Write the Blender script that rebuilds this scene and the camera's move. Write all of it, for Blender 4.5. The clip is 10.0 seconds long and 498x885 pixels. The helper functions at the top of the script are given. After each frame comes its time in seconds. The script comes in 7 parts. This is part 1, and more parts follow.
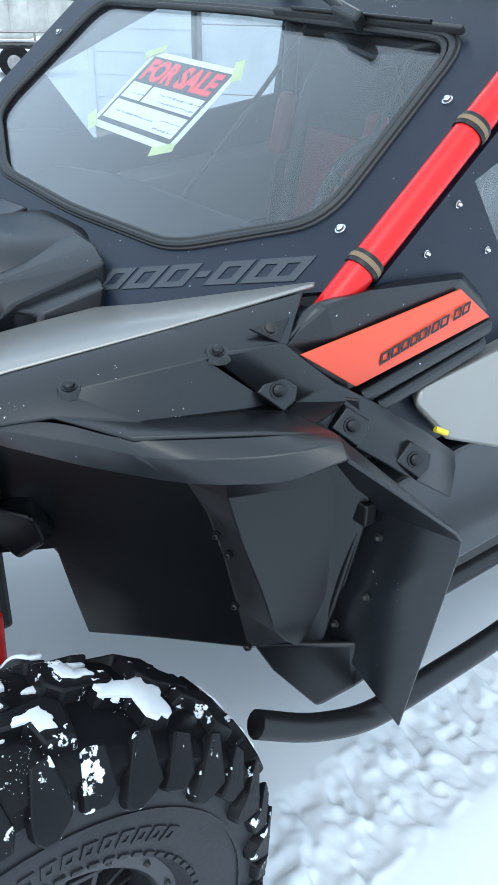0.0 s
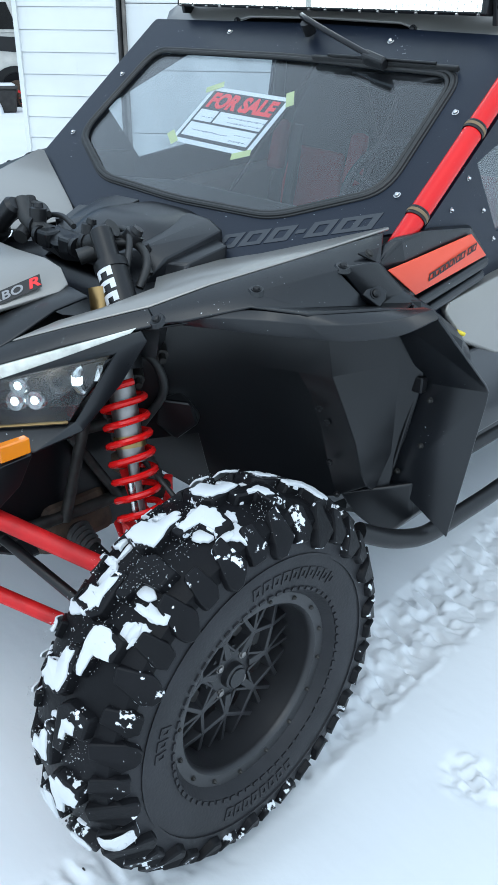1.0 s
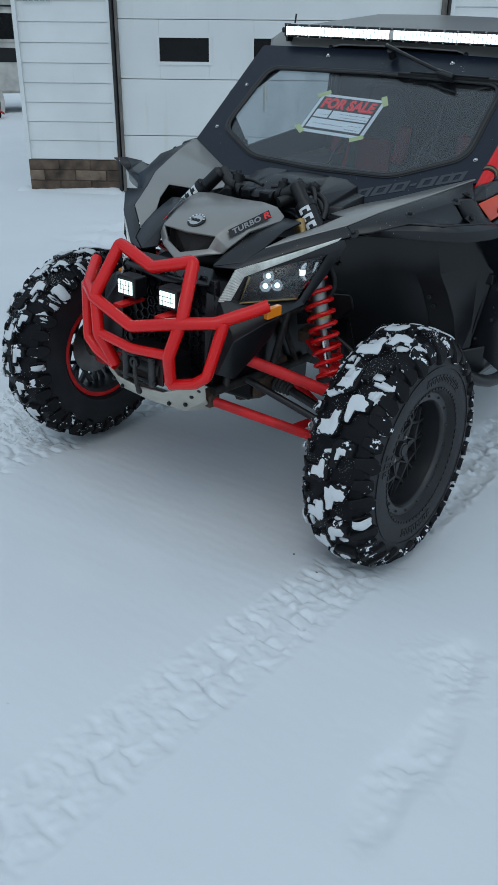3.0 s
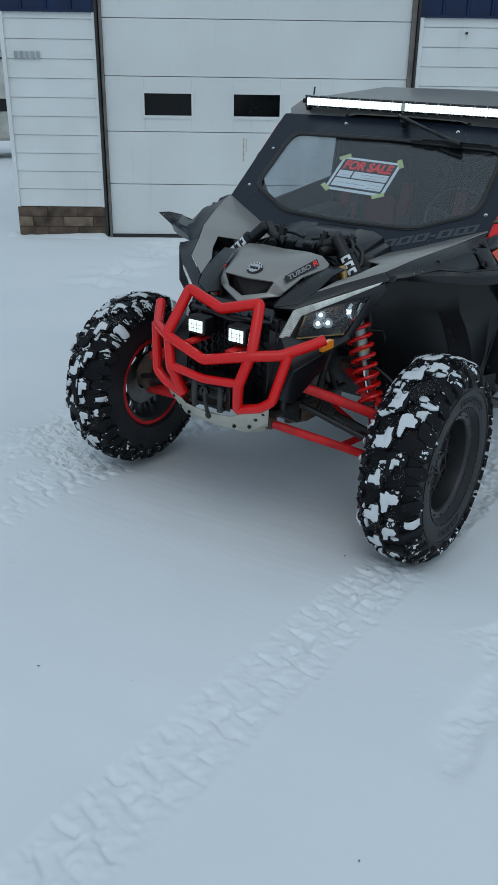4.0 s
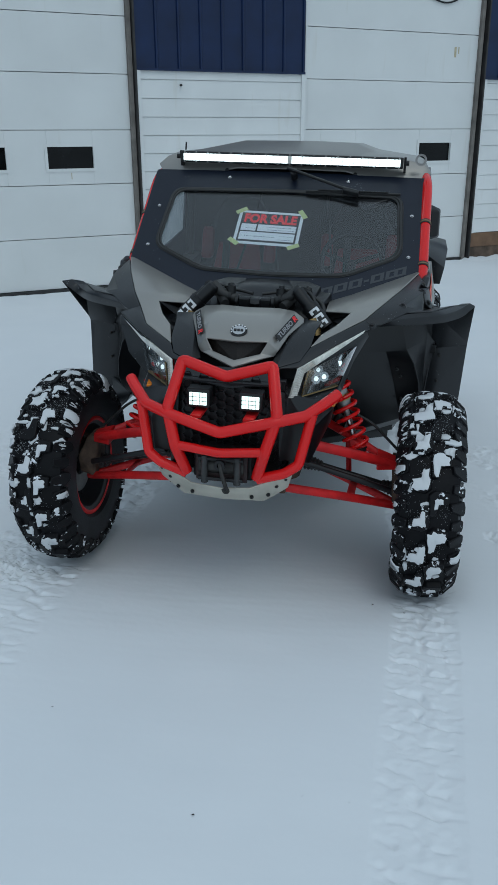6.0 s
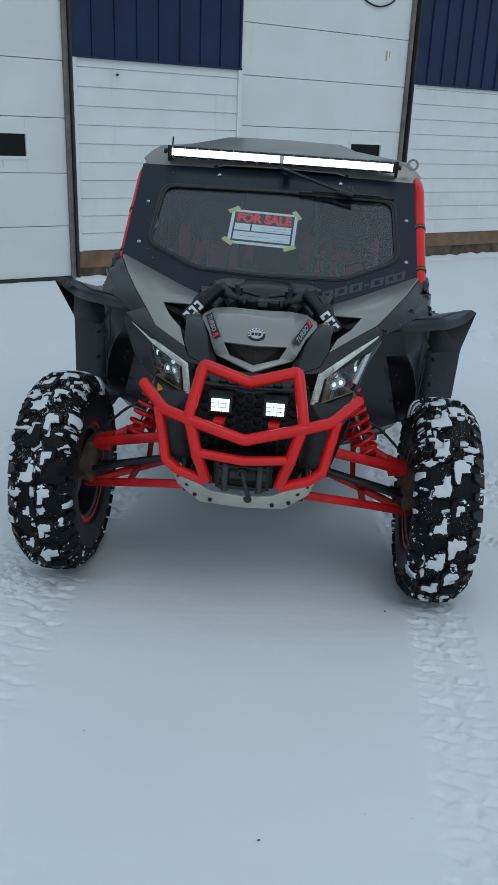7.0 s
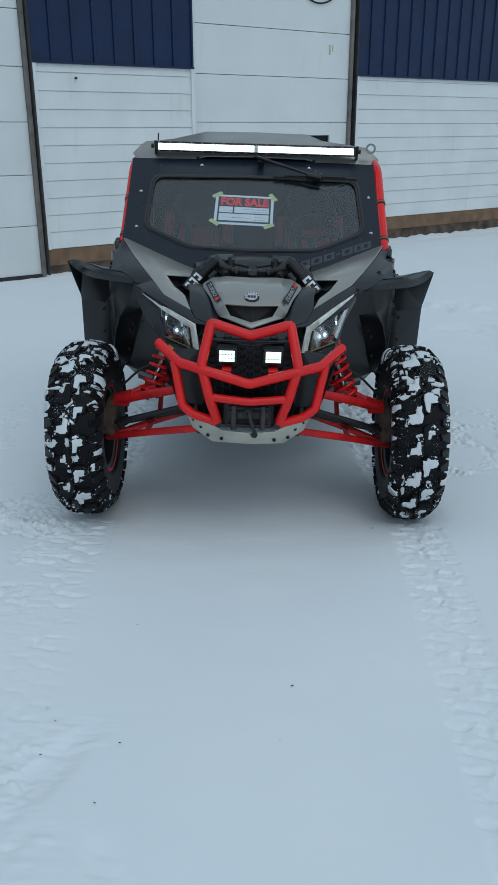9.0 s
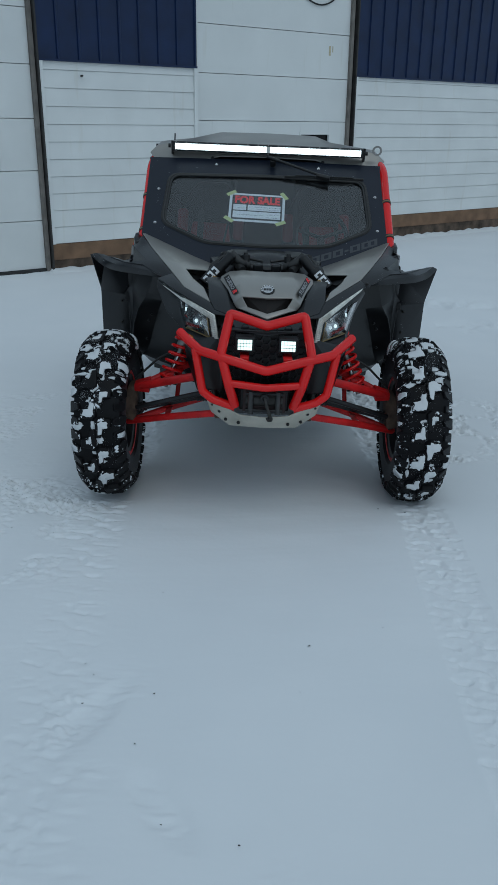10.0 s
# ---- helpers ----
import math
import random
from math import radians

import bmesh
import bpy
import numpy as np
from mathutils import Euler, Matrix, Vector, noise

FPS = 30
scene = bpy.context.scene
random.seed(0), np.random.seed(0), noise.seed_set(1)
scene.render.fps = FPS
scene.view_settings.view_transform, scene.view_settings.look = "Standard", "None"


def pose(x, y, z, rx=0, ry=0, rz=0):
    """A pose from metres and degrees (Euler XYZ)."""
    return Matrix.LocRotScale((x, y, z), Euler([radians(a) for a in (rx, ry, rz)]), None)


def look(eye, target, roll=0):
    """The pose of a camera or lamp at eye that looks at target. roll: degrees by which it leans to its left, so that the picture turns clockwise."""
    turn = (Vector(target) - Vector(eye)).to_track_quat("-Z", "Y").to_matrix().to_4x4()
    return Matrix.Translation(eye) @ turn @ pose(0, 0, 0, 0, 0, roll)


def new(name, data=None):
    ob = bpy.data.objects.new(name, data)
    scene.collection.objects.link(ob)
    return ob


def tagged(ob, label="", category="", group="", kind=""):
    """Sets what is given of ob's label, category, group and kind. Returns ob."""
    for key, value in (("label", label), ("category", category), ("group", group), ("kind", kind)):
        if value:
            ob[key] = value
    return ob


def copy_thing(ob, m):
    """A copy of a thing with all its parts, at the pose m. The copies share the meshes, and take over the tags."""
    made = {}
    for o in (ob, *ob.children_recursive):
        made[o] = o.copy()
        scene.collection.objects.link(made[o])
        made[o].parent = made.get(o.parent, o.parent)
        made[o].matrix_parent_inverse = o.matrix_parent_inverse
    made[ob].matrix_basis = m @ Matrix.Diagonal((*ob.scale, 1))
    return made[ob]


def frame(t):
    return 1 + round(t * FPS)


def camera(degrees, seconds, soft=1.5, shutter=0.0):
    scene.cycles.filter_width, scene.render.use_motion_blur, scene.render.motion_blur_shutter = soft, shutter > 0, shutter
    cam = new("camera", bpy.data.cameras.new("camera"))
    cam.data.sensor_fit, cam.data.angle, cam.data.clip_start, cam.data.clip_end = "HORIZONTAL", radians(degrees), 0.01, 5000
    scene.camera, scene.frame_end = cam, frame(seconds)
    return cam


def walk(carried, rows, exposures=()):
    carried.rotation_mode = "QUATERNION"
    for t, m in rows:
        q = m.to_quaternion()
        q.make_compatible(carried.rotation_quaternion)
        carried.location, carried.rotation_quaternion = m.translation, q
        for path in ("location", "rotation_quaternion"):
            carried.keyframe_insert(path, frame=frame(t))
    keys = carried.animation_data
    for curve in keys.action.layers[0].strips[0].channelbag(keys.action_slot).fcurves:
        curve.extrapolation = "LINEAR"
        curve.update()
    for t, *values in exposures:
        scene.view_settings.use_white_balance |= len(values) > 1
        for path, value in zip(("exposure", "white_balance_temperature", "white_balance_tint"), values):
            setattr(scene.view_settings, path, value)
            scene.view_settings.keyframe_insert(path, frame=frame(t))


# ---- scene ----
cam = camera(34.2, 10.0)
PATH = [
    (0, (1.474, -0.153, 1.623), (0.11, 0.936, 0.628), 0.7),
    (0.2, (1.55, -0.27, 1.628), (0.167, 0.806, 0.665), 0.6),
    (0.5, (1.615, -0.457, 1.635), (0.293, 0.72, 0.705), 1.2),
    (0.7, (1.664, -0.64, 1.637), (0.407, 0.63, 0.738), 1.4),
    (1, (1.703, -0.904, 1.637), (0.465, 0.378, 0.73), 0.6),
    (1.2, (1.748, -1.063, 1.64), (0.528, 0.239, 0.737), 0.9),
    (1.5, (1.849, -1.311, 1.617), (0.64, 0.018, 0.739), 0.9),
    (1.7, (1.893, -1.446, 1.62), (0.691, -0.119, 0.73), -0.1),
    (2, (1.901, -1.651, 1.662), (0.698, -0.325, 0.77), 0.0),
    (2.2, (1.889, -1.808, 1.673), (0.692, -0.473, 0.787), 0.2),
    (2.5, (1.871, -2.034, 1.695), (0.731, -0.65, 0.808), 0.7),
    (2.7, (1.894, -2.144, 1.694), (0.757, -0.76, 0.804), 0.5),
    (3.8, (1.958, -2.655, 1.779), (0.935, -1.189, 0.882), 0.9),
    (4, (1.871, -2.822, 1.807), (0.815, -1.328, 0.998), 0.8),
    (4.5, (1.645, -3.028, 1.854), (0.691, -1.453, 1.073), 5.1),
    (5, (1.343, -3.045, 1.825), (0.623, -1.331, 1.089), 5.1),
    (5.5, (1.022, -3.112, 1.854), (0.518, -1.314, 1.138), 3.1),
    (5.7, (0.854, -3.155, 1.842), (0.393, -1.345, 1.129), 0.9),
    (6.8, (0.298, -3.114, 1.849), (0.136, -1.255, 1.13), 2.3),
    (7, (0.213, -3.124, 1.852), (0.073, -1.264, 1.129), 2.3),
    (7.5, (-0.001, -3.263, 1.854), (0.008, -1.397, 1.136), 0.7),
    (8, (-0.05, -3.384, 1.859), (0.029, -1.521, 1.136), 1.2),
    (8.5, (0.037, -3.549, 1.846), (0.089, -1.686, 1.12), 1.1),
    (9, (0.07, -3.717, 1.837), (0.027, -1.855, 1.108), -0.1),
    (9.5, (0.003, -3.858, 1.853), (-0.053, -1.998, 1.119), 0.2),
    (10, (-0.034, -3.958, 1.863), (-0.056, -2.098, 1.128), 0.6),
]
# exposure follows the phone's metering: brighter while the dark machine fills the view
EXPOSURES = [(0.0, 1.40, 5300, -2), (0.5, 1.34, 5300, -2), (1.0, 0.98, 5320, -2), (1.5, 0.66, 5350, -2), (2.0, 0.36, 5300, -3), (2.5, 0.08, 5300, -3), (4.0, -0.18, 5350, -4), (7.5, -0.18, 5350, -4), (8.5, -0.12, 5350, -4), (9.0, -0.12, 5300, -5), (9.5, -0.40, 5250, -5), (10.0, -0.46, 5250, -5)]
walk(cam, [(t, look(eye, target, roll)) for t, eye, target, roll in PATH], EXPOSURES)

# ---------------------------------------------------------------- light
world = bpy.data.worlds.new("overcast_sky")
scene.world = world
world.use_nodes = True
wn = world.node_tree
sky = wn.nodes.new("ShaderNodeTexSky")
sky.sky_type = "NISHITA"
sky.sun_disc = False
sky.sun_elevation = radians(60)
sky.sun_rotation = radians(150)
sky.dust_density = 4.0
sky.air_density = 1.0
sky.ozone_density = 1.5
wn.links.new(sky.outputs[0], wn.nodes["Background"].inputs[0])
wn.nodes["Background"].inputs[1].default_value = 0.05
sun_data = bpy.data.lights.new("sun", "SUN")
sun_data.energy, sun_data.angle, sun_data.color = 1.5, radians(178), (1.0, 0.97, 0.94)
sun = new("sun", sun_data)
sun.matrix_world = look((3.0, -1.4, 8.6), (0, 0, 0))


# ---------------------------------------------------------------- materials
def mat(name, color, rough=0.5, metal=0.0, grain=0.0, grain_scale=60.0, var=0.15, var_scale=4.0, coat=0.0, sheen=0.5, dust=0.0, streak=0.0, dust_scale=170, patch_scale=9, patch_weight=0.35):
    """A surface with variation at two scales, fine relief and, if wanted, flecks of snow."""
    m = bpy.data.materials.new(name)
    m.use_nodes = True
    nt = m.node_tree
    b = nt.nodes["Principled BSDF"]
    b.inputs["Metallic"].default_value = metal
    b.inputs["Coat Weight"].default_value = coat
    b.inputs["Specular IOR Level"].default_value = sheen
    b.inputs["Coat Roughness"].default_value = 0.12
    tc = nt.nodes.new("ShaderNodeTexCoord")
    n1 = nt.nodes.new("ShaderNodeTexNoise")
    n1.inputs["Scale"].default_value = var_scale
    n1.inputs["Detail"].default_value = 6
    n2 = nt.nodes.new("ShaderNodeTexNoise")
    n2.inputs["Scale"].default_value = grain_scale
    n2.inputs["Detail"].default_value = 4
    for n in (n1, n2):
        nt.links.new(tc.outputs["Object"], n.inputs["Vector"])
    mix = nt.nodes.new("ShaderNodeMix")
    mix.data_type = "RGBA"
    ramp = nt.nodes.new("ShaderNodeMapRange")
    ramp.inputs["From Min"].default_value, ramp.inputs["From Max"].default_value = 0.3, 0.7
    nt.links.new(n1.outputs["Fac"], ramp.inputs["Value"])
    nt.links.new(ramp.outputs[0], mix.inputs["Factor"])
    mix.inputs["A"].default_value = (*[c * (1 - var) for c in color], 1)
    mix.inputs["B"].default_value = (*[min(1, c * (1 + var)) for c in color], 1)
    out = mix.outputs["Result"]
    rr = nt.nodes.new("ShaderNodeMapRange")
    rr.inputs["To Min"].default_value, rr.inputs["To Max"].default_value = max(0.02, rough - 0.08), min(1, rough + 0.1)
    nt.links.new(n2.outputs["Fac"], rr.inputs["Value"])
    nt.links.new(rr.outputs[0], b.inputs["Roughness"])
    if dust:
        n3 = nt.nodes.new("ShaderNodeTexNoise")
        n3.inputs["Scale"].default_value = dust_scale
        n3.inputs["Detail"].default_value = 2 if dust_scale > 100 else 8
        n4 = nt.nodes.new("ShaderNodeTexNoise")
        n4.inputs["Scale"].default_value = patch_scale
        for n in (n3, n4):
            nt.links.new(tc.outputs["Object"], n.inputs["Vector"])
        add = nt.nodes.new("ShaderNodeMath")
        add.operation = "MULTIPLY_ADD"
        nt.links.new(n4.outputs["Fac"], add.inputs[0])
        add.inputs[1].default_value = patch_weight
        nt.links.new(n3.outputs["Fac"], add.inputs[2])
        mr = nt.nodes.new("ShaderNodeMapRange")
        mr.inputs["From Min"].default_value, mr.inputs["From Max"].default_value = 0.96 - dust, 1.0 - dust
        nt.links.new(add.outputs[0], mr.inputs["Value"])
        mx = nt.nodes.new("ShaderNodeMix")
        mx.data_type = "RGBA"
        nt.links.new(mr.outputs[0], mx.inputs["Factor"])
        nt.links.new(out, mx.inputs["A"])
        mx.inputs["B"].default_value = (0.8, 0.82, 0.85, 1)
        out = mx.outputs["Result"]
    if streak:
        mp = nt.nodes.new("ShaderNodeMapping")
        mp.inputs["Scale"].default_value = (9, 9, 0.9)
        n5 = nt.nodes.new("ShaderNodeTexNoise")
        n5.inputs["Scale"].default_value, n5.inputs["Detail"].default_value = 1.0, 7
        nt.links.new(tc.outputs["Object"], mp.inputs[0])
        nt.links.new(mp.outputs[0], n5.inputs["Vector"])
        sr = nt.nodes.new("ShaderNodeMapRange")
        sr.inputs["From Min"].default_value, sr.inputs["From Max"].default_value = 0.62, 0.80
        sr.inputs["To Max"].default_value = streak
        nt.links.new(n5.outputs["Fac"], sr.inputs["Value"])
        sx_ = nt.nodes.new("ShaderNodeMix")
        sx_.data_type = "RGBA"
        nt.links.new(sr.outputs[0], sx_.inputs["Factor"])
        nt.links.new(out, sx_.inputs["A"])
        sx_.inputs["B"].default_value = (0.45, 0.40, 0.28, 1)
        out = sx_.outputs["Result"]
    nt.links.new(out, b.inputs["Base Color"])
    if grain:
        bp = nt.nodes.new("ShaderNodeBump")
        bp.inputs["Strength"].default_value = grain
        bp.inputs["Distance"].default_value = 0.002
        nt.links.new(n2.outputs["Fac"], bp.inputs["Height"])
        nt.links.new(bp.outputs[0], b.inputs["Normal"])
    return m


def glow(name, color, strength):
    m = bpy.data.materials.new(name)
    m.use_nodes = True
    b = m.node_tree.nodes["Principled BSDF"]
    b.inputs["Base Color"].default_value = (*color, 1)
    b.inputs["Emission Color"].default_value = (*color, 1)
    b.inputs["Emission Strength"].default_value = strength
    return m


def clear(name, tint, rough=0.02, dirt=0.0, gloss=0.04, mirror=1.0):
    """A thin pane: mostly see-through, with a real gloss and a thin film of dirt."""
    m = bpy.data.materials.new(name)
    m.use_nodes = True
    nt = m.node_tree
    b = nt.nodes["Principled BSDF"]
    b.inputs["Base Color"].default_value = (*tint, 1)
    b.inputs["Roughness"].default_value = rough
    tr = nt.nodes.new("ShaderNodeBsdfTransparent")
    tr.inputs[0].default_value = (*tint, 1)
    gl = nt.nodes.new("ShaderNodeBsdfGlossy")
    gl.inputs["Roughness"].default_value = rough
    lw = nt.nodes.new("ShaderNodeLayerWeight")
    lw.inputs["Blend"].default_value = 0.5
    p5 = nt.nodes.new("ShaderNodeMath")
    p5.operation = "POWER"
    nt.links.new(lw.outputs["Facing"], p5.inputs[0])
    p5.inputs[1].default_value = 5.0
    pw = nt.nodes.new("ShaderNodeMath")
    pw.operation = "MULTIPLY_ADD"
    nt.links.new(p5.outputs[0], pw.inputs[0])
    pw.inputs[1].default_value, pw.inputs[2].default_value = 0.97, 0.03
    fr = nt.nodes.new("ShaderNodeMath")
    fr.operation, fr.use_clamp = "MULTIPLY", True
    nt.links.new(pw.outputs[0], fr.inputs[0])
    fr.inputs[1].default_value = mirror
    soft = nt.nodes.new("ShaderNodeBsdfGlossy")
    soft.inputs["Roughness"].default_value = 0.45
    base = nt.nodes.new("ShaderNodeMixShader")
    base.inputs[0].default_value = gloss
    nt.links.new(tr.outputs[0], base.inputs[1])
    nt.links.new(soft.outputs[0], base.inputs[2])
    mx = nt.nodes.new("ShaderNodeMixShader")
    nt.links.new(fr.outputs[0], mx.inputs[0])
    nt.links.new(base.outputs[0], mx.inputs[1])
    nt.links.new(gl.outputs[0], mx.inputs[2])
    last = mx
    if dirt:
        df = nt.nodes.new("ShaderNodeBsdfDiffuse")
        df.inputs[0].default_value = (0.55, 0.58, 0.6, 1)
        tc = nt.nodes.new("ShaderNodeTexCoord")
        ns = nt.nodes.new("ShaderNodeTexNoise")
        ns.inputs["Scale"].default_value = 5
        ns.inputs["Detail"].default_value = 8
        nt.links.new(tc.outputs["Object"], ns.inputs["Vector"])
        mr = nt.nodes.new("ShaderNodeMapRange")
        mr.inputs["From Min"].default_value, mr.inputs["From Max"].default_value = 0.3, 0.8
        mr.inputs["To Min"].default_value, mr.inputs["To Max"].default_value = dirt * 0.3, dirt * 1.6
        nt.links.new(ns.outputs["Fac"], mr.inputs["Value"])
        m2 = nt.nodes.new("ShaderNodeMixShader")
        nt.links.new(mr.outputs[0], m2.inputs[0])
        nt.links.new(last.outputs[0], m2.inputs[1])
        nt.links.new(df.outputs[0], m2.inputs[2])
        last = m2
    nt.links.new(last.outputs[0], nt.nodes["Material Output"].inputs[0])
    return m


def snow_material(name="snow", tone=1.0):
    m = bpy.data.materials.new(name)
    m.use_nodes = True
    nt = m.node_tree
    b = nt.nodes["Principled BSDF"]
    b.inputs["Roughness"].default_value = 0.75
    b.inputs["Specular IOR Level"].default_value = 0.25
    tc = nt.nodes.new("ShaderNodeTexCoord")
    big = nt.nodes.new("ShaderNodeTexNoise")
    big.inputs["Scale"].default_value, big.inputs["Detail"].default_value = 0.9, 5
    fine = nt.nodes.new("ShaderNodeTexNoise")
    fine.inputs["Scale"].default_value, fine.inputs["Detail"].default_value = 45, 8
    for n in (big, fine):
        nt.links.new(tc.outputs["Object"], n.inputs["Vector"])
    mix = nt.nodes.new("ShaderNodeMix")
    mix.data_type = "RGBA"
    nt.links.new(big.outputs["Fac"], mix.inputs["Factor"])
    mix.inputs["A"].default_value = (0.74 * tone, 0.765 * tone, 0.79 * tone, 1)
    mix.inputs["B"].default_value = (0.84 * tone, 0.85 * tone, 0.86 * tone, 1)
    nt.links.new(mix.outputs["Result"], b.inputs["Base Color"])
    bp = nt.nodes.new("ShaderNodeBump")
    bp.inputs["Strength"].default_value, bp.inputs["Distance"].default_value = 0.16, 0.004
    nt.links.new(fine.outputs["Fac"], bp.inputs["Height"])
    nt.links.new(bp.outputs[0], b.inputs["Normal"])
    return m


SNOW = snow_material()
SNOW_THIN = snow_material("thin_wet_snow", 0.84)
PLASTIC = mat("dark_plastic", (0.0070, 0.0078, 0.0098), 0.30, sheen=0.54, grain=0.10, grain_scale=400, var=0.25, dust=0.008)
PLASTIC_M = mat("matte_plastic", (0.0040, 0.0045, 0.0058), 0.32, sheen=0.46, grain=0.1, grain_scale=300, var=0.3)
FRAME = mat("windshield_frame", (0.0080, 0.0118, 0.0225), 0.38, sheen=0.32, grain=0.15, grain_scale=500, var=0.12, dust=0.012)
BLACK = mat("black_metal", (0.008, 0.008, 0.009), 0.35, sheen=0.4, grain=0.1, grain_scale=200)
TREAD = mat("tread_rubber_with_caked_snow", (0.0065, 0.0065, 0.0078), 0.45, sheen=0.17, grain=0.35, grain_scale=120, var=0.35, var_scale=8, dust=-0.22, dust_scale=70, patch_scale=17, patch_weight=1.0)
DOOR_DARK = mat("dark_gray_door_plastic", (0.032, 0.035, 0.040), 0.32, sheen=0.6, grain=0.1, grain_scale=300, var=0.15)
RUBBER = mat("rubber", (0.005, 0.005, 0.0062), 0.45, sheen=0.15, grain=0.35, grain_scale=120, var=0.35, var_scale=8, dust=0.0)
# lighter copy of the tyre rubber: the wall's extra brightness is in its colour
RUBBER_WALL = mat("pale_sidewall_rubber", (0.016, 0.016, 0.0185), 0.5, sheen=0.33, grain=0.3, grain_scale=150, var=0.3, var_scale=9)
RIM = mat("satin_black_cast_rim", (0.020, 0.020, 0.022), 0.36, sheen=0.55, grain=0.1, grain_scale=160, var=0.25)
SEAL = mat("rubber_seal", (0.02, 0.02, 0.02), 0.5)
GRAY = mat("gray_body_paint", (0.300, 0.288, 0.266), 0.34, metal=0.45, var=0.05, coat=0.35, grain=0.03, grain_scale=300, dust=0.0)
RED = mat("red_powder_coat", (0.66, 0.006, 0.007), 0.22, var=0.08, coat=0.2, sheen=0.32, grain=0.03, grain_scale=180)
RED_DIRTY = mat("red_painted_steel", (0.50, 0.010, 0.012), 0.42, sheen=0.35, var=0.3, var_scale=14, grain=0.15, grain_scale=140)
ORANGE = mat("orange_red_decal", (0.78, 0.085, 0.035), 0.4, var=0.03)
AMBER = mat("amber_lens", (0.85, 0.26, 0.01), 0.15, var=0.05, coat=0.6)
CHROME = mat("bright_metal", (0.6, 0.6, 0.6), 0.22, metal=1.0, var=0.05)
STEEL = mat("dull_steel", (0.3, 0.29, 0.28), 0.45, metal=1.0, var=0.2, var_scale=20)
GOLD = mat("gold_anodised", (0.35, 0.24, 0.1), 0.35, metal=0.9)
IRON = mat("dark_iron", (0.05, 0.048, 0.045), 0.55, metal=0.6, var=0.4, var_scale=25)
RUST = mat("rusty_iron", (0.065, 0.042, 0.028), 0.8, var=0.5, var_scale=30, grain=0.4)
ALU = mat("painted_skid_plate", (0.42, 0.40, 0.34), 0.45, var=0.15, var_scale=12)
WHITE_INK = mat("white_print", (0.75, 0.76, 0.77), 0.5, var=0.03)
BLACK_INK = mat("black_print", (0.01, 0.01, 0.011), 0.5)
GHOST_INK = mat("pale_ghost_lettering", (0.038, 0.042, 0.05), 0.5, var=0.05)
RED_INK = mat("red_print", (0.80, 0.02, 0.025), 0.45, var=0.03)
PAPER = mat("white_card", (0.78, 0.8, 0.82), 0.6, var=0.03)
TAPE = mat("yellow_green_tape", (0.55, 0.6, 0.25), 0.55, var=0.1)
SEAT = mat("black_vinyl", (0.008, 0.008, 0.009), 0.55, var=0.2)
SEAT_RED = mat("red_vinyl", (0.18, 0.012, 0.015), 0.5, var=0.15)
TAN = mat("tan_strap", (0.22, 0.15, 0.08), 0.7, var=0.2)
YELLOW = mat("yellow_plastic", (0.75, 0.6, 0.03), 0.45)
GLASS = clear("windshield_glass", (0.93, 0.95, 0.962), 0.02, dirt=0.004, gloss=0.0, mirror=2.1)
LENS = clear("clear_lens", (0.92, 0.94, 0.95), 0.03)
SIDE_GLASS = clear("side_window_plastic", (0.85, 0.88, 0.9), 0.05, dirt=0.12, mirror=1.0)
LED_ON = glow("lit_led", (1.0, 0.99, 0.93), 2.6)
SPOT_ON = glow("lit_spot", (0.90, 1.0, 0.86), 1.7)
LED_SOFT = glow("dim_led", (1.0, 1.0, 0.93), 1.5)
LAMP_BOWL = mat("lamp_bowl_metal", (0.035, 0.035, 0.036), 0.22, metal=0.7, var=0.3)
DRL = mat("clear_running_light", (0.66, 0.66, 0.60), 0.16, var=0.25, var_scale=30, coat=0.5)
BOWL_GLASS = mat("bright_reflector", (0.80, 0.81, 0.78), 0.12, metal=0.85, var=0.25, var_scale=60)
SIDING = mat("white_siding", (0.70, 0.71, 0.70), 0.5, var=0.06, var_scale=1.5, grain=0.1, grain_scale=90, streak=0.25)
WEATHERED = mat("weathered_gray_strip", (0.17, 0.155, 0.14), 0.7, var=0.3, var_scale=6, grain=0.2)
DOOR_WHITE = mat("white_door_paint", (0.69, 0.70, 0.69), 0.42, var=0.05, var_scale=1.0, grain=0.12, grain_scale=150, streak=0.2)
BLUE = mat("blue_steel_cladding", (0.0055, 0.016, 0.060), 0.4, sheen=0.35, var=0.2, var_scale=3, grain=0.1)
BLOCK = mat("brown_painted_block", (0.085, 0.060, 0.042), 0.85, var=0.7, var_scale=6, grain=0.5, grain_scale=60)
BLOCK_PALE = mat("worn_tan_block", (0.17, 0.125, 0.09), 0.85, var=0.6, var_scale=7, grain=0.5, grain_scale=60)
WOOD_BROWN = mat("brown_painted_sill", (0.17, 0.10, 0.055), 0.7, var=0.3, var_scale=5, grain=0.3)
TRIM_DARK = mat("dark_door_trim", (0.026, 0.024, 0.023), 0.6, var=0.4, var_scale=8)
PANE_DARK = mat("dark_window_pane", (0.005, 0.0055, 0.006), 0.10, sheen=0.22, var=0.4)
VAN_WHITE = mat("weathered_white_paint", (0.50, 0.49, 0.455), 0.5, var=0.30, var_scale=2.5, streak=0.5)
VAN_BLUE = mat("blue_stripe", (0.03, 0.08, 0.3), 0.45)
VAN_YELLOW = mat("yellow_stripe", (0.75, 0.5, 0.02), 0.45)


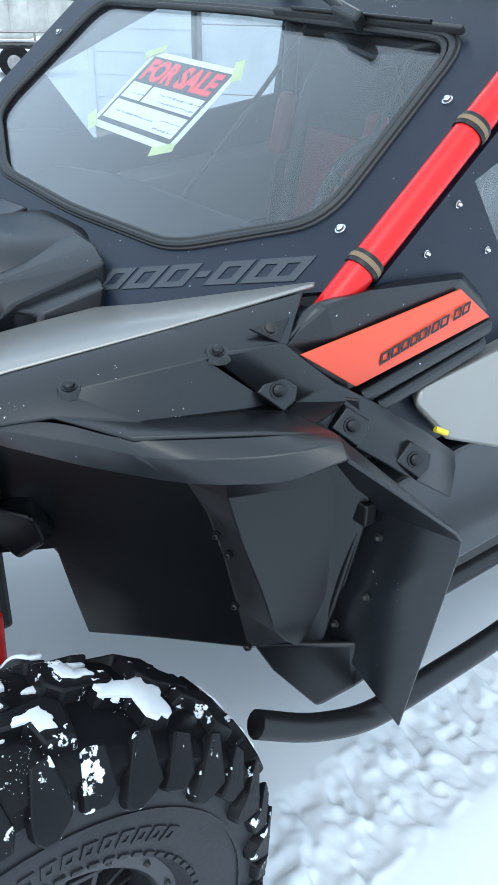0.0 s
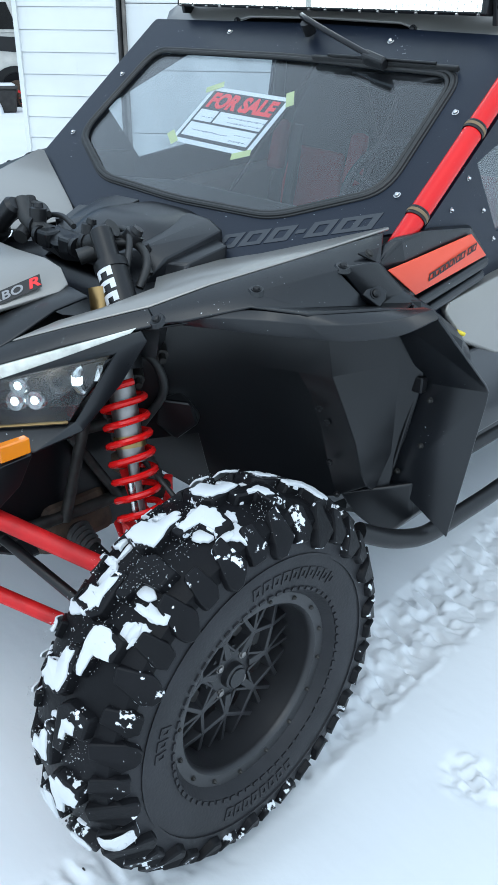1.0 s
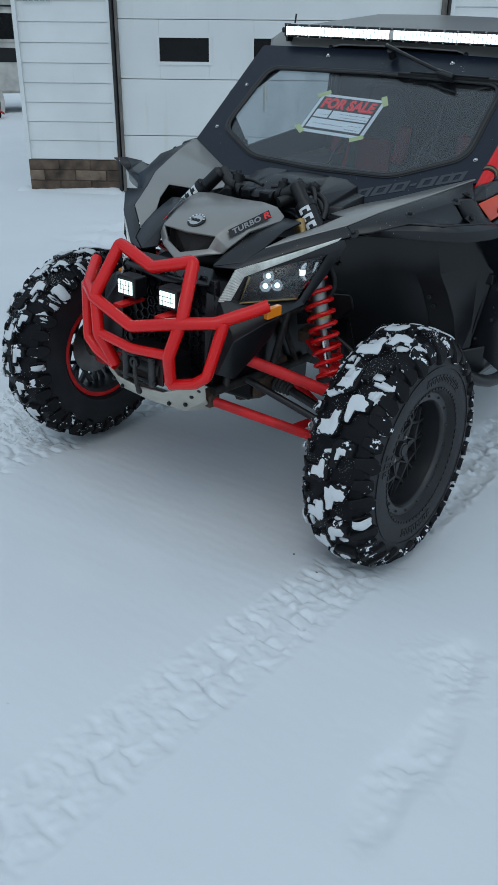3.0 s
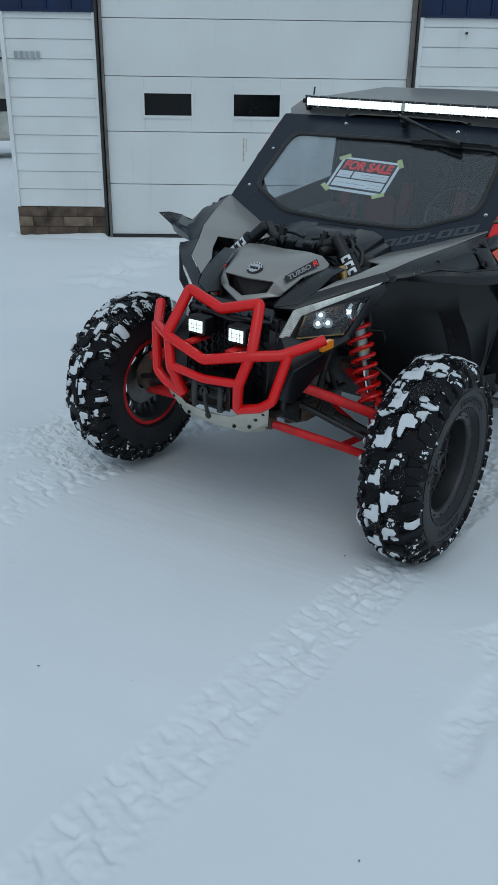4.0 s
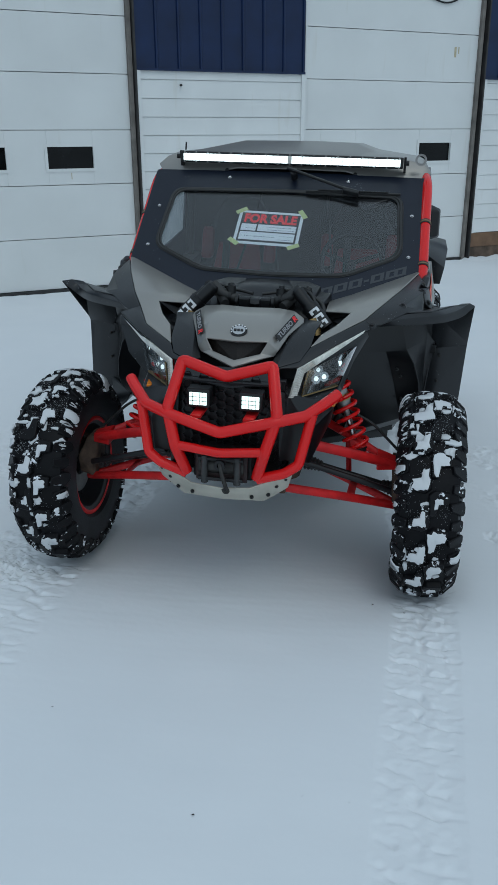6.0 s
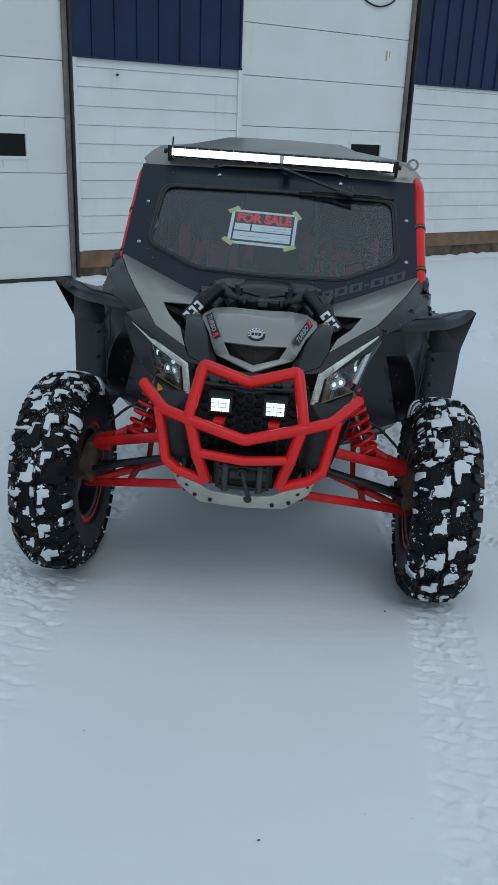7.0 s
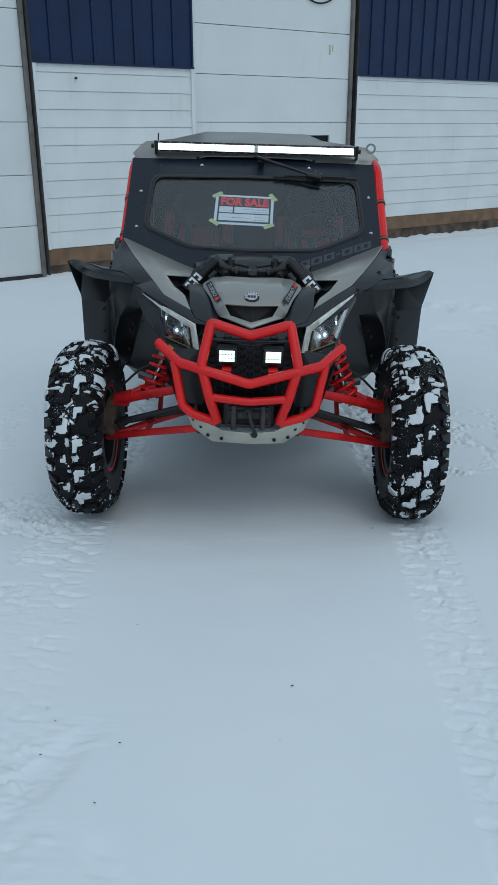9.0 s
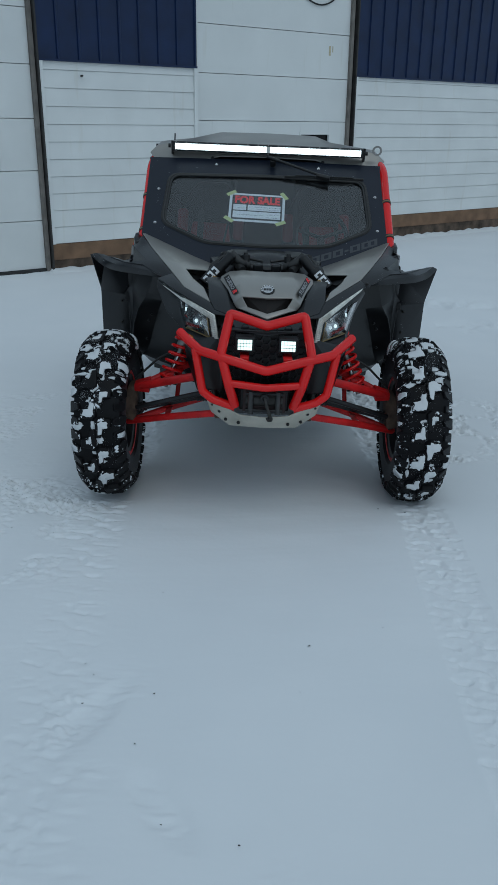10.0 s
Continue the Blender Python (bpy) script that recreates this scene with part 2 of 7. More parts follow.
# ---------------------------------------------------------------- mesh helpers
def finish(ob, material, parent, label, thick, bevel, smooth):
    if material:
        ob.data.materials.append(material)
    if parent:
        ob.parent = parent
    if label:
        tagged(ob, label)
    if smooth:
        ob.data.polygons.foreach_set("use_smooth", [True] * len(ob.data.polygons))
        ob.data.set_sharp_from_angle(angle=radians(38))
    if thick:
        md = ob.modifiers.new("thickness", "SOLIDIFY")
        md.thickness, md.offset = thick, 0.0
    if bevel:
        md = ob.modifiers.new("edges", "BEVEL")
        md.width, md.segments, md.limit_method, md.angle_limit = bevel, 2, "ANGLE", radians(28)
    return ob


def shell(name, verts, faces, material, parent=None, label="", thick=0.008, bevel=0.003, s=1, smooth=True):
    """A faceted sheet of some thickness; s = -1 mirrors it to the other flank."""
    me = bpy.data.meshes.new(name)
    me.from_pydata([(x * s, y, z) for x, y, z in verts], [], [f if s > 0 else f[::-1] for f in faces])
    bm = bmesh.new()
    bm.from_mesh(me)
    bmesh.ops.remove_doubles(bm, verts=bm.verts, dist=1e-5)
    bm.to_mesh(me)
    bm.free()
    return finish(new(name, me), material, parent, label, thick, bevel, smooth)


def part(name, bm, material, parent=None, label="", thick=0, bevel=0, smooth=False):
    bmesh.ops.recalc_face_normals(bm, faces=bm.faces)
    me = bpy.data.meshes.new(name)
    bm.to_mesh(me)
    bm.free()
    return finish(new(name, me), material, parent, label, thick, bevel, smooth)


def box_bm(lo, hi, bm=None):
    bm = bm or bmesh.new()
    v = [bm.verts.new((x, y, z)) for x in (lo[0], hi[0]) for y in (lo[1], hi[1]) for z in (lo[2], hi[2])]
    for f in ((0, 1, 3, 2), (4, 6, 7, 5), (0, 4, 5, 1), (2, 3, 7, 6), (0, 2, 6, 4), (1, 5, 7, 3)):
        bm.faces.new([v[i] for i in f])
    return bm


def hull_bm(pts, bm=None):
    bm = bm or bmesh.new()
    vs = [bm.verts.new(p) for p in pts]
    r = bmesh.ops.convex_hull(bm, input=vs)
    bmesh.ops.delete(bm, geom=[g for g in set(r["geom_interior"] + r["geom_unused"]) if isinstance(g, bmesh.types.BMVert)], context="VERTS")
    bmesh.ops.dissolve_limit(bm, angle_limit=radians(2), verts=bm.verts, edges=bm.edges)
    return bm


def box(name, lo, hi, material, parent=None, label="", bevel=0.004):
    return part(name, box_bm(lo, hi), material, parent, label, bevel=bevel, smooth=bevel > 0)


def rounded(path, r, n=5):
    """The path with its inner corners rounded by about r."""
    p = [Vector(q) for q in path]
    out = [p[0]]
    for a, b, c in zip(p, p[1:], p[2:]):
        d1, d2 = (a - b), (c - b)
        k = min(r, d1.length * 0.45, d2.length * 0.45)
        s, e = b + d1.normalized() * k, b + d2.normalized() * k
        for i in range(n + 1):
            t = i / n
            out.append((1 - t) ** 2 * s + 2 * t * (1 - t) * b + t * t * e)
    out.append(p[-1])
    return out


def sweep(path, radius, bm=None, seg=12, caps=True, closed=False):
    """A round tube along a path; radius may be a list."""
    bm = bm or bmesh.new()
    p = [Vector(q) for q in path]
    rad = radius if isinstance(radius, (list, tuple)) else [radius] * len(p)
    rings = []
    up = Vector((0, 0, 1))
    side = None
    for i, q in enumerate(p):
        a, b = (p[i - 1], p[(i + 1) % len(p)]) if closed else (p[max(0, i - 1)], p[min(len(p) - 1, i + 1)])
        d = (b - a).normalized()
        if side is None:
            side = d.cross(up if abs(d.z) < 0.9 else Vector((1, 0, 0))).normalized()
        side = (side - d * side.dot(d)).normalized()
        w = d.cross(side)
        rings.append([bm.verts.new(q + rad[i] * (math.cos(2 * math.pi * k / seg) * side + math.sin(2 * math.pi * k / seg) * w)) for k in range(seg)])
    pairs = list(zip(rings, rings[1:])) + ([(rings[-1], rings[0])] if closed else [])
    for r1, r2 in pairs:
        for k in range(seg):
            bm.faces.new((r1[k], r1[(k + 1) % seg], r2[(k + 1) % seg], r2[k]))
    if caps and not closed:
        bm.faces.new(rings[0][::-1])
        bm.faces.new(rings[-1])
    return bm


def tube(name, path, radius, material, parent=None, label="", bend=0.04, seg=12):
    pts = rounded(path, bend) if len(path) > 2 and bend else [Vector(q) for q in path]
    return part(name, sweep(pts, radius, seg=seg), material, parent, label, smooth=True)


def rod(name, a, b, radius, material, parent=None, label="", seg=14):
    return part(name, sweep([a, b], radius, seg=seg), material, parent, label, smooth=True)


def lathe(profile, bm=None, seg=48, axis="x", at=(0, 0, 0), closed=False):
    """Turns (offset along axis, radius) about an axis."""
    bm = bm or bmesh.new()
    rings = []
    for off, r in profile:
        ring = []
        for k in range(seg):
            a = 2 * math.pi * k / seg
            c, s = r * math.cos(a), r * math.sin(a)
            ring.append(bm.verts.new(Vector(at) + Vector({"x": (off, c, s), "y": (c, off, s), "z": (c, s, off)}[axis])))
        rings.append(ring)
    for r1, r2 in list(zip(rings, rings[1:])) + ([(rings[-1], rings[0])] if closed else []):
        for k in range(seg):
            bm.faces.new((r1[k], r1[(k + 1) % seg], r2[(k + 1) % seg], r2[k]))
    return bm


def bolt(name, at, normal, r, material, parent, label=""):
    """A round-headed bolt with a washer."""
    d = Vector(normal).normalized()
    p = Vector(at)
    return part(name, sweep([p - d * 0.002, p + d * 0.002, p + d * 0.0021, p + d * 0.006, p + d * 0.008], [r * 1.35, r * 1.35, r, r * 0.9, r * 0.5], seg=10), material, parent, label, smooth=True)


def lettering(name, text, size, m, material, parent, label="", extrude=0.0006, shear=0.0, spacing=1.0, bold=0.0):
    """Flat letters in Blender's own font, as a mesh at the pose m."""
    cu = bpy.data.curves.new(name, "FONT")
    cu.body, cu.size, cu.extrude, cu.shear, cu.space_character, cu.offset = text, size, extrude, shear, spacing, bold
    cu.align_x, cu.align_y = "CENTER", "CENTER"
    tmp = new(name, cu)
    me = bpy.data.meshes.new_from_object(tmp)
    bpy.data.objects.remove(tmp)
    ob = new(name, me)
    me.transform(m)
    me.materials.clear()
    return finish(ob, material, parent, label, 0, 0, False)


def bars(name, rects, m, material, parent, label="", slant=0.0, h=0.0008):
    """Flat slabs (x0, y0, x1, y1) on the plane of m, slanted like italic print."""
    bm = bmesh.new()
    for x0, y0, x1, y1 in rects:
        v = [bm.verts.new(m @ Vector((x + slant * y, y, z))) for z in (0, h) for x, y in ((x0, y0), (x1, y0), (x1, y1), (x0, y1))]
        for f in ((3, 2, 1, 0), (4, 5, 6, 7), (0, 1, 5, 4), (1, 2, 6, 5), (2, 3, 7, 6), (3, 0, 4, 7)):
            bm.faces.new([v[i] for i in f])
    return part(name, bm, material, parent, label)


def plane_pose(origin, x_to, up_hint):
    """The pose whose x axis runs from origin to x_to and whose y axis leans to up_hint."""
    o, x = Vector(origin), (Vector(x_to) - Vector(origin)).normalized()
    y = Vector(up_hint) - Vector(origin)
    y = (y - x * y.dot(x)).normalized()
    z = x.cross(y)
    return Matrix(((x.x, y.x, z.x, o.x), (x.y, y.y, z.y, o.y), (x.z, y.z, z.z, o.z), (0, 0, 0, 1)))


# ---------------------------------------------------------------- ground
def track_print(x, y, phase):
    """Pits pressed by hooked and straight blocks; x across the track in metres from its middle."""
    pitch = 0.19
    out = np.zeros(x.shape)
    k = -(y + 1.125) / pitch + phase
    blocks = ((((-0.014, 0.028), (-0.013, 0.093), (0.055, 0.122)), 0.0125, 1.0), (((-0.080, 0.163), (-0.016, 0.180), (0.015, 0.242)), 0.0125, 1.0),
              (((0.033, 0.0), (0.074, 0.007)), 0.0120, 1.0), (((0.075, 0.130), (0.122, 0.140)), 0.0125, 0.9), (((0.088, 0.030), (0.118, 0.034)), 0.007, 0.4),
              (((-0.111, 0.0), (-0.06, 0.016)), 0.0125, 1.0), (((-0.118, 0.130), (-0.083, 0.137)), 0.008, 0.5), (((-0.116, 0.173), (-0.09, 0.18)), 0.006, 0.4))
    wx = x + 0.024 * (grain_noise(x, y, 0.045, 61) - 0.5)
    for da in (-1, 0, 1):
        cell = np.floor(k) + da
        yy = (k - cell) * 0.2615 + 0.034 * (grain_noise(x, y, 0.05, 63) - 0.5)
        for n, (pts, wide, amp) in enumerate(blocks):
            rnd = np.modf(np.abs(np.sin(cell * 12.9898 + n * 78.233) * 43758.5453))[0]
            shift, turn = 0.030 * (np.modf(rnd * 7.31)[0] - 0.5), 0.022 * (np.modf(rnd * 13.7)[0] - 0.5)
            d = np.full(x.shape, 9.0)
            for (ax, ay), (bx, by) in zip(pts, pts[1:]):
                px, py = wx - ax - turn, yy - ay - shift
                t = np.clip((px * (bx - ax) + py * (by - ay)) / ((bx - ax) ** 2 + (by - ay) ** 2), 0, 1)
                d = np.minimum(d, np.hypot(px - t * (bx - ax), py - t * (by - ay)))
            out = np.maximum(out, amp * (0.2 + 0.8 * rnd) / (1 + np.exp(np.clip((d - wide) / 0.0030, -40, 40))))
    return out


def grain_noise(x, y, scale, seed):
    """Smooth value noise from 0 to 1, the same in all directions."""
    gx, gy = x / scale, y / scale
    ix, iy = np.floor(gx), np.floor(gy)
    fx, fy = gx - ix, gy - iy
    fx, fy = fx * fx * (3 - 2 * fx), fy * fy * (3 - 2 * fy)
    h = lambda a, b: np.modf(np.abs(np.sin(a * 127.1 + b * 311.7 + seed * 74.7) * 43758.5453))[0]
    return (h(ix, iy) * (1 - fx) + h(ix + 1, iy) * fx) * (1 - fy) + (h(ix, iy + 1) * (1 - fx) + h(ix + 1, iy + 1) * fx) * fy


def clods(x, y, scale, seed):
    """Crumbly lumps of snow with sharp dips between them."""
    c, q = math.cos(0.6), math.sin(0.6)
    xr, yr = x * c - y * q, x * q + y * c
    n = 0.62 * grain_noise(xr, yr, scale, seed) + 0.38 * grain_noise(xr + 3.3, yr, scale * 0.45, seed + 3)
    return np.clip((n - 0.42) * 4.0, 0, 1) - 0.45


def axis_steps(lo, hi, step, far, grow=1.22):
    core = list(np.arange(lo, hi + 1e-6, step))
    left, right, d = [], [], step
    a, b = lo, hi
    while a > -far:
        d *= grow
        a -= d
        b += d
        left.append(a)
        right.append(b)
    return np.array(left[::-1] + core + right)


def hills(x, y, scale, seed):
    out = np.zeros(x.shape)
    rs = np.random.RandomState(seed)
    for _ in range(14):
        a = rs.uniform(0, 2 * np.pi)
        f = rs.uniform(0.5, 1.8) / scale
        out += np.sin(2 * np.pi * f * (x * np.cos(a) + y * np.sin(a)) + rs.uniform(0, 6.28))
    return out / 5.0


def build_ground():
    xs, ys = axis_steps(-2.2, 2.2, 0.02, 420), axis_steps(-3.1, 2.0, 0.0064, 420)
    ys = np.sort(np.concatenate([ys[(ys < 2.3) | (ys > 6.4)], np.arange(2.3, 6.4, 0.055)]))
    xs = np.concatenate([xs[(np.abs(xs - 0.785) > 0.22) & (np.abs(xs - 1.38) > 0.36) & (np.abs(xs + 1.14) > 0.56)], np.arange(0.57, 1.0, 0.0075), np.arange(1.03, 1.80, 0.009), np.arange(-1.70, -0.585, 0.010), np.arange(2.2, 3.6, 0.05), np.arange(-5.6, -3.7, 0.05)])
    xs = np.sort(xs)
    xs = xs[np.concatenate([[True], np.diff(xs) > 0.004])]
    X, Y = np.meshgrid(xs, ys)
    Z = 0.008 * hills(X, Y, 1.6, 1) + 0.0016 * hills(X, Y, 0.35, 2) + 0.0003 * hills(X, Y, 0.06, 5)
    near = np.exp(-((X / 3.5) ** 2 + ((Y + 0.5) / 4) ** 2))
    # the yard falls gently towards the garage
    slope = sum(np.interp(Y + 0.3 * np.abs(X) * np.clip((Y + 0.5) / 2.5, 0, 1) + d, [-1.6, -0.8, 0.0, 1.5, 7.5], [0.125, 0.105, 0.045, 0.012, -0.115]) for d in (-0.4, -0.2, 0.0, 0.2, 0.4)) / 5
    Z = Z * (0.4 + 0.6 * near) + slope
    for xc, half, bendy, ph, deep in ((0.757, 0.118, 0.0, 0.0, 0.003), (-0.80, 0.13, 0.035, 0.3, 0.002)):
        cx = xc + np.where(Y < 0, -bendy * Y * Y * np.sign(-xc) * -1, 0) if bendy else np.interp(Y, [-3.0, -1.2, -0.6, 0.0, 0.6, 1.6], [0.755, 0.757, 0.775, 0.77, 0.735, 0.70])
        u = (X - cx) / half
        inside = 1 / (1 + np.exp(np.clip((np.abs(u) - 0.98) * 11, -40, 40)))
        broken = 0.85 + 0.3 * hills(X, Y, 0.12, 9)
        pit = track_print(np.clip(X - cx, -0.17, 0.17), Y, ph) * np.clip(broken, 0.4, 1.15)
        rim = np.exp(-((np.abs(u) - 1.10) / 0.10) ** 2)
        fresh = np.clip(1.0 - np.abs(Y + 0.1) / 1.0, 0, 1)
        press = 1.0 if xc > 0 else 0.42 + 0.58 * fresh
        rough = np.clip((Y - 0.15) / 0.4, 0, 1)
        Z += inside * press * (-deep * 0.7 - 0.024 * pit * (0.80 + 0.55 * fresh) + (0.0032 + 0.0025 * fresh) * clods(X, Y, 0.022, 13) + 0.0006 * hills(X, Y, 0.05, 11)) + 0.0015 * rim * press * np.clip(broken, 0, 1.4)
        Z += inside * rough * (-0.008 - 0.012 * pit + 0.015 * clods(X, Y, 0.06, 31)) + 0.009 * rim * rough * clods(X, Y, 0.055, 41)
    # churned snow beside the wheels and old prints
    for px, py, rx, ry, amp in ((1.50, 1.15, 0.36, 0.42, 0.040), (1.20, 0.42, 0.22, 0.20, 0.032), (0.95, 1.75, 0.3, 0.3, 0.018), (1.30, -0.50, 0.16, 0.13, 0.008), (1.33, -0.90, 0.16, 0.08, 0.006), (-1.40, -0.02, 0.24, 0.22, 0.034), (-1.02, -0.28, 0.22, 0.22, 0.030), (-0.95, -0.75, 0.20, 0.30, 0.014), (-0.5, -1.95, 0.22, 0.25, 0.012), (-1.25, -1.0, 0.35, 0.7, 0.012), (-0.85, -2.3, 0.3, 0.5, 0.012), (0.05, -2.6, 0.12, 0.15, 0.008), (-1.6, 1.2, 0.5, 0.6, 0.014)):
        w = np.exp(-(((X - px) / rx) ** 2 + ((Y - py) / ry) ** 2) ** 1.5)
        keep = np.clip((grain_noise(X, Y, 0.16, 23) - 0.40) * 6, 0, 1)
        Z += w * amp * ((0.6 * clods(X, Y, 0.035, 22) + 0.45 * clods(X, Y, 0.017, 27)) * keep - 0.25)
    # trodden way to the big door and scuffed patches further off
    for ax, ay, bx, by, half, amp in ((-4.15, 3.0, -5.1, 5.3, 0.34, 0.085), (2.1, 5.5, 3.1, 5.6, 0.35, 0.05), (2.0, 4.2, 2.7, 4.5, 0.25, 0.04)):
        t = np.clip(((X - ax) * (bx - ax) + (Y - ay) * (by - ay)) / ((bx - ax) ** 2 + (by - ay) ** 2), 0, 1)
        w = np.exp(-(np.hypot(X - ax - t * (bx - ax), Y - ay - t * (by - ay)) / half) ** 4)
        Z += w * amp * (0.9 * clods(X, Y, 0.17, 71) - 0.35)
    for px, py, ang in ((1.285, -0.50, 0.15), (1.36, -0.79, 0.1), (1.35, -1.03, 0.2), (1.62, 0.35, 0.1), (-0.28, -2.28, 0.6), (-0.55, -1.92, -0.4), (-1.72, 0.55, 0.5), (-1.35, -0.55, -0.2)):
        c, s = math.cos(ang), math.sin(ang)
        a, b = (X - px) * c + (Y - py) * s, -(X - px) * s + (Y - py) * c
        sole = 1 / (1 + np.exp(np.clip((np.sqrt((a / 0.055) ** 2 + (b / 0.15) ** 2) - 1) * 9, -40, 40)))
        Z += sole * (-0.012 + 0.0010 * np.sin(b * 165) * grain_noise(X, Y, 0.04, 51) + 0.010 * clods(X, Y, 0.028, 53) * grain_noise(X, Y, 0.07, 57))
    # the snow is pressed flat where the tyres stand
    for px in (0.745, -0.765):
        for py in (0.0, 2.6):
            w = np.exp(-(((X - px) / 0.17) ** 4 + ((Y - py) / 0.2) ** 4))
            Z = Z * (1 - w) + w * (0.030 if py < 1 else 0.0)
    nx, ny = len(xs), len(ys)
    verts = np.stack([X, Y, Z], -1).reshape(-1, 3)
    i = np.arange(nx * ny).reshape(ny, nx)
    faces = np.stack([i[:-1, :-1], i[:-1, 1:], i[1:, 1:], i[1:, :-1]], -1).reshape(-1, 4)
    me = bpy.data.meshes.new("ground")
    me.from_pydata(verts.tolist(), [], faces.tolist())
    ob = finish(new("ground", me), SNOW, None, "", 0, 0, False)
    me.polygons.foreach_set("use_smooth", [True] * len(me.polygons))
    return tagged(ob, "snow-covered yard with tyre tracks and trampled patches", "ground", kind="structure")


build_ground()
rd = random.Random(12)
bits = bmesh.new()
for _ in range(34):
    x, y = (rd.gauss(-0.65, 0.3), rd.gauss(-2.1, 0.45)) if rd.random() < 0.6 else (rd.uniform(-1.6, 1.6), rd.uniform(-3.0, -0.3))
    r = rd.uniform(0.0015, 0.0036)
    hull_bm([(x + rd.uniform(-r, r) * 1.8, y + rd.uniform(-r, r), 0.004 + float(np.interp(y, [-1.6, -0.8, 0.0], [0.125, 0.105, 0.045])) + rd.uniform(-r, r) * 0.6) for _ in range(7)], bits)
tagged(part("debris", bits, TRIM_DARK), "tiny dark scraps of bark scattered on the snow", "debris", kind="stuff")

# ---------------------------------------------------------------- building (its own frame: x along the wall, y inwards)
WALL = pose(-2.918, 7.464, 0, 0, 0, 36.4)
TOP = 4.7


def wall_stretch(name, x0, x1, z_sill, label, blocks):
    core = part(name, box_bm((x0, 0.06, z_sill), (x1, 0.26, TOP)), SIDING)
    core.matrix_world = WALL
    tagged(core, label, "wall", kind="structure")
    z = z_sill
    k = 0
    while z < 2.60:
        h = 0.222
        z1 = min(z + h, 2.62)
        prof = [(0.06, z + 0.004), (0.034, z + 0.004), (0.030, z + 0.010), (0.043, z1), (0.06, z1)]
        bm = bmesh.new()
        L = [bm.verts.new((x0 + 0.012, y, zz)) for y, zz in prof]
        R = [bm.verts.new((x1 - 0.012, y, zz)) for y, zz in prof]
        for a in range(len(prof)):
            b = (a + 1) % len(prof)
            bm.faces.new((L[a], R[a], R[b], L[b]))
        bm.faces.new(L)
        bm.faces.new(R[::-1])
        part("siding_board", bm, SIDING, core)
        z = z1
        k += 1
    # blue profiled sheets above
    x = x0
    while x < x1 - 0.02:
        w = min(0.30, x1 - x)
        bm = bmesh.new()
        prof = [(0, 0.03), (w * 0.86, 0.03), (w * 0.89, 0.008), (w * 0.96, 0.008), (w, 0.03)]
        lo = [bm.verts.new((x + a, y, 2.60)) for a, y in prof]
        hi = [bm.verts.new((x + a, y, TOP)) for a, y in prof]
        for i in range(4):
            bm.faces.new((lo[i], lo[i + 1], hi[i + 1], hi[i]))
        part("cladding_sheet", bm, BLUE, core, "dark blue profiled steel sheet", thick=0.004)
        x += w
    part("drip_edge", box_bm((x0, 0.0, 2.585), (x1, 0.05, 2.612)), BLUE, core)
    for e in (x0, x1 - 0.05):
        part("corner_trim", box_bm((e, 0.004, z_sill), (e + 0.05, 0.062, 2.60)), SIDING, core)
    if blocks:
        rs = random.Random(4)
        for row in range(3):
            zz = z_sill - 0.13 * (row + 1)
            xx = x0 - (0.2 if row % 2 else 0)
            while xx < x1:
                a, b = max(xx, x0), min(xx + 0.395, x1)
                if b - a > 0.03:
                    part("foundation_block", box_bm((a + 0.005, 0.035 + rs.uniform(0, 0.008), zz + 0.005), (b - 0.005, 0.25, zz + 0.125)), rs.choice((BLOCK, BLOCK, BLOCK_PALE)), core, bevel=0.005)
                xx += 0.4
        part("mortar", box_bm((x0 + 0.003, 0.05, z_sill - 0.4), (x1 - 0.003, 0.24, z_sill)), BLOCK, core)
    else:
        part("sill_board", box_bm((x0, 0.03, z_sill - 0.22), (x1, 0.25, z_sill - 0.002)), WOOD_BROWN, core, "weathered brown sill board", bevel=0.004)
        part("footing", box_bm((x0, 0.045, z_sill - 0.5), (x1, 0.25, z_sill - 0.222)), BLOCK, core)
    return core


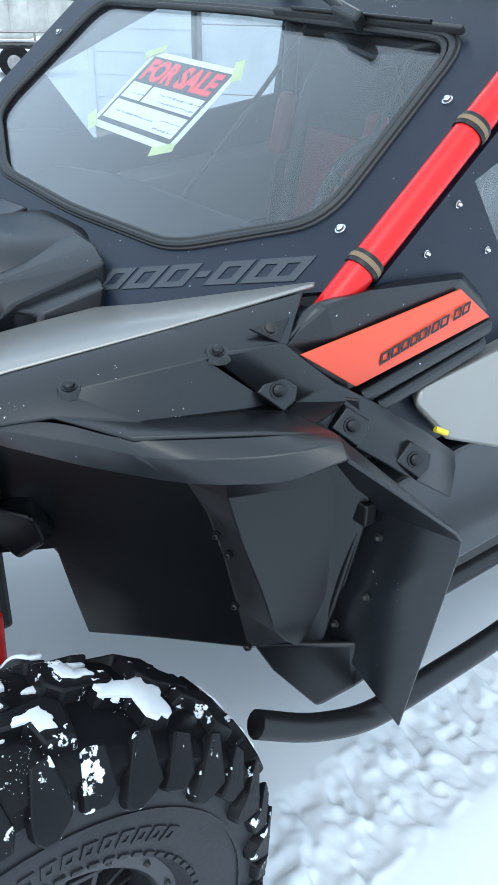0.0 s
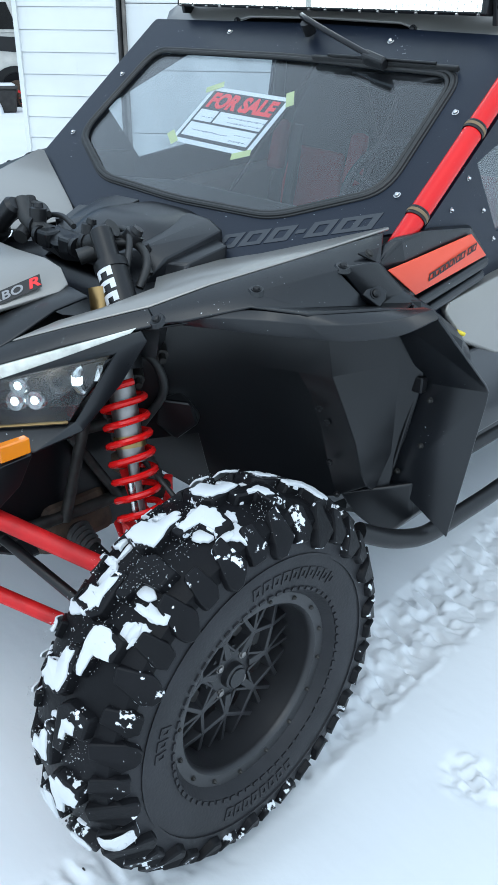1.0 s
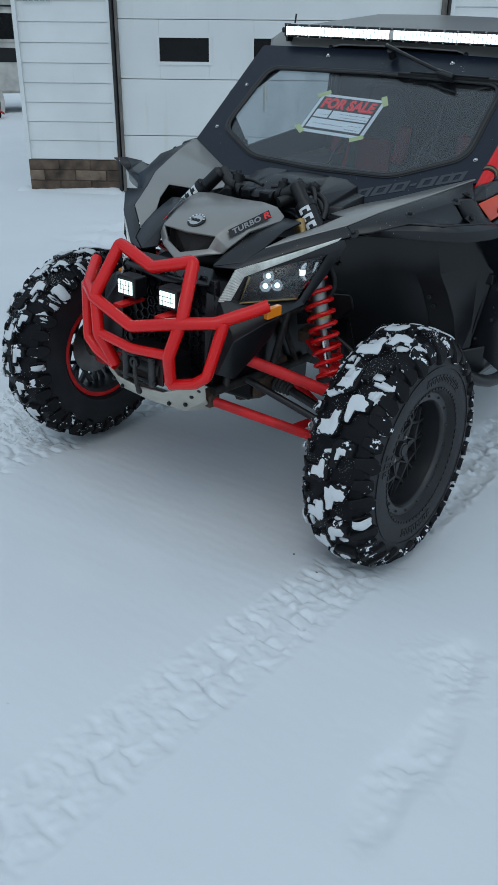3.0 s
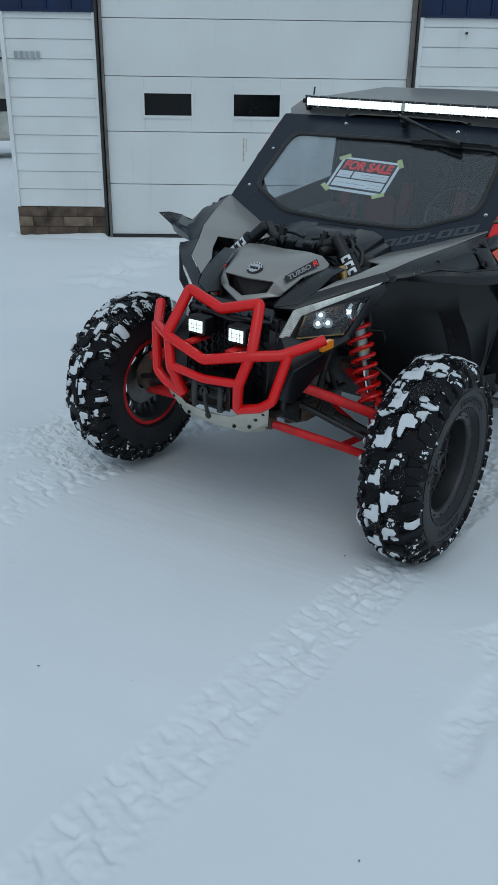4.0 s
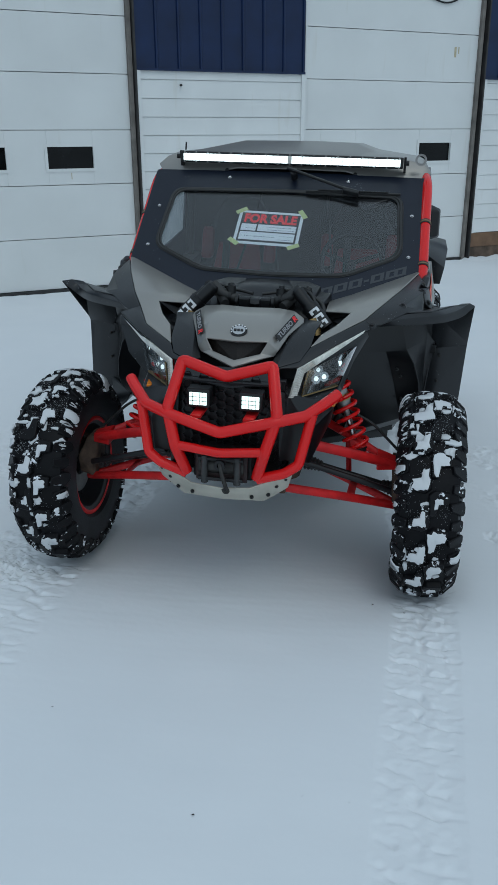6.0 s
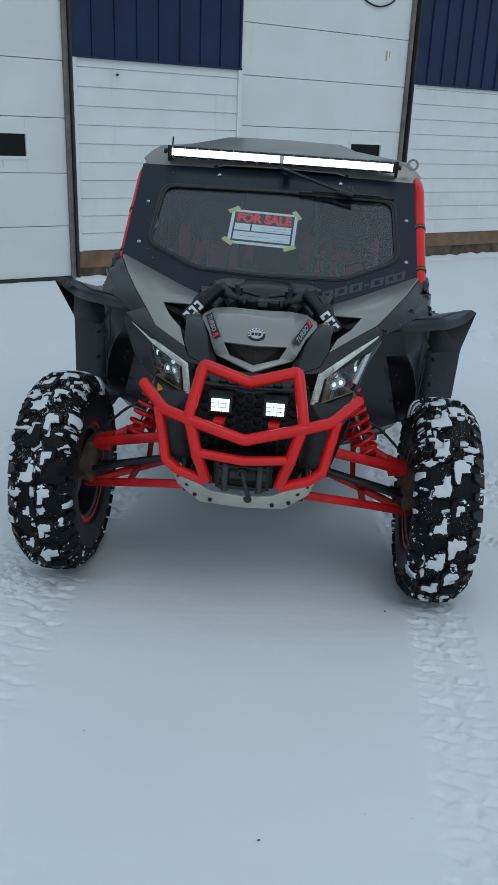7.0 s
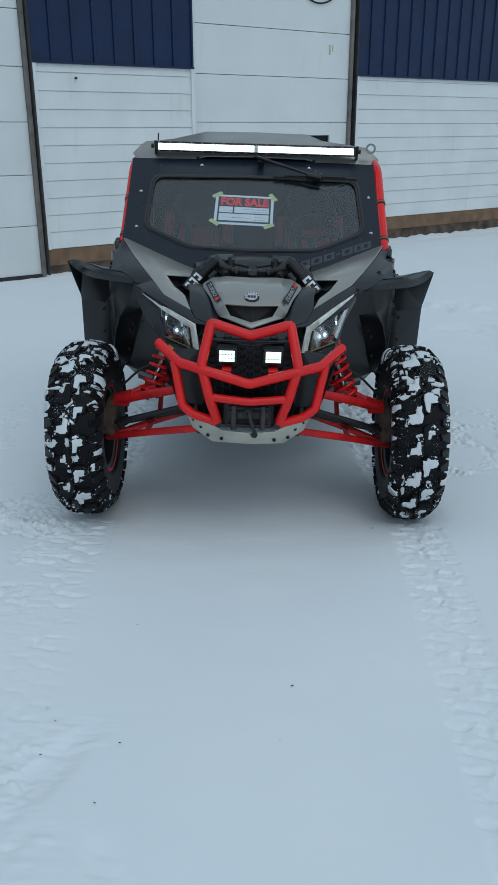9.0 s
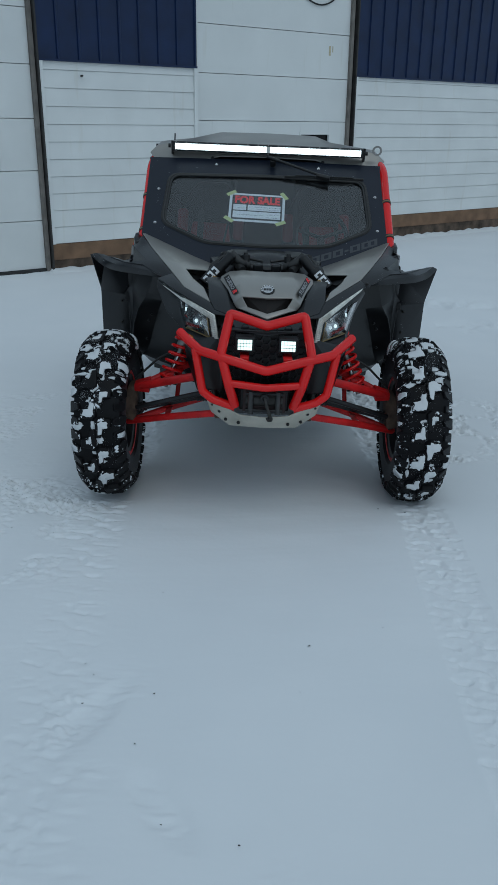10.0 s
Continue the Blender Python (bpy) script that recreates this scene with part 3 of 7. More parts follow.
def garage_door(name, x0, x1, windows, label):
    core = part(name, box_bm((x0, 0.16, -0.5), (x1, 0.20, TOP - 0.4)), DOOR_WHITE)
    core.matrix_world = WALL
    tagged(core, label, "garage door", kind="structure")
    z = -0.07
    while z < TOP - 0.5:
        z1 = z + 0.652
        has = z < 1.4 < z1
        cuts = windows if has else []
        edges = [x0 + 0.03]
        bm = bmesh.new()
        ya, yb = 0.10, 0.158
        if cuts:
            za, zb = 1.43, 1.69
            for a, b in cuts:
                box_bm((edges[-1], ya, z + 0.004), (a, yb, z1 - 0.004), bm)
                box_bm((a, ya, z + 0.004), (b, yb, za), bm)
                box_bm((a, ya, zb), (b, yb, z1 - 0.004), bm)
                edges.append(b)
        box_bm((edges[-1], ya, z + 0.004), (x1 - 0.03, yb, z1 - 0.004), bm)
        part("door_section", bm, DOOR_WHITE, core, bevel=0.004)
        for a, b in cuts:
            f = bmesh.new()
            box_bm((a - 0.035, 0.086, 1.395), (a, 0.105, 1.725), f)
            box_bm((b, 0.086, 1.395), (b + 0.035, 0.105, 1.725), f)
            box_bm((a, 0.086, 1.395), (b, 0.105, 1.43), f)
            box_bm((a, 0.086, 1.69), (b, 0.105, 1.725), f)
            fr = part("window_frame", f, DOOR_WHITE, core, "white window frame")
            part("pane", box_bm((a, 0.125, 1.43), (b, 0.132, 1.69)), PANE_DARK, fr, "dark glass pane")
        z = z1
    for xa in (x0, x1 - 0.03):
        part("side_seal", box_bm((xa, 0.05, -0.3), (xa + (0.03 if xa == x0 else 0.055), 0.15, TOP - 0.4)), DOOR_WHITE if x0 > 0 and xa == x0 else WEATHERED, core, "weather strip")
    part("bottom_seal", box_bm((x0, 0.07, -0.16), (x1, 0.16, -0.072)), SEAL, core, "black rubber bottom seal")
    return core


wall_stretch("wall_1", -5.15, -3.97, 0.29, "white lap-sided wall with blue steel above a block footing", True)
wall_stretch("wall_2", 0.0, 2.40, 0.26, "white lap-sided wall with blue steel above a brown sill", False)
wall_stretch("wall_3", 5.50, 16.0, 0.31, "white lap-sided wall with blue steel above a brown sill", False)
garage_door("door_1", -3.94, -0.06, [(-3.42, -2.82), (-2.28, -1.69), (-1.18, -0.60)], "white sectional garage door with three small windows")
garage_door("door_2", 2.42, 5.42, [(2.72, 3.30), (4.43, 5.02)], "white sectional garage door with small windows")
for k, (a, b) in enumerate(((-0.026, 0.0), (5.474, 5.50), (-3.985, -3.955))):
    p = part("door_jamb", box_bm((a, -0.01, -0.3), (b, 0.20, TOP)), TRIM_DARK, bevel=0.004)
    p.matrix_world = WALL
    tagged(p, "dark weathered door jamb beside the siding", "door jamb", kind="structure")
eave = part("roof_eave", box_bm((-5.6, -0.35, TOP), (16.4, 8.0, TOP + 0.12)), TRIM_DARK)
eave.matrix_world = WALL
tagged(eave, "flat roof edge over the garage wall", "roof", kind="structure")
side = part("wall_4", box_bm((-5.15, 0.27, -0.4), (-5.0, 8.0, TOP)), SIDING)
side.matrix_world = WALL
tagged(side, "white end wall of the garage", "wall", kind="structure")
drift = bmesh.new()
cols = []
for i in range(420):
    x = -5.3 + i * 0.04
    h = 0.035 + 0.05 * (0.5 + 0.5 * noise.noise(Vector((x * 1.3, 0, 4)))) + 0.03 * noise.noise(Vector((x * 6.0, 2, 0)))
    h *= 0.35 if -3.95 < x < -0.05 or 2.42 < x < 5.42 else 1.0
    w = 0.22 + 0.12 * noise.noise(Vector((x * 2.1, 7, 0)))
    cols.append([drift.verts.new((x, y, z)) for y, z in ((0.16, h - 0.13), (0.02, h - 0.13), (-0.03 - w * 0.2, h * 0.75 - 0.135), (-0.06 - w * 0.55, h * 0.35 - 0.14), (-0.10 - w, -0.16))])
for a, b in zip(cols, cols[1:]):
    for k in range(4):
        drift.faces.new((a[k], b[k], b[k + 1], a[k + 1]))
dr = part("snow_drift", drift, SNOW, smooth=True)
dr.matrix_world = WALL
tagged(dr, "uneven ridge of snow along the foot of the garage wall", "snow drift", kind="stuff")
cable = tube("cable", [(4.2, 0.085, 4.2), (4.36, 0.08, 3.68), (4.73, 0.075, 3.56), (5.06, 0.08, 3.68), (5.2, 0.085, 4.2)], 0.012, BLACK, None, bend=0.2)
cable.matrix_world = WALL
tagged(cable, "black cable hanging in a loop on the garage door", "cable", kind="structure")
STAIN = mat("rust_stain", (0.48, 0.42, 0.28), 0.7, var=0.25, var_scale=20)
for door_name, marks in (("door_1", ((-2.16, 0.88, -2.14, 1.17), (-2.12, 1.0, -2.11, 1.16), (-0.9, 1.3, -0.89, 1.38))), ("door_2", ((4.96, 2.88, 5.0, 3.02), (5.03, 2.93, 5.05, 3.02)))):
    bars("rust_streak", marks, pose(0, 0.0992, 0, 90, 0, 0), STAIN, bpy.data.objects[door_name], "thin rust streak", h=0.0006)
hook = part("wall_hook", lathe([(-0.02, 0.0001), (-0.02, 0.008), (0.0, 0.008), (0.002, 0.014), (0.034, 0.014)], seg=14, axis="y", at=(0.59, 0.0, 2.42)), BLACK, smooth=True)
hook.matrix_world = WALL
tagged(hook, "small black hook on the white siding", "wall hook")
nums = bars("house_number", [(i * 0.068, 0, i * 0.068 + 0.045, 0.09) for i in range(5)], WALL @ pose(-5.0, 0.012, 2.06, 90, 0, 0), mat("grey_print", (0.35, 0.37, 0.38), 0.5), None)
tagged(nums, "grey plain bars on the white siding", "house number")

# ---------------------------------------------------------------- the machine (front axle at y = 0, nose towards -y)
vehicle = tagged(new("utility_vehicle"), "gray, black and red two-seat off-road side-by-side standing in snow", "off-road vehicle")
# the body leans a little on its springs
STANCE = Matrix.Translation((0.0, 0.0, 1.155)) @ pose(0, 0, 0, 0, 0, 0.8) @ pose(0, 0, 0, 0, 1.7, 0) @ Matrix.Translation((0.0, 0.0, -1.15))
vehicle.matrix_world = STANCE


def ws(x, y, off=0.0):
    """A point of the windshield's plane; off: proud of it."""
    return (x, y - 0.62 * off, 1.27 + 0.79 * (y - 0.64) + 0.785 * off)


# ---- wheels
R_T, HALF_W = 0.409, 0.131


def tread_radius(u):
    """The carcass: crown, shoulder, sidewall; u runs across it."""
    a = abs(u)
    if a <= 0.8:
        return u * HALF_W, R_T - 0.022 * a * a
    if a <= 1.0:
        k = (a - 0.8) / 0.2
        return math.copysign(HALF_W * (0.8 + 0.2 * math.sin(k * math.pi / 2)), u), R_T - 0.014 - 0.034 * (1 - math.cos(k * math.pi / 2))
    k = a - 1.0
    return math.copysign(HALF_W * (1 + 0.07 * math.sin(min(k, 1.3) / 1.3 * math.pi)), u), R_T - 0.048 - 0.10 * k


def on_tyre(theta, u, h):
    x, r = tread_radius(u)
    x2, r2 = tread_radius(u + 0.01)
    n = Vector((r - r2, x2 - x)) if x2 != x or r != r2 else Vector((0, 1))
    n = Vector((-(r2 - r), (x2 - x))).normalized()
    x, r = x + n.x * h, r + n.y * h
    return Vector((x, r * math.cos(theta), r * math.sin(theta)))


def lug(bm, poly, h, taper=0.86, sink=-0.004):
    """A tread block on the carcass from a loop of (angle, across)."""
    ca = sum(p[0] for p in poly) / len(poly)
    cu = sum(p[1] for p in poly) / len(poly)
    lo = [bm.verts.new(on_tyre(a, u, sink)) for a, u in poly]
    hi = [bm.verts.new(on_tyre(ca + (a - ca) * taper, cu + (u - cu) * taper, h)) for a, u in poly]
    n = len(poly)
    for i in range(n):
        bm.faces.new((lo[i], lo[(i + 1) % n], hi[(i + 1) % n], hi[i]))
    bm.faces.new(hi)


def blob(bm, rs, poly, base, thick):
    """A ragged cap of snow over a loop of (angle, across) on the tread."""
    ca = sum(p[0] for p in poly) / len(poly)
    cu = sum(p[1] for p in poly) / len(poly)
    raw = []
    for (a0, u0), (a1, u1) in zip(poly, poly[1:] + poly[:1]):
        n = 6 if abs(a1 - a0) * 3 + abs(u1 - u0) > 0.2 else 3
        raw += [(a0 + (a1 - a0) * k / n, u0 + (u1 - u0) * k / n) for k in range(n)]
    m = len(raw)
    wob = [rs.uniform(0.72, 1.12) for _ in raw]
    pts = []
    for i in range(m):
        j = (wob[i - 1] + 3 * wob[i] + wob[(i + 1) % m]) / 5
        a, u = raw[i]
        pts.append((ca + (a - ca) * j, max(-1.3, min(1.3, cu + (u - cu) * j))))
    n = len(pts)
    lo = [bm.verts.new(on_tyre(x, y, base - 0.003)) for x, y in pts]
    mid = [bm.verts.new(on_tyre(x, y, base + thick * 0.55)) for x, y in pts]
    hi = [bm.verts.new(on_tyre(ca + (x - ca) * 0.9, cu + (y - cu) * 0.9, base + thick * rs.uniform(0.85, 1.2))) for x, y in pts]
    for i in range(n):
        j = (i + 1) % n
        bm.faces.new((lo[i], lo[j], mid[j], mid[i]))
        bm.faces.new((mid[i], mid[j], hi[j], hi[i]))
    bm.faces.new(hi)


def flake(bm, rs, c, r):
    """A crumb of powder snow."""
    v = [bm.verts.new(c + Vector((rs.uniform(-r, r), rs.uniform(-r, r), rs.uniform(-r, r)))) for _ in range(4)]
    for f in ((0, 1, 2), (0, 2, 3), (0, 3, 1), (1, 3, 2)):
        bm.faces.new([v[i] for i in f])


def patch(rs, a, u, ra, ru):
    return [(a + ra * rs.uniform(0.5, 1.1) * math.cos(t), u + ru * rs.uniform(0.5, 1.1) * math.sin(t)) for t in [k * math.pi / 4 for k in range(8)]]


PITCHES = 18
D = 2 * math.pi / PITCHES


def lug_loops():
    """All tread blocks as loops of (angle, across): hooked centre blocks and shoulder blocks, staggered."""
    out = []
    for k in range(PITCHES):
        for sgn in (1, -1):
            t = (k + (0.5 if sgn < 0 else 0)) * D
            out.append((0, [(t + sgn * a * D, sgn * u) for a, u in ((0.43, -0.02), (0.42, 0.21), (0.10, 0.28), (0.05, 0.63), (-0.27, 0.65), (-0.32, 0.14), (-0.19, -0.06))]))
            out.append((1, [(t + a * D, sgn * u) for a, u in ((0.02, 0.60), (0.24, 0.66), (0.40, 0.96), (0.40, 1.20), (0.32, 1.34), (0.12, 1.34), (0.02, 1.18), (-0.08, 0.96))]))
            out.append((2, [(t + a * D, sgn * u) for a, u in ((0.52, 0.70), (0.76, 0.68), (0.88, 0.96), (0.86, 1.18), (0.56, 1.18), (0.48, 0.96))]))
    return out


def make_wheel(seed, snow_lean, ahead=-1):
    """One front wheel about the x axis, its outside at +x."""
    rs = random.Random(seed)
    barrel = [(-0.11, 0.205), (-0.115, 0.222), (-0.105, 0.222), (-0.09, 0.200), (0.05, 0.196), (0.09, 0.205), (0.098, 0.208), (0.098, 0.196), (0.05, 0.186), (-0.10, 0.190)]
    wheel = part("wheel", lathe(barrel, seg=48, closed=True), RIM, vehicle, "black cast wheel with a mesh of spokes", smooth=True)
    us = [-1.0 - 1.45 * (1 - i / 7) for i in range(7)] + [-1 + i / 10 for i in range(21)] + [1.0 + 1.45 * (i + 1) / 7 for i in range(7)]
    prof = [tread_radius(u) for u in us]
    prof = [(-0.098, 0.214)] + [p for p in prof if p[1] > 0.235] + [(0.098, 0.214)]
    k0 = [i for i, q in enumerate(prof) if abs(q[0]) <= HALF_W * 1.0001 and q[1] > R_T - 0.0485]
    part("tyre", lathe(prof[k0[0]:k0[-1] + 1], seg=80), RUBBER, wheel, "darker black crown of an off-road tyre", smooth=True)
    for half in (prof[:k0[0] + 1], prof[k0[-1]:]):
        part("sidewall", lathe(half, seg=80), RUBBER_WALL, wheel, "dull grey-black tyre wall", smooth=True)
    bm = bmesh.new()
    loops = lug_loops()
    for kind, poly in loops:
        lug(bm, poly, (0.022, 0.019, 0.016)[kind])
    tread = part("tread", bm, TREAD, wheel, "deep hooked tread blocks", smooth=True, bevel=0.004)
    tagged(tread, kind="stuff")
    # rib rings and raised plain blocks on the outer wall
    ring = bmesh.new()
    for r0, r1 in ((0.238, 0.246), (0.314, 0.320)):
        n = 64
        for k in range(n):
            a0, a1 = 2 * math.pi * k / n, 2 * math.pi * (k + (0.62 if r0 < 0.3 else 1.0)) / n
            w0 = 1.0 + (R_T - 0.048 - r0) / 0.10
            w1 = 1.0 + (R_T - 0.048 - r1) / 0.10
            v = [ring.verts.new(on_tyre(a, w, hh)) for hh in (-0.002, 0.0035) for a, w in ((a0, w0), (a1, w0), (a1, w1), (a0, w1))]
            for f in ((4, 5, 6, 7), (0, 1, 5, 4), (1, 2, 6, 5), (2, 3, 7, 6), (3, 0, 4, 7)):
                ring.faces.new([v[i] for i in f])
    for base, count in ((0.75, 10), (2.75, 3), (4.3, 8)):
        for k in range(count):
            a0 = base + k * 0.098
            stems = [((0.0, 0.022), (0.0, 1.0)), ((0.050, 0.072), (0.0, 1.0)), ((0.022, 0.050), (0.72, 1.0)), ((0.022, 0.050), (0.0, 0.28))]
            for (q0, q1), (g0, g1) in stems:
                w0, w1 = 1.0 + (R_T - 0.048 - 0.264 - 0.027 * g0) / 0.10, 1.0 + (R_T - 0.048 - 0.264 - 0.027 * g1) / 0.10
                v = [ring.verts.new(on_tyre(a0 + a, w, hh)) for hh in (-0.002, 0.0025) for a, w in ((q0, w0), (q1, w0), (q1, w1), (q0, w1))]
                for f in ((4, 5, 6, 7), (0, 1, 5, 4), (1, 2, 6, 5), (2, 3, 7, 6), (3, 0, 4, 7)):
                    ring.faces.new([v[i] for i in f])
    part("sidewall_marking", ring, RUBBER_WALL, wheel, "raised ribs and plain raised marks on the tyre wall")
    # outer clamp ring with bolts
    part("clamp_ring", lathe([(0.086, 0.188), (0.098, 0.189), (0.106, 0.196), (0.108, 0.220), (0.103, 0.227), (0.086, 0.227)], seg=56, closed=True), RIM, wheel, "black clamp ring", smooth=True)
    for k in range(16):
        a = 2 * math.pi * (k + 0.5) / 16
        bolt("ring_bolt", (0.1065, 0.209 * math.cos(a), 0.209 * math.sin(a)), (1, 0, 0), 0.0042, IRON, wheel)
    # spokes: eight V pairs joined to a star
    sp = bmesh.new()
    node = lambda r, a, x: Vector((x, r * math.cos(a), r * math.sin(a)))
    step = 2 * math.pi / 7
    for k in range(7):
        a, b = k * step, (k + 0.5) * step
        legs = [(node(0.05, a, 0.032), node(0.10, a, 0.034), 0.016, 0.014)]
        for e in (1, -1):
            legs.append((node(0.10, a, 0.034), node(0.138, a + e * step / 2, 0.03), 0.010, 0.009))
            legs.append((node(0.138, b, 0.03), node(0.186, b + e * 0.17, 0.018), 0.009, 0.011))
            legs.append((node(0.10, a, 0.034), node(0.186, a + e * 0.11, 0.018), 0.007, 0.009))
            legs.append((node(0.055, b, 0.028), node(0.10, b + e * step / 2, 0.034), 0.006, 0.007))
        for q0, q1, w0, w1 in legs:
            d = (q1 - q0).normalized()
            sd = d.cross(Vector((1, 0, 0))).normalized()
            pts = []
            for q, w in ((q0, w0), (q1, w1)):
                pts += [q + sd * w + Vector((-0.022, 0, 0)), q - sd * w + Vector((-0.022, 0, 0)), q + sd * w * 0.5 + Vector((0.004, 0, 0)), q - sd * w * 0.5 + Vector((0.004, 0, 0))]
            hull_bm(pts, sp)
    part("spokes", sp, RIM, wheel, "black star of spokes", bevel=0.0015)
    part("hub", lathe([(-0.01, 0.07), (0.022, 0.066), (0.03, 0.05), (0.03, 0.03), (0.047, 0.028), (0.05, 0.024), (0.05, 0.0001)], seg=32), RIM, wheel, smooth=True)
    part("hub_cap", lathe([(0.048, 0.024), (0.054, 0.022), (0.055, 0.0001)], seg=24), PLASTIC, wheel, smooth=True)
    for k in range(4):
        a = 2 * math.pi * (k + 0.5) / 4
        bolt("lug_nut", (0.030, 0.047 * math.cos(a), 0.047 * math.sin(a)), (1, 0, 0), 0.008, STEEL, wheel)
    part("brake_disc", lathe([(-0.04, 0.05), (-0.04, 0.125), (-0.034, 0.125), (-0.034, 0.05)], seg=40, closed=True), STEEL, wheel, "brake disc", smooth=True)
    part("inner_lip", lathe([(-0.116, 0.205), (-0.12, 0.214), (-0.116, 0.224), (-0.108, 0.22)], seg=40, closed=True), RED_DIRTY, wheel, "red inner rim lip", smooth=True)
    # snow caught on the blocks
    sb = bmesh.new()
    rims = []
    for kind, poly in loops:
        ca = sum(p[0] for p in poly) / len(poly)
        cu = sum(p[1] for p in poly) / len(poly)
        up = math.sin(ca)
        fwd = ahead * math.cos(ca)
        chance = 0.44 + 0.08 * up + 0.20 * fwd + (0.22 if kind == 0 else -0.36)
        if cu * snow_lean > 0.7:
            chance -= 0.20
        if rs.random() > chance:
            continue
        base = (0.022, 0.019, 0.016)[kind]
        keep = rs.uniform(0.62, 0.92) if rs.random() < 0.6 else rs.uniform(0.35, 0.55)
        shift = rs.uniform(-0.25, 0.25)
        loop = [(ca + (a - ca) * keep, cu + (u - cu) * (keep if kind == 0 else keep * 0.8) + shift * 0.1) for a, u in poly]
        blob(sb, rs, loop, base, rs.uniform(0.0012, 0.0030))
        rims.append((ca, cu, keep * 0.8))
        for _ in range(rs.choice((0, 0, 1, 2))):
            blob(sb, rs, patch(rs, ca + rs.uniform(-0.3, 0.3) * D, cu + rs.uniform(-0.15, 0.15), 0.07 * D, 0.11), base - 0.006, 0.004)
    for _ in range(56):
        a = math.pi / 2 - ahead * (rs.gauss(math.radians(25), 0.35) if rs.random() < 0.7 else rs.uniform(math.radians(-30), math.radians(165)))
        blob(sb, rs, patch(rs, a, rs.uniform(-0.9, 0.75), rs.uniform(0.05, 0.24) * D, rs.uniform(0.07, 0.30)), rs.uniform(0.0, 0.006), rs.uniform(0.002, 0.005))
    spots = [(math.pi / 2 - ahead * rs.uniform(-0.3, 1.9), rs.uniform(-0.8, 0.7), rs.uniform(0.6, 1.4)) for _ in range(22)] + rims
    for _ in range(3600):
        ka, ku, k = rs.choice(spots)
        flake(sb, rs, on_tyre(rs.gauss(ka, 0.060 * k), max(-1.0, min(1.0, rs.gauss(ku, 0.13 * k))), rs.choice((0.003, 0.0225, 0.0225))), rs.uniform(0.0007, 0.0022))
    sn = part("snow", sb, SNOW_THIN, wheel, "snow caught on the tread", smooth=True)
    sn.data.set_sharp_from_angle(angle=radians(180))
    tagged(sn, kind="stuff")
    for ob in [wheel] + list(wheel.children):
        ob.data.transform(Matrix.Diagonal((0.865, 0.984, 0.984, 1.0)))
    return wheel


UNLEAN = STANCE.inverted()
w_left = make_wheel(3, 1)
w_left.matrix_local = UNLEAN @ pose(0.759, 0, 0.440)
w_right = make_wheel(8, 1, 1)
w_right.matrix_local = UNLEAN @ pose(-0.797, -0.008, 0.460, 0, 0, 180)
for sx, yaw, turn in ((0.705, 0, 25), (-0.725, 180, -140)):
    copy_thing(w_left, UNLEAN @ pose(sx, 2.6, 0.425, turn, 0, yaw))


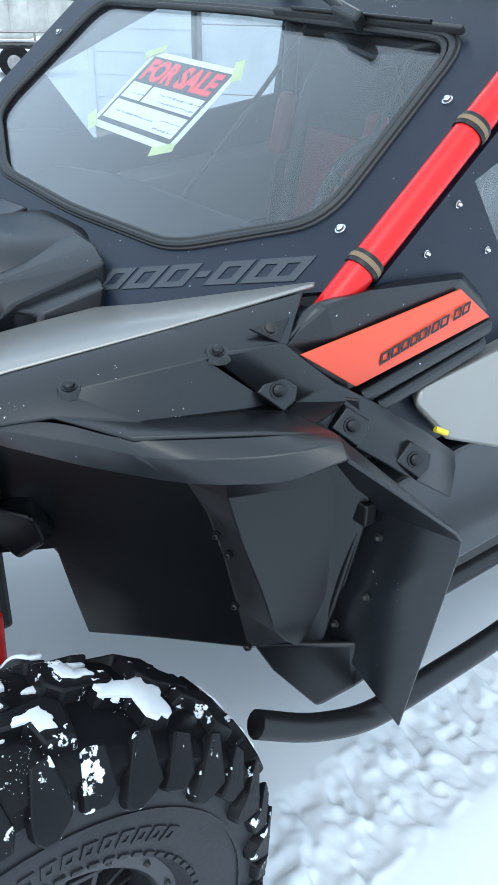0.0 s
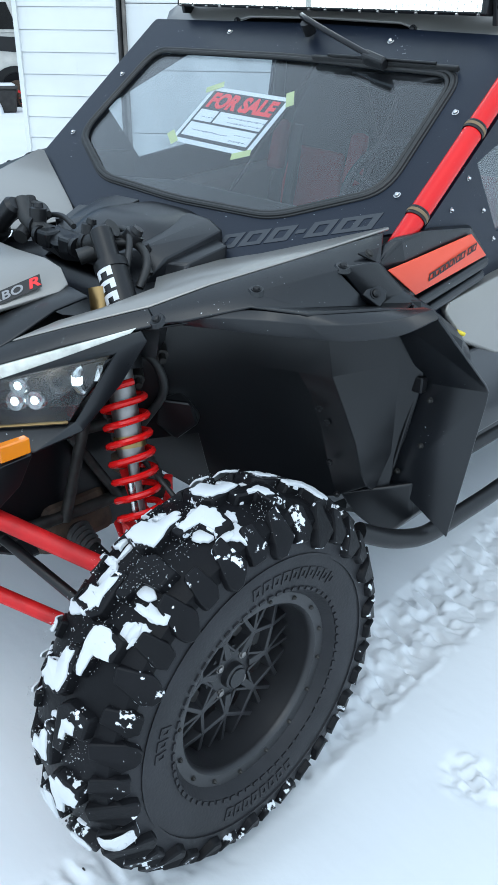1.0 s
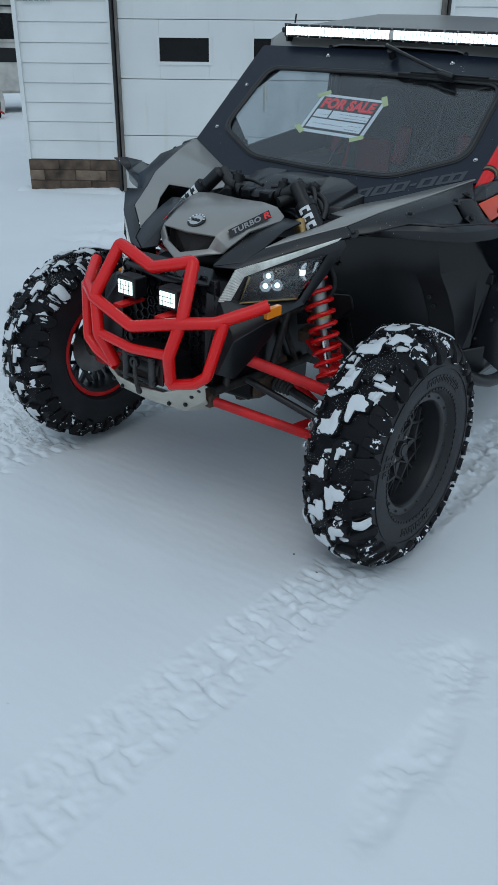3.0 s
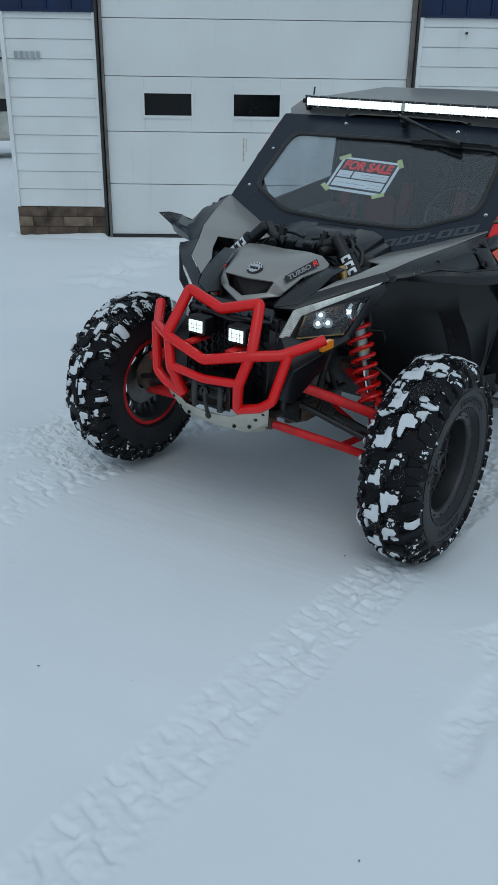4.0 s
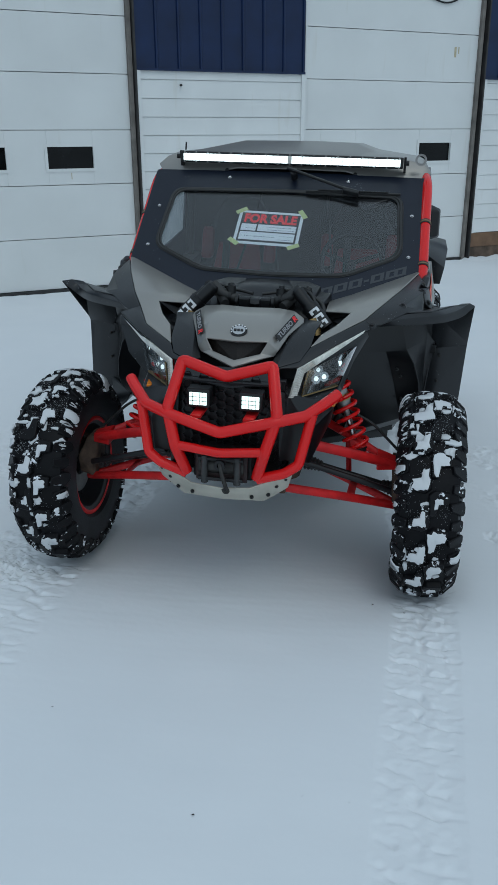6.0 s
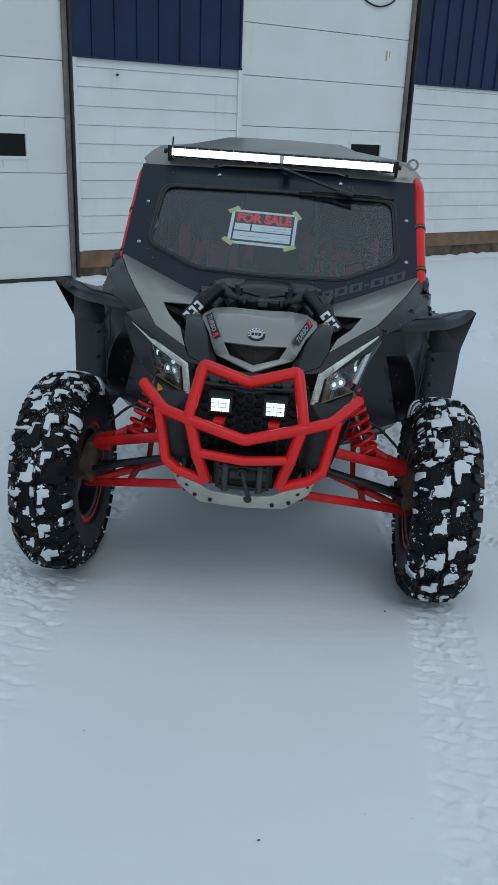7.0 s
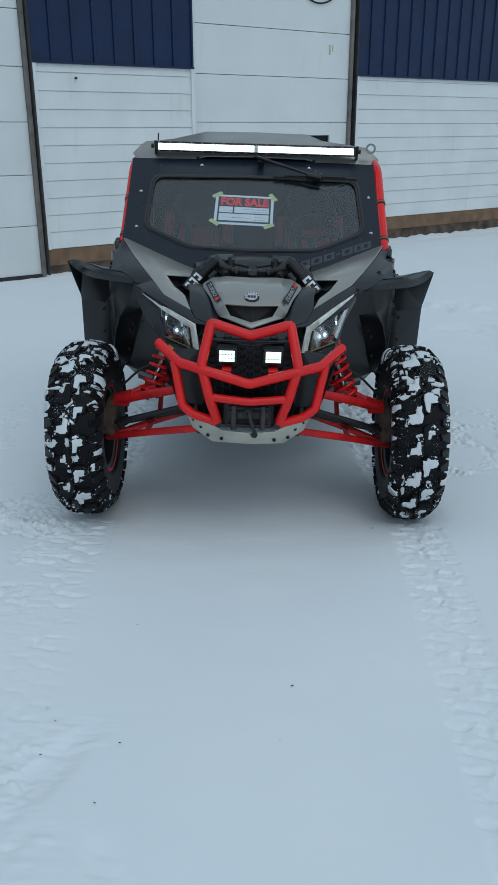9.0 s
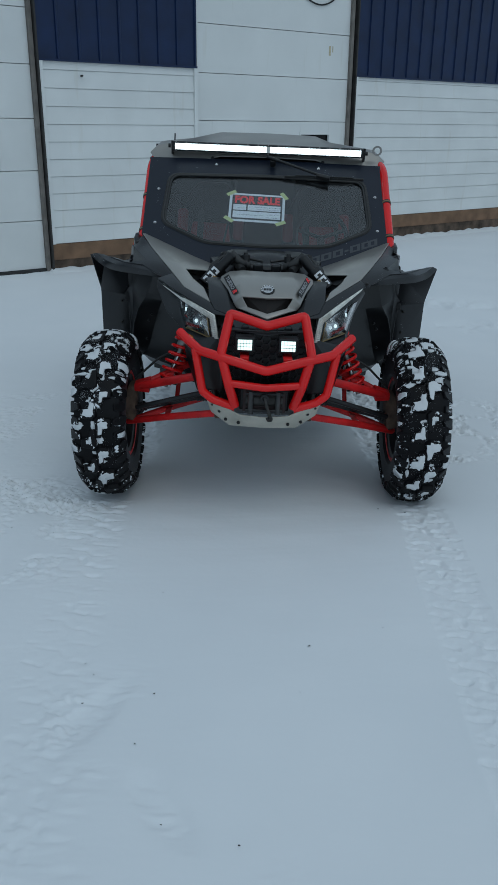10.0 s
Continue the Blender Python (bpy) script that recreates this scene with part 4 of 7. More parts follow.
# ---- running gear
def suspension(s):
    P = lambda x, y, z: (x * s, y, z)
    tube("lower_arm", [P(0.17, -0.33, 0.572), P(0.45, -0.17, 0.475), P(0.63, -0.05, 0.40), P(0.66, -0.02, 0.385)], 0.0175, RED_DIRTY, vehicle, "red tubular suspension arm", bend=0.08)
    tube("lower_arm", [P(0.235, 0.14, 0.50), P(0.45, 0.05, 0.45), P(0.63, -0.02, 0.395)], 0.017, RED_DIRTY, vehicle, "red tubular suspension arm", bend=0.08)
    part("arm_gusset", hull_bm([P(0.44, -0.15, 0.485), P(0.44, 0.03, 0.462), P(0.47, -0.15, 0.47), P(0.47, 0.03, 0.45), P(0.44, -0.15, 0.475), P(0.44, 0.03, 0.45)]), RED_DIRTY, vehicle)
    tube("upper_arm", [P(0.22, -0.285, 0.75), P(0.46, -0.14, 0.65), P(0.60, -0.05, 0.585)], 0.0205, RED_DIRTY, vehicle, "red tubular suspension arm", bend=0.06)
    tube("upper_arm", [P(0.30, 0.12, 0.70), P(0.46, 0.05, 0.64), P(0.60, -0.03, 0.585)], 0.0175, RED_DIRTY, vehicle, "red tubular suspension arm", bend=0.06)
    part("arm_end", hull_bm([P(0.55, -0.09, 0.63), P(0.55, 0.0, 0.63), P(0.63, -0.06, 0.60), P(0.63, -0.0, 0.60), P(0.55, -0.09, 0.565), P(0.55, 0.0, 0.565), P(0.63, -0.06, 0.56), P(0.63, 0.0, 0.56)]), RED_DIRTY, vehicle, bevel=0.006)
    for q in ((0.225, -0.282, 0.748), (0.195, -0.315, 0.565), (0.30, 0.125, 0.705)):
        part("arm_mount", hull_bm([P(q[0] + dx, q[1] + dy, q[2] + dz) for dx in (-0.03, 0.022) for dy, dz in ((-0.026, -0.02), (-0.026, 0.024), (0.03, -0.03), (0.03, 0.034))]), RUST, vehicle, "dirty arm mount", bevel=0.005)
    rod("tie_rod", P(0.27, -0.20, 0.625), P(0.61, -0.13, 0.50), 0.0125, BLACK, vehicle, "black steering tie rod")
    rod("drive_shaft", P(0.24, 0.0, 0.55), P(0.63, 0.0, 0.45), 0.017, BLACK, vehicle, "black drive shaft")
    for a, b, n in ((0.25, 0.32, 5), (0.57, 0.63, 4)):
        pts, rad = [], []
        for i in range(n * 2 + 1):
            k = i / (n * 2)
            x = a + (b - a) * k
            pts.append(P(x, 0.0, 0.55 - (x - 0.24) * 0.256))
            rad.append((0.036 if i % 2 else 0.029) * (1 - 0.35 * (k if a < 0.4 else 1 - k)))
        part("axle_boot", sweep(pts, rad, seg=16), SEAL, vehicle, "ribbed rubber boot", smooth=True)
    part("shock_bracket", hull_bm([P(0.43, 0.0, 0.665), P(0.43, 0.08, 0.665), P(0.52, 0.0, 0.615), P(0.52, 0.08, 0.615), P(0.45, 0.0, 0.58), P(0.45, 0.08, 0.58)]), RED_DIRTY, vehicle, "red shock mount", bevel=0.004)
    for a, b, r in (((0.215, -0.32, 0.60), (0.24, 0.22, 0.58), 0.018), ((0.225, -0.28, 0.83), (0.27, 0.20, 0.80), 0.016), ((0.22, -0.26, 0.60), (0.235, -0.22, 0.83), 0.015), ((0.235, -0.02, 0.58), (0.30, 0.06, 0.98), 0.016), ((0.24, 0.14, 0.58), (0.26, 0.0, 0.81), 0.013)):
        rod("frame_tube", P(*a), P(*b), r * 0.9, IRON, vehicle, "dirty dark frame tube")
    part("gearbox", hull_bm([P(0.12, -0.10, 0.46), P(0.24, -0.08, 0.50), P(0.24, 0.12, 0.50), P(0.12, 0.16, 0.46), P(0.12, -0.10, 0.64), P(0.23, -0.06, 0.62), P(0.23, 0.1, 0.62), P(0.12, 0.16, 0.64)]), RUST, vehicle, "grimy front drive housing", bevel=0.02)
    tube("brake_hose", [P(0.26, 0.12, 0.80), P(0.40, 0.10, 0.76), P(0.52, 0.10, 0.70), P(0.64, 0.09, 0.58)], 0.006, SEAL, vehicle, "black brake hose")
    part("knuckle", hull_bm([P(0.61, -0.05, 0.60), P(0.61, 0.05, 0.60), P(0.66, -0.05, 0.58), P(0.66, 0.05, 0.58), P(0.62, -0.07, 0.40), P(0.62, 0.06, 0.40), P(0.69, -0.07, 0.42), P(0.69, 0.07, 0.42), P(0.69, -0.09, 0.5), P(0.69, 0.09, 0.5)]), RUST, vehicle, "rusty wheel knuckle", bevel=0.008)
    part("brake_caliper", hull_bm([P(0.66, 0.06, 0.55), P(0.66, 0.13, 0.52), P(0.72, 0.06, 0.55), P(0.72, 0.13, 0.52), P(0.66, 0.08, 0.44), P(0.66, 0.14, 0.44), P(0.72, 0.08, 0.44), P(0.72, 0.14, 0.44)]), RUST, vehicle, bevel=0.008)
    # coil-over
    b, t = Vector(P(0.475, 0.035, 0.585)), Vector(P(0.325, 0.10, 0.98))
    ax = (t - b)
    d = ax.normalized()
    e1 = d.cross(Vector((0, 1, 0))).normalized()
    e2 = d.cross(e1)
    turns, n = 8.5, 8 * 22
    pts = []
    for i in range(n + 1):
        k = i / n
        a = 2 * math.pi * turns * k
        pts.append(b + d * (0.03 + 0.35 * k) + (e1 * math.cos(a) + e2 * math.sin(a)) * 0.048)
    shock = part("shock_absorber", sweep([b - d * 0.02, b + d * 0.20, b + d * 0.201, t], [0.013, 0.013, 0.031, 0.031], seg=16), STEEL, vehicle, "coil-over shock with a red spring", smooth=True)
    part("spring", sweep(pts, 0.0082, seg=8), RED, shock, "red coil spring", smooth=True)
    part("spring_seat", sweep([b + d * 0.012, b + d * 0.028], 0.054, seg=24), BLACK, shock, smooth=True)
    part("shock_collar", sweep([b + d * 0.235, b + d * 0.262], 0.036, seg=20), GOLD, shock, "brass-coloured collar", smooth=True)
    part("shock_top", sweep([t - d * 0.02, t + d * 0.02], 0.055, seg=20), BLACK, shock, smooth=True)
    part("bleed_rod", sweep([b + d * 0.0 + e2 * 0.012, b + d * 0.17 + e2 * 0.012], 0.010, seg=10), CHROME, shock, "bright shock shaft", smooth=True)


for s in (1, -1):
    suspension(s)

# ---- chassis and dark inner body
part("chassis", hull_bm([(x * s, y, z) for s in (1, -1) for x, y, z in ((0.20, -0.30, 0.60), (0.20, -0.30, 0.80), (0.235, 0.25, 0.48), (0.25, 0.25, 1.00), (0.24, -0.16, 0.95), (0.22, -0.1, 0.49))]), PLASTIC_M, vehicle, "dark chassis behind the nose", bevel=0.01)
part("floor_pan", hull_bm([(x * s, y, z) for s in (1, -1) for x, y, z in ((0.26, 0.45, 0.45), (0.60, 0.74, 0.42), (0.66, 2.1, 0.42), (0.66, 2.1, 0.50), (0.60, 0.74, 0.54), (0.26, 0.45, 0.54))]), PLASTIC_M, vehicle, "black floor pan")
part("firewall", hull_bm([(x * s, y, z) for s in (1, -1) for x, y, z in ((0.62, 0.62, 0.50), (0.30, 0.42, 0.50), (0.30, 0.42, 1.04), (0.62, 0.62, 1.16), (0.64, 0.72, 1.16), (0.64, 0.72, 0.5))]), PLASTIC_M, vehicle, "black firewall")
part("rear_body", hull_bm([(x * s, y, z) for s in (1, -1) for x, y, z in ((0.56, 1.95, 0.55), (0.60, 1.95, 1.15), (0.60, 3.0, 1.10), (0.5, 3.05, 0.62))]), PLASTIC_M, vehicle, "black rear body and cargo bed", bevel=0.02)

# ---- nose
GRAY_TIP = (0.276, -0.123, 1.071)
POD = [(0, 0.075, 1.168), (0.115, 0.075, 1.172), (0.182, 0.069, 1.166), (0.224, 0.056, 1.142), (0.228, 0.03, 1.130),
       (0, -0.10, 1.140), (0.130, -0.10, 1.136), (0.188, -0.09, 1.108),
       (0, -0.205, 1.095), (0.118, -0.19, 1.097), (0.155, -0.165, 1.058),
       (0, -0.262, 1.008), (0.10, -0.215, 1.035), (0.142, -0.175, 1.040),
       (0, -0.235, 1.030), (0.092, -0.198, 1.052)]
pod_v = [(x * s, y, z) for s in (1, -1) for x, y, z in POD]
pod_f = []
for o, flip in ((0, False), (16, True)):
    for f in ((0, 1, 6, 5), (1, 2, 7, 6), (2, 3, 4, 7), (5, 6, 9, 8), (6, 7, 10, 9), (9, 10, 13, 15), (15, 13, 12), (15, 12, 11, 14)):
        g = [i + o for i in f]
        pod_f.append(g[::-1] if flip else g)
pod = shell("nose_pod", pod_v, pod_f, GRAY, vehicle, "gray nose cover with a dark air scoop", thick=0.012, bevel=0.004)
part("scoop", hull_bm([(x * k, y, z) for k in (1, -1) for x, y, z in ((0.183, -0.085, 1.088), (0.115, -0.150, 1.104), (0, -0.168, 1.102), (0, -0.200, 1.010), (0.09, -0.165, 1.028), (0.148, -0.135, 1.030), (0.183, -0.085, 1.03), (0.15, -0.02, 1.10), (0.15, -0.02, 1.02))]), mat("brown_black_mesh", (0.012, 0.008, 0.006), 0.6, grain=0.6, grain_scale=160), pod, "dark scoop mesh")
badge = part("emblem", sweep([(0, -0.150, 1.119), (0, -0.1545, 1.128)], 0.033, seg=28), BLACK, pod, "round black and silver emblem", smooth=True)
part("emblem_face", sweep([(0, -0.1535, 1.126), (0, -0.156, 1.1305)], 0.025, seg=28), CHROME, badge, smooth=True)
bm_ = plane_pose((-0.017, -0.158, 1.1312), (0.02, -0.158, 1.1312), (-0.017, -0.12, 1.151))
bars("emblem_mark", [(-0.002, -0.004, 0.008, 0.006), (0.011, -0.004, 0.021, 0.006), (0.024, -0.004, 0.034, 0.006)], bm_, BLACK_INK, badge, h=0.001)
for k in range(8):
    a = math.radians(20 + k * 26)
    c = Vector((0.029 * math.cos(a), -0.1545 + 0.029 * math.sin(a) * 0.86, 1.1288 + 0.029 * math.sin(a) * 0.5))
    part("emblem_tooth", sweep([c, c + Vector((0, -0.0012, 0.002))], 0.0032, seg=6), WHITE_INK, badge)
for s in (1, -1):
    a, b, u = Vector((0.150 * s, -0.142, 1.103)), Vector((0.193 * s, -0.005, 1.147)), Vector((0.115 * s, -0.12, 1.145))
    if s < 0:
        a, b = b, a
    m = plane_pose(a, b, a + (u - Vector((0.150 * s, -0.142, 1.103)))) @ pose(-0.012, 0, 0.009)
    L = (b - a).length + 0.024
    bars("model_plate", [(0.0, -0.013, L, 0.016)], m, BLACK_INK, pod, "dark name strip", slant=0.3)
    lettering("model_letters", "TURBO", 0.0250, m @ pose(L * 0.41, 0.0015, 0.0011) @ Matrix.Diagonal((1.42, 1.0, 1.0, 1.0)), mat("silver_print", (0.30, 0.30, 0.31), 0.4), pod, "silver letters", shear=0.25, spacing=1.05, bold=0.0006)
    lettering("model_letter", "R", 0.029, m @ pose(L * 0.895, 0.0015, 0.0011) @ Matrix.Diagonal((1.5, 1.0, 1.0, 1.0)), RED_INK, pod, "red letter", shear=0.3, bold=0.001)

for s in (1, -1):
    # dark hood wedge between nose cover and gray side
    shell("hood_wedge", [(0.222, 0.06, 1.137), (0.30, 0.055, 1.132), (0.285, -0.02, 1.115), GRAY_TIP, (0.247, -0.20, 1.032), (0.165, -0.255, 1.018), (0.136, -0.205, 1.022), (0.188, -0.09, 1.096)],
          [(0, 1, 2, 7), (2, 3, 7), (3, 4, 5, 7), (5, 6, 7)], PLASTIC, vehicle, "dark plastic hood panel", s=s)
    # gray side of the hood up to the pillar
    wide = s < 0  # this corner of the nose was knocked outwards
    G = [(0.268, -0.155, 1.058) if wide else GRAY_TIP, (0.40, -0.05, 1.100) if wide else (0.36, -0.03, 1.103), (0.465, 0.085, 1.140), (0.525, 0.198, 1.176), (0.605, 0.40, 1.215), (0.672, 0.60, 1.252),
         (0.66, 0.615, 1.250), (0.38, 0.502, 1.160), (0.285, 0.455, 1.136), (0.29, 0.25, 1.132), (0.405, 0.149, 1.152), (0.36, 0.05, 1.122), (0.305, -0.03, 1.098)]
    shell("hood_side", G, [(0, 1, 12), (1, 11, 12), (1, 2, 10, 11), (2, 3, 10), (3, 9, 10), (3, 4, 7, 8, 9), (4, 5, 6, 7)], GRAY, vehicle, "light gray hood side panel", s=s, thick=0.006)
    # strip between gray panel and running light
    shell("fender_strip", [(0.165, -0.258, 1.016), (0.245, -0.205, 1.032), (0.268, -0.157, 1.056) if wide else (0.276, -0.125, 1.069), (0.40, -0.052, 1.097) if wide else (0.36, -0.032, 1.100), (0.465, 0.083, 1.137), (0.535, 0.035, 1.116) if wide else (0.50, 0.075, 1.112), (0.425, -0.085, 1.080) if wide else (0.37, -0.065, 1.068), (0.25, -0.225, 1.016)],
          [(0, 1, 7), (1, 2, 7), (2, 3, 6, 7), (3, 4, 5, 6)], PLASTIC, vehicle, "dark plastic edge over the headlight", s=s)
    # fender
    Fv = [(0.465, 0.083, 1.136), (0.525, 0.198, 1.172), (0.605, 0.40, 1.211), (0.668, 0.585, 1.244),
          (0.50, 0.075, 1.115), (0.61, 0.235, 1.168), (0.69, 0.40, 1.198), (0.712, 0.520, 1.196),
          (0.545, 0.115, 1.122), (0.63, 0.21, 1.148), (0.692, 0.292, 1.141), (0.703, 0.515, 1.098),
          (0.73, 0.262, 1.146), (0.812, 0.392, 1.145), (0.766, 0.583, 1.052), (0.86, 0.472, 1.138)]
    shell("fender", Fv, [(0, 1, 5, 4), (1, 2, 6, 5), (2, 3, 7, 6), (4, 5, 9, 8), (5, 10, 9), (5, 6, 11, 10), (9, 10, 12), (10, 11, 13, 12), (11, 14, 15, 13)], PLASTIC, vehicle, "dark gray plastic front fender", s=s, thick=0.008, bevel=0.003)
    # flare and rear mud guard
    inner = [(0.50, 0.10, 1.112), (0.58, 0.165, 1.138), (0.635, 0.215, 1.144), (0.73, 0.262, 1.143), (0.812, 0.39, 1.141), (0.86, 0.47, 1.142)]
    horn = (0.914, 0.443, 1.140) if s > 0 else (0.915, 0.345, 1.162)  # one flare is bent forward
    outer = [(0.50, 0.125, 1.105), (0.586, 0.162, 1.105), (0.683, 0.227, 1.098), (0.79, 0.315, 1.092), (0.865, 0.392, 1.102), horn]
    fi, fo = rounded(inner, 0.05, 5), rounded(outer, 0.05, 5)
    nf = len(fi)
    fm = [a_.lerp(b_, 0.5) + Vector((0.006, -0.004, 0.008)) for a_, b_ in zip(fi, fo)]
    shell("fender_flare", [tuple(v) for v in fi + fm + fo], [(i + r * nf, i + 1 + r * nf, i + 1 + (r + 1) * nf, i + (r + 1) * nf) for r in (0, 1) for i in range(nf - 1)], PLASTIC, vehicle, "flexible black fender flare", s=s, thick=0.006, bevel=0.002)
    gd = shell("mud_guard", [(0.86, 0.472, 1.138), (horn[0], horn[1], horn[2] - 0.002), (0.914, 0.684, 0.926), (0.884, 0.654, 0.519), (0.721, 0.632, 0.628), (0.754, 0.676, 0.893), (0.74, 0.52, 1.10), (0.914, 0.700, 0.907), (0.911, 0.703, 0.876)],
               [(0, 1, 2), (0, 2, 7, 5, 6), (5, 7, 8, 3, 4)], PLASTIC, vehicle, "black sheet mud guard behind the wheel", s=s, thick=0.006, bevel=0.002)
    low = ((0.690, 0.405, 1.204), (0.703, 0.512, 1.100), (0.768, 0.583, 1.050), (0.802, 0.700, 0.962), (0.785, 0.835, 0.862))
    high = ((0.713, 0.512, 1.202), (0.727, 0.598, 1.124), (0.754, 0.655, 1.086), (0.772, 0.765, 1.005), (0.757, 0.865, 0.928))
    ridge = [tuple(Vector(a_).lerp(Vector(b_), 0.68) + Vector((0.007, -0.003, 0.004))) for a_, b_ in zip(low, high)]
    shell("fender_spine", list(low) + ridge + list(high), [(i + 5 * r, i + 1 + 5 * r, i + 6 + 5 * r, i + 5 + 5 * r) for r in (0, 1) for i in range(4)], PLASTIC, vehicle, "stepped plastic spine with bolts", s=s, thick=0.008, bevel=0.003)
    for q in ((0.713, 0.503, 1.134), (0.766, 0.597, 1.071), (0.800, 0.705, 0.992)):
        q, nn = Vector(q), Vector((0.84, -0.38, 0.40)).normalized()
        ax_ = Vector((0.4, 0.68, -0.6))
        up_ = nn.cross(ax_).normalized()
        ax_ = up_.cross(nn)
        pts = [q + ax_ * a_ * k + up_ * b_ * k + nn * h_ for k, h_ in ((1.2, -0.006), (1.0, 0.008)) for a_, b_ in ((-0.024, -0.018), (0.022, -0.021), (0.028, 0.0), (0.020, 0.019), (-0.020, 0.019))]
        part("bolt_boss", hull_bm([(v.x * s, v.y, v.z) for v in pts]), PLASTIC, vehicle, bevel=0.002)
        bolt("bolt", ((q.x + nn.x * 0.008) * s, q.y + nn.y * 0.008, q.z + nn.z * 0.008), (nn.x * s, nn.y, nn.z), 0.0095, BLACK, vehicle)
    for q, n in () if wide else (((0.495, 0.079, 1.121), (0.1, -0.6, 0.8)), ((0.61, 0.245, 1.172), (0.2, -0.2, 1)), ((0.688, 0.42, 1.202), (0.3, -0.1, 1))):
        part("bolt_boss", sweep([Vector((q[0] * s, q[1], q[2])) - Vector((n[0] * s, n[1], n[2])).normalized() * 0.004, Vector((q[0] * s, q[1], q[2])) + Vector((n[0] * s, n[1], n[2])).normalized() * 0.004], [0.020, 0.015], seg=12), PLASTIC, vehicle)
        bolt("bolt", (q[0] * s + n[0] * s * 0.003, q[1] + n[1] * 0.003, q[2] + n[2] * 0.003), (n[0] * s, n[1], n[2]), 0.0080, BLACK, vehicle)
    for q in ((0.79, 0.662, 0.86), (0.785, 0.652, 0.74), (0.74, 0.632, 0.66)):
        bolt("guard_bolt", (q[0] * s, q[1] - 0.004, q[2]), (0, -1, 0.1), 0.0055, IRON, gd)
    rod("guard_stay", (0.722 * s, 0.622, 0.64), (0.752 * s, 0.664, 0.895), 0.006, BLACK, gd)
    part("stay_clamp", hull_bm([((0.752 + dx) * s, 0.655 + dy, 0.895 + dz) for dx in (-0.02, 0.02) for dy in (-0.012, 0.014) for dz in (-0.022, 0.02)]), BLACK, gd, bevel=0.004)
    # wheel-well liner: folded sheet
    columns = [  # top to bottom, from the frame side outwards, and how far each fold lies in
        (((0.349, 0.285, 0.911), (0.357, 0.292, 0.833), (0.366, 0.299, 0.750), (0.383, 0.313, 0.652), (0.400, 0.327, 0.565)), 0.0),
        (((0.459, 0.375, 0.931), (0.466, 0.380, 0.855), (0.477, 0.389, 0.763), (0.487, 0.398, 0.639), (0.497, 0.406, 0.577)), 0.018),
        (((0.553, 0.452, 0.917), (0.579, 0.473, 0.856), (0.601, 0.491, 0.768), (0.620, 0.507, 0.661), (0.635, 0.519, 0.590)), 0.022),
        (((0.616, 0.503, 0.927), (0.638, 0.521, 0.863), (0.664, 0.542, 0.771), (0.678, 0.554, 0.688), (0.693, 0.565, 0.632)), -0.058),
        (((0.735, 0.600, 0.946), (0.737, 0.601, 0.856), (0.736, 0.601, 0.752), (0.735, 0.600, 0.709), (0.709, 0.579, 0.606)), 0.030),
        (((0.781, 0.638, 0.940), (0.776, 0.634, 0.854), (0.761, 0.622, 0.747), (0.744, 0.608, 0.674), (0.736, 0.601, 0.600)), 0.034)]
    lv, lf = [], []
    for col, deep in columns:
        x, y, z = col[0]
        lv.append((x - 0.02, y - 0.02, 1.105))
        lv += [(x - 0.62 * deep * k, y + 0.78 * deep * k, z) for (x, y, z), k in zip(col, (0.6, 1.0, 1.0, 0.8, 0.2))]
        x, y, z = col[-1]
        lv.append((x - 0.03, y + 0.04, z - 0.045))
    lv += [(0.25, 0.12, z) for z in (1.10, 0.91, 0.83, 0.74)]
    n = 7
    for j in range(len(columns) - 1):
        lf += [(j * n + i, (j + 1) * n + i, (j + 1) * n + i + 1, j * n + i + 1) for i in range(n - 1)]
    lf += [(42 + i, i, i + 1, 43 + i) for i in range(3)]
    liner = shell("wheel_well_liner", lv, lf, PLASTIC_M, vehicle, "folded black wheel-well liner", s=s, thick=0.006, bevel=0.005)
    part("well_bracket", hull_bm([(x * s, y, z) for x, y, z in ((0.33, 0.20, 0.86), (0.40, 0.25, 0.855), (0.41, 0.26, 0.80), (0.36, 0.23, 0.75), (0.32, 0.20, 0.79), (0.33, 0.28, 0.86), (0.38, 0.30, 0.80), (0.33, 0.28, 0.76))]), PLASTIC_M, vehicle, "black bracket in the wheel well", bevel=0.008)
    part("steering_boot", sweep([(x * s, 0.17 - (x - 0.28) * 0.35, 0.715 - (x - 0.28) * 0.28) for x in [0.28 + 0.011 * k for k in range(13)]], [0.026 if k % 2 else 0.033 for k in range(12)] + [0.036], seg=16), IRON, vehicle, "ribbed steering boot", smooth=True)
    rod("sway_link", (0.41 * s, 0.16, 0.70), (0.425 * s, 0.14, 0.46), 0.012, RED_DIRTY, vehicle, "red link rod")
    for q in ((0.30, 0.17, 0.93), (0.34, 0.21, 0.99), (0.28, 0.10, 0.86)):
        part("well_fitting", sweep([(q[0] * s, q[1], q[2]), ((q[0] + 0.03) * s, q[1] - 0.02, q[2] - 0.008), ((q[0] + 0.031) * s, q[1] - 0.02, q[2] - 0.008), ((q[0] + 0.05) * s, q[1] - 0.033, q[2] - 0.012)], [0.016, 0.016, 0.009, 0.008], seg=10), IRON, vehicle, "grimy fitting", smooth=True)
    tube("well_hose", [(0.26 * s, 0.10, 1.02), (0.33 * s, 0.20, 0.97), (0.35 * s, 0.22, 0.88), (0.30 * s, 0.16, 0.78)], 0.011, SEAL, vehicle, "black hose")
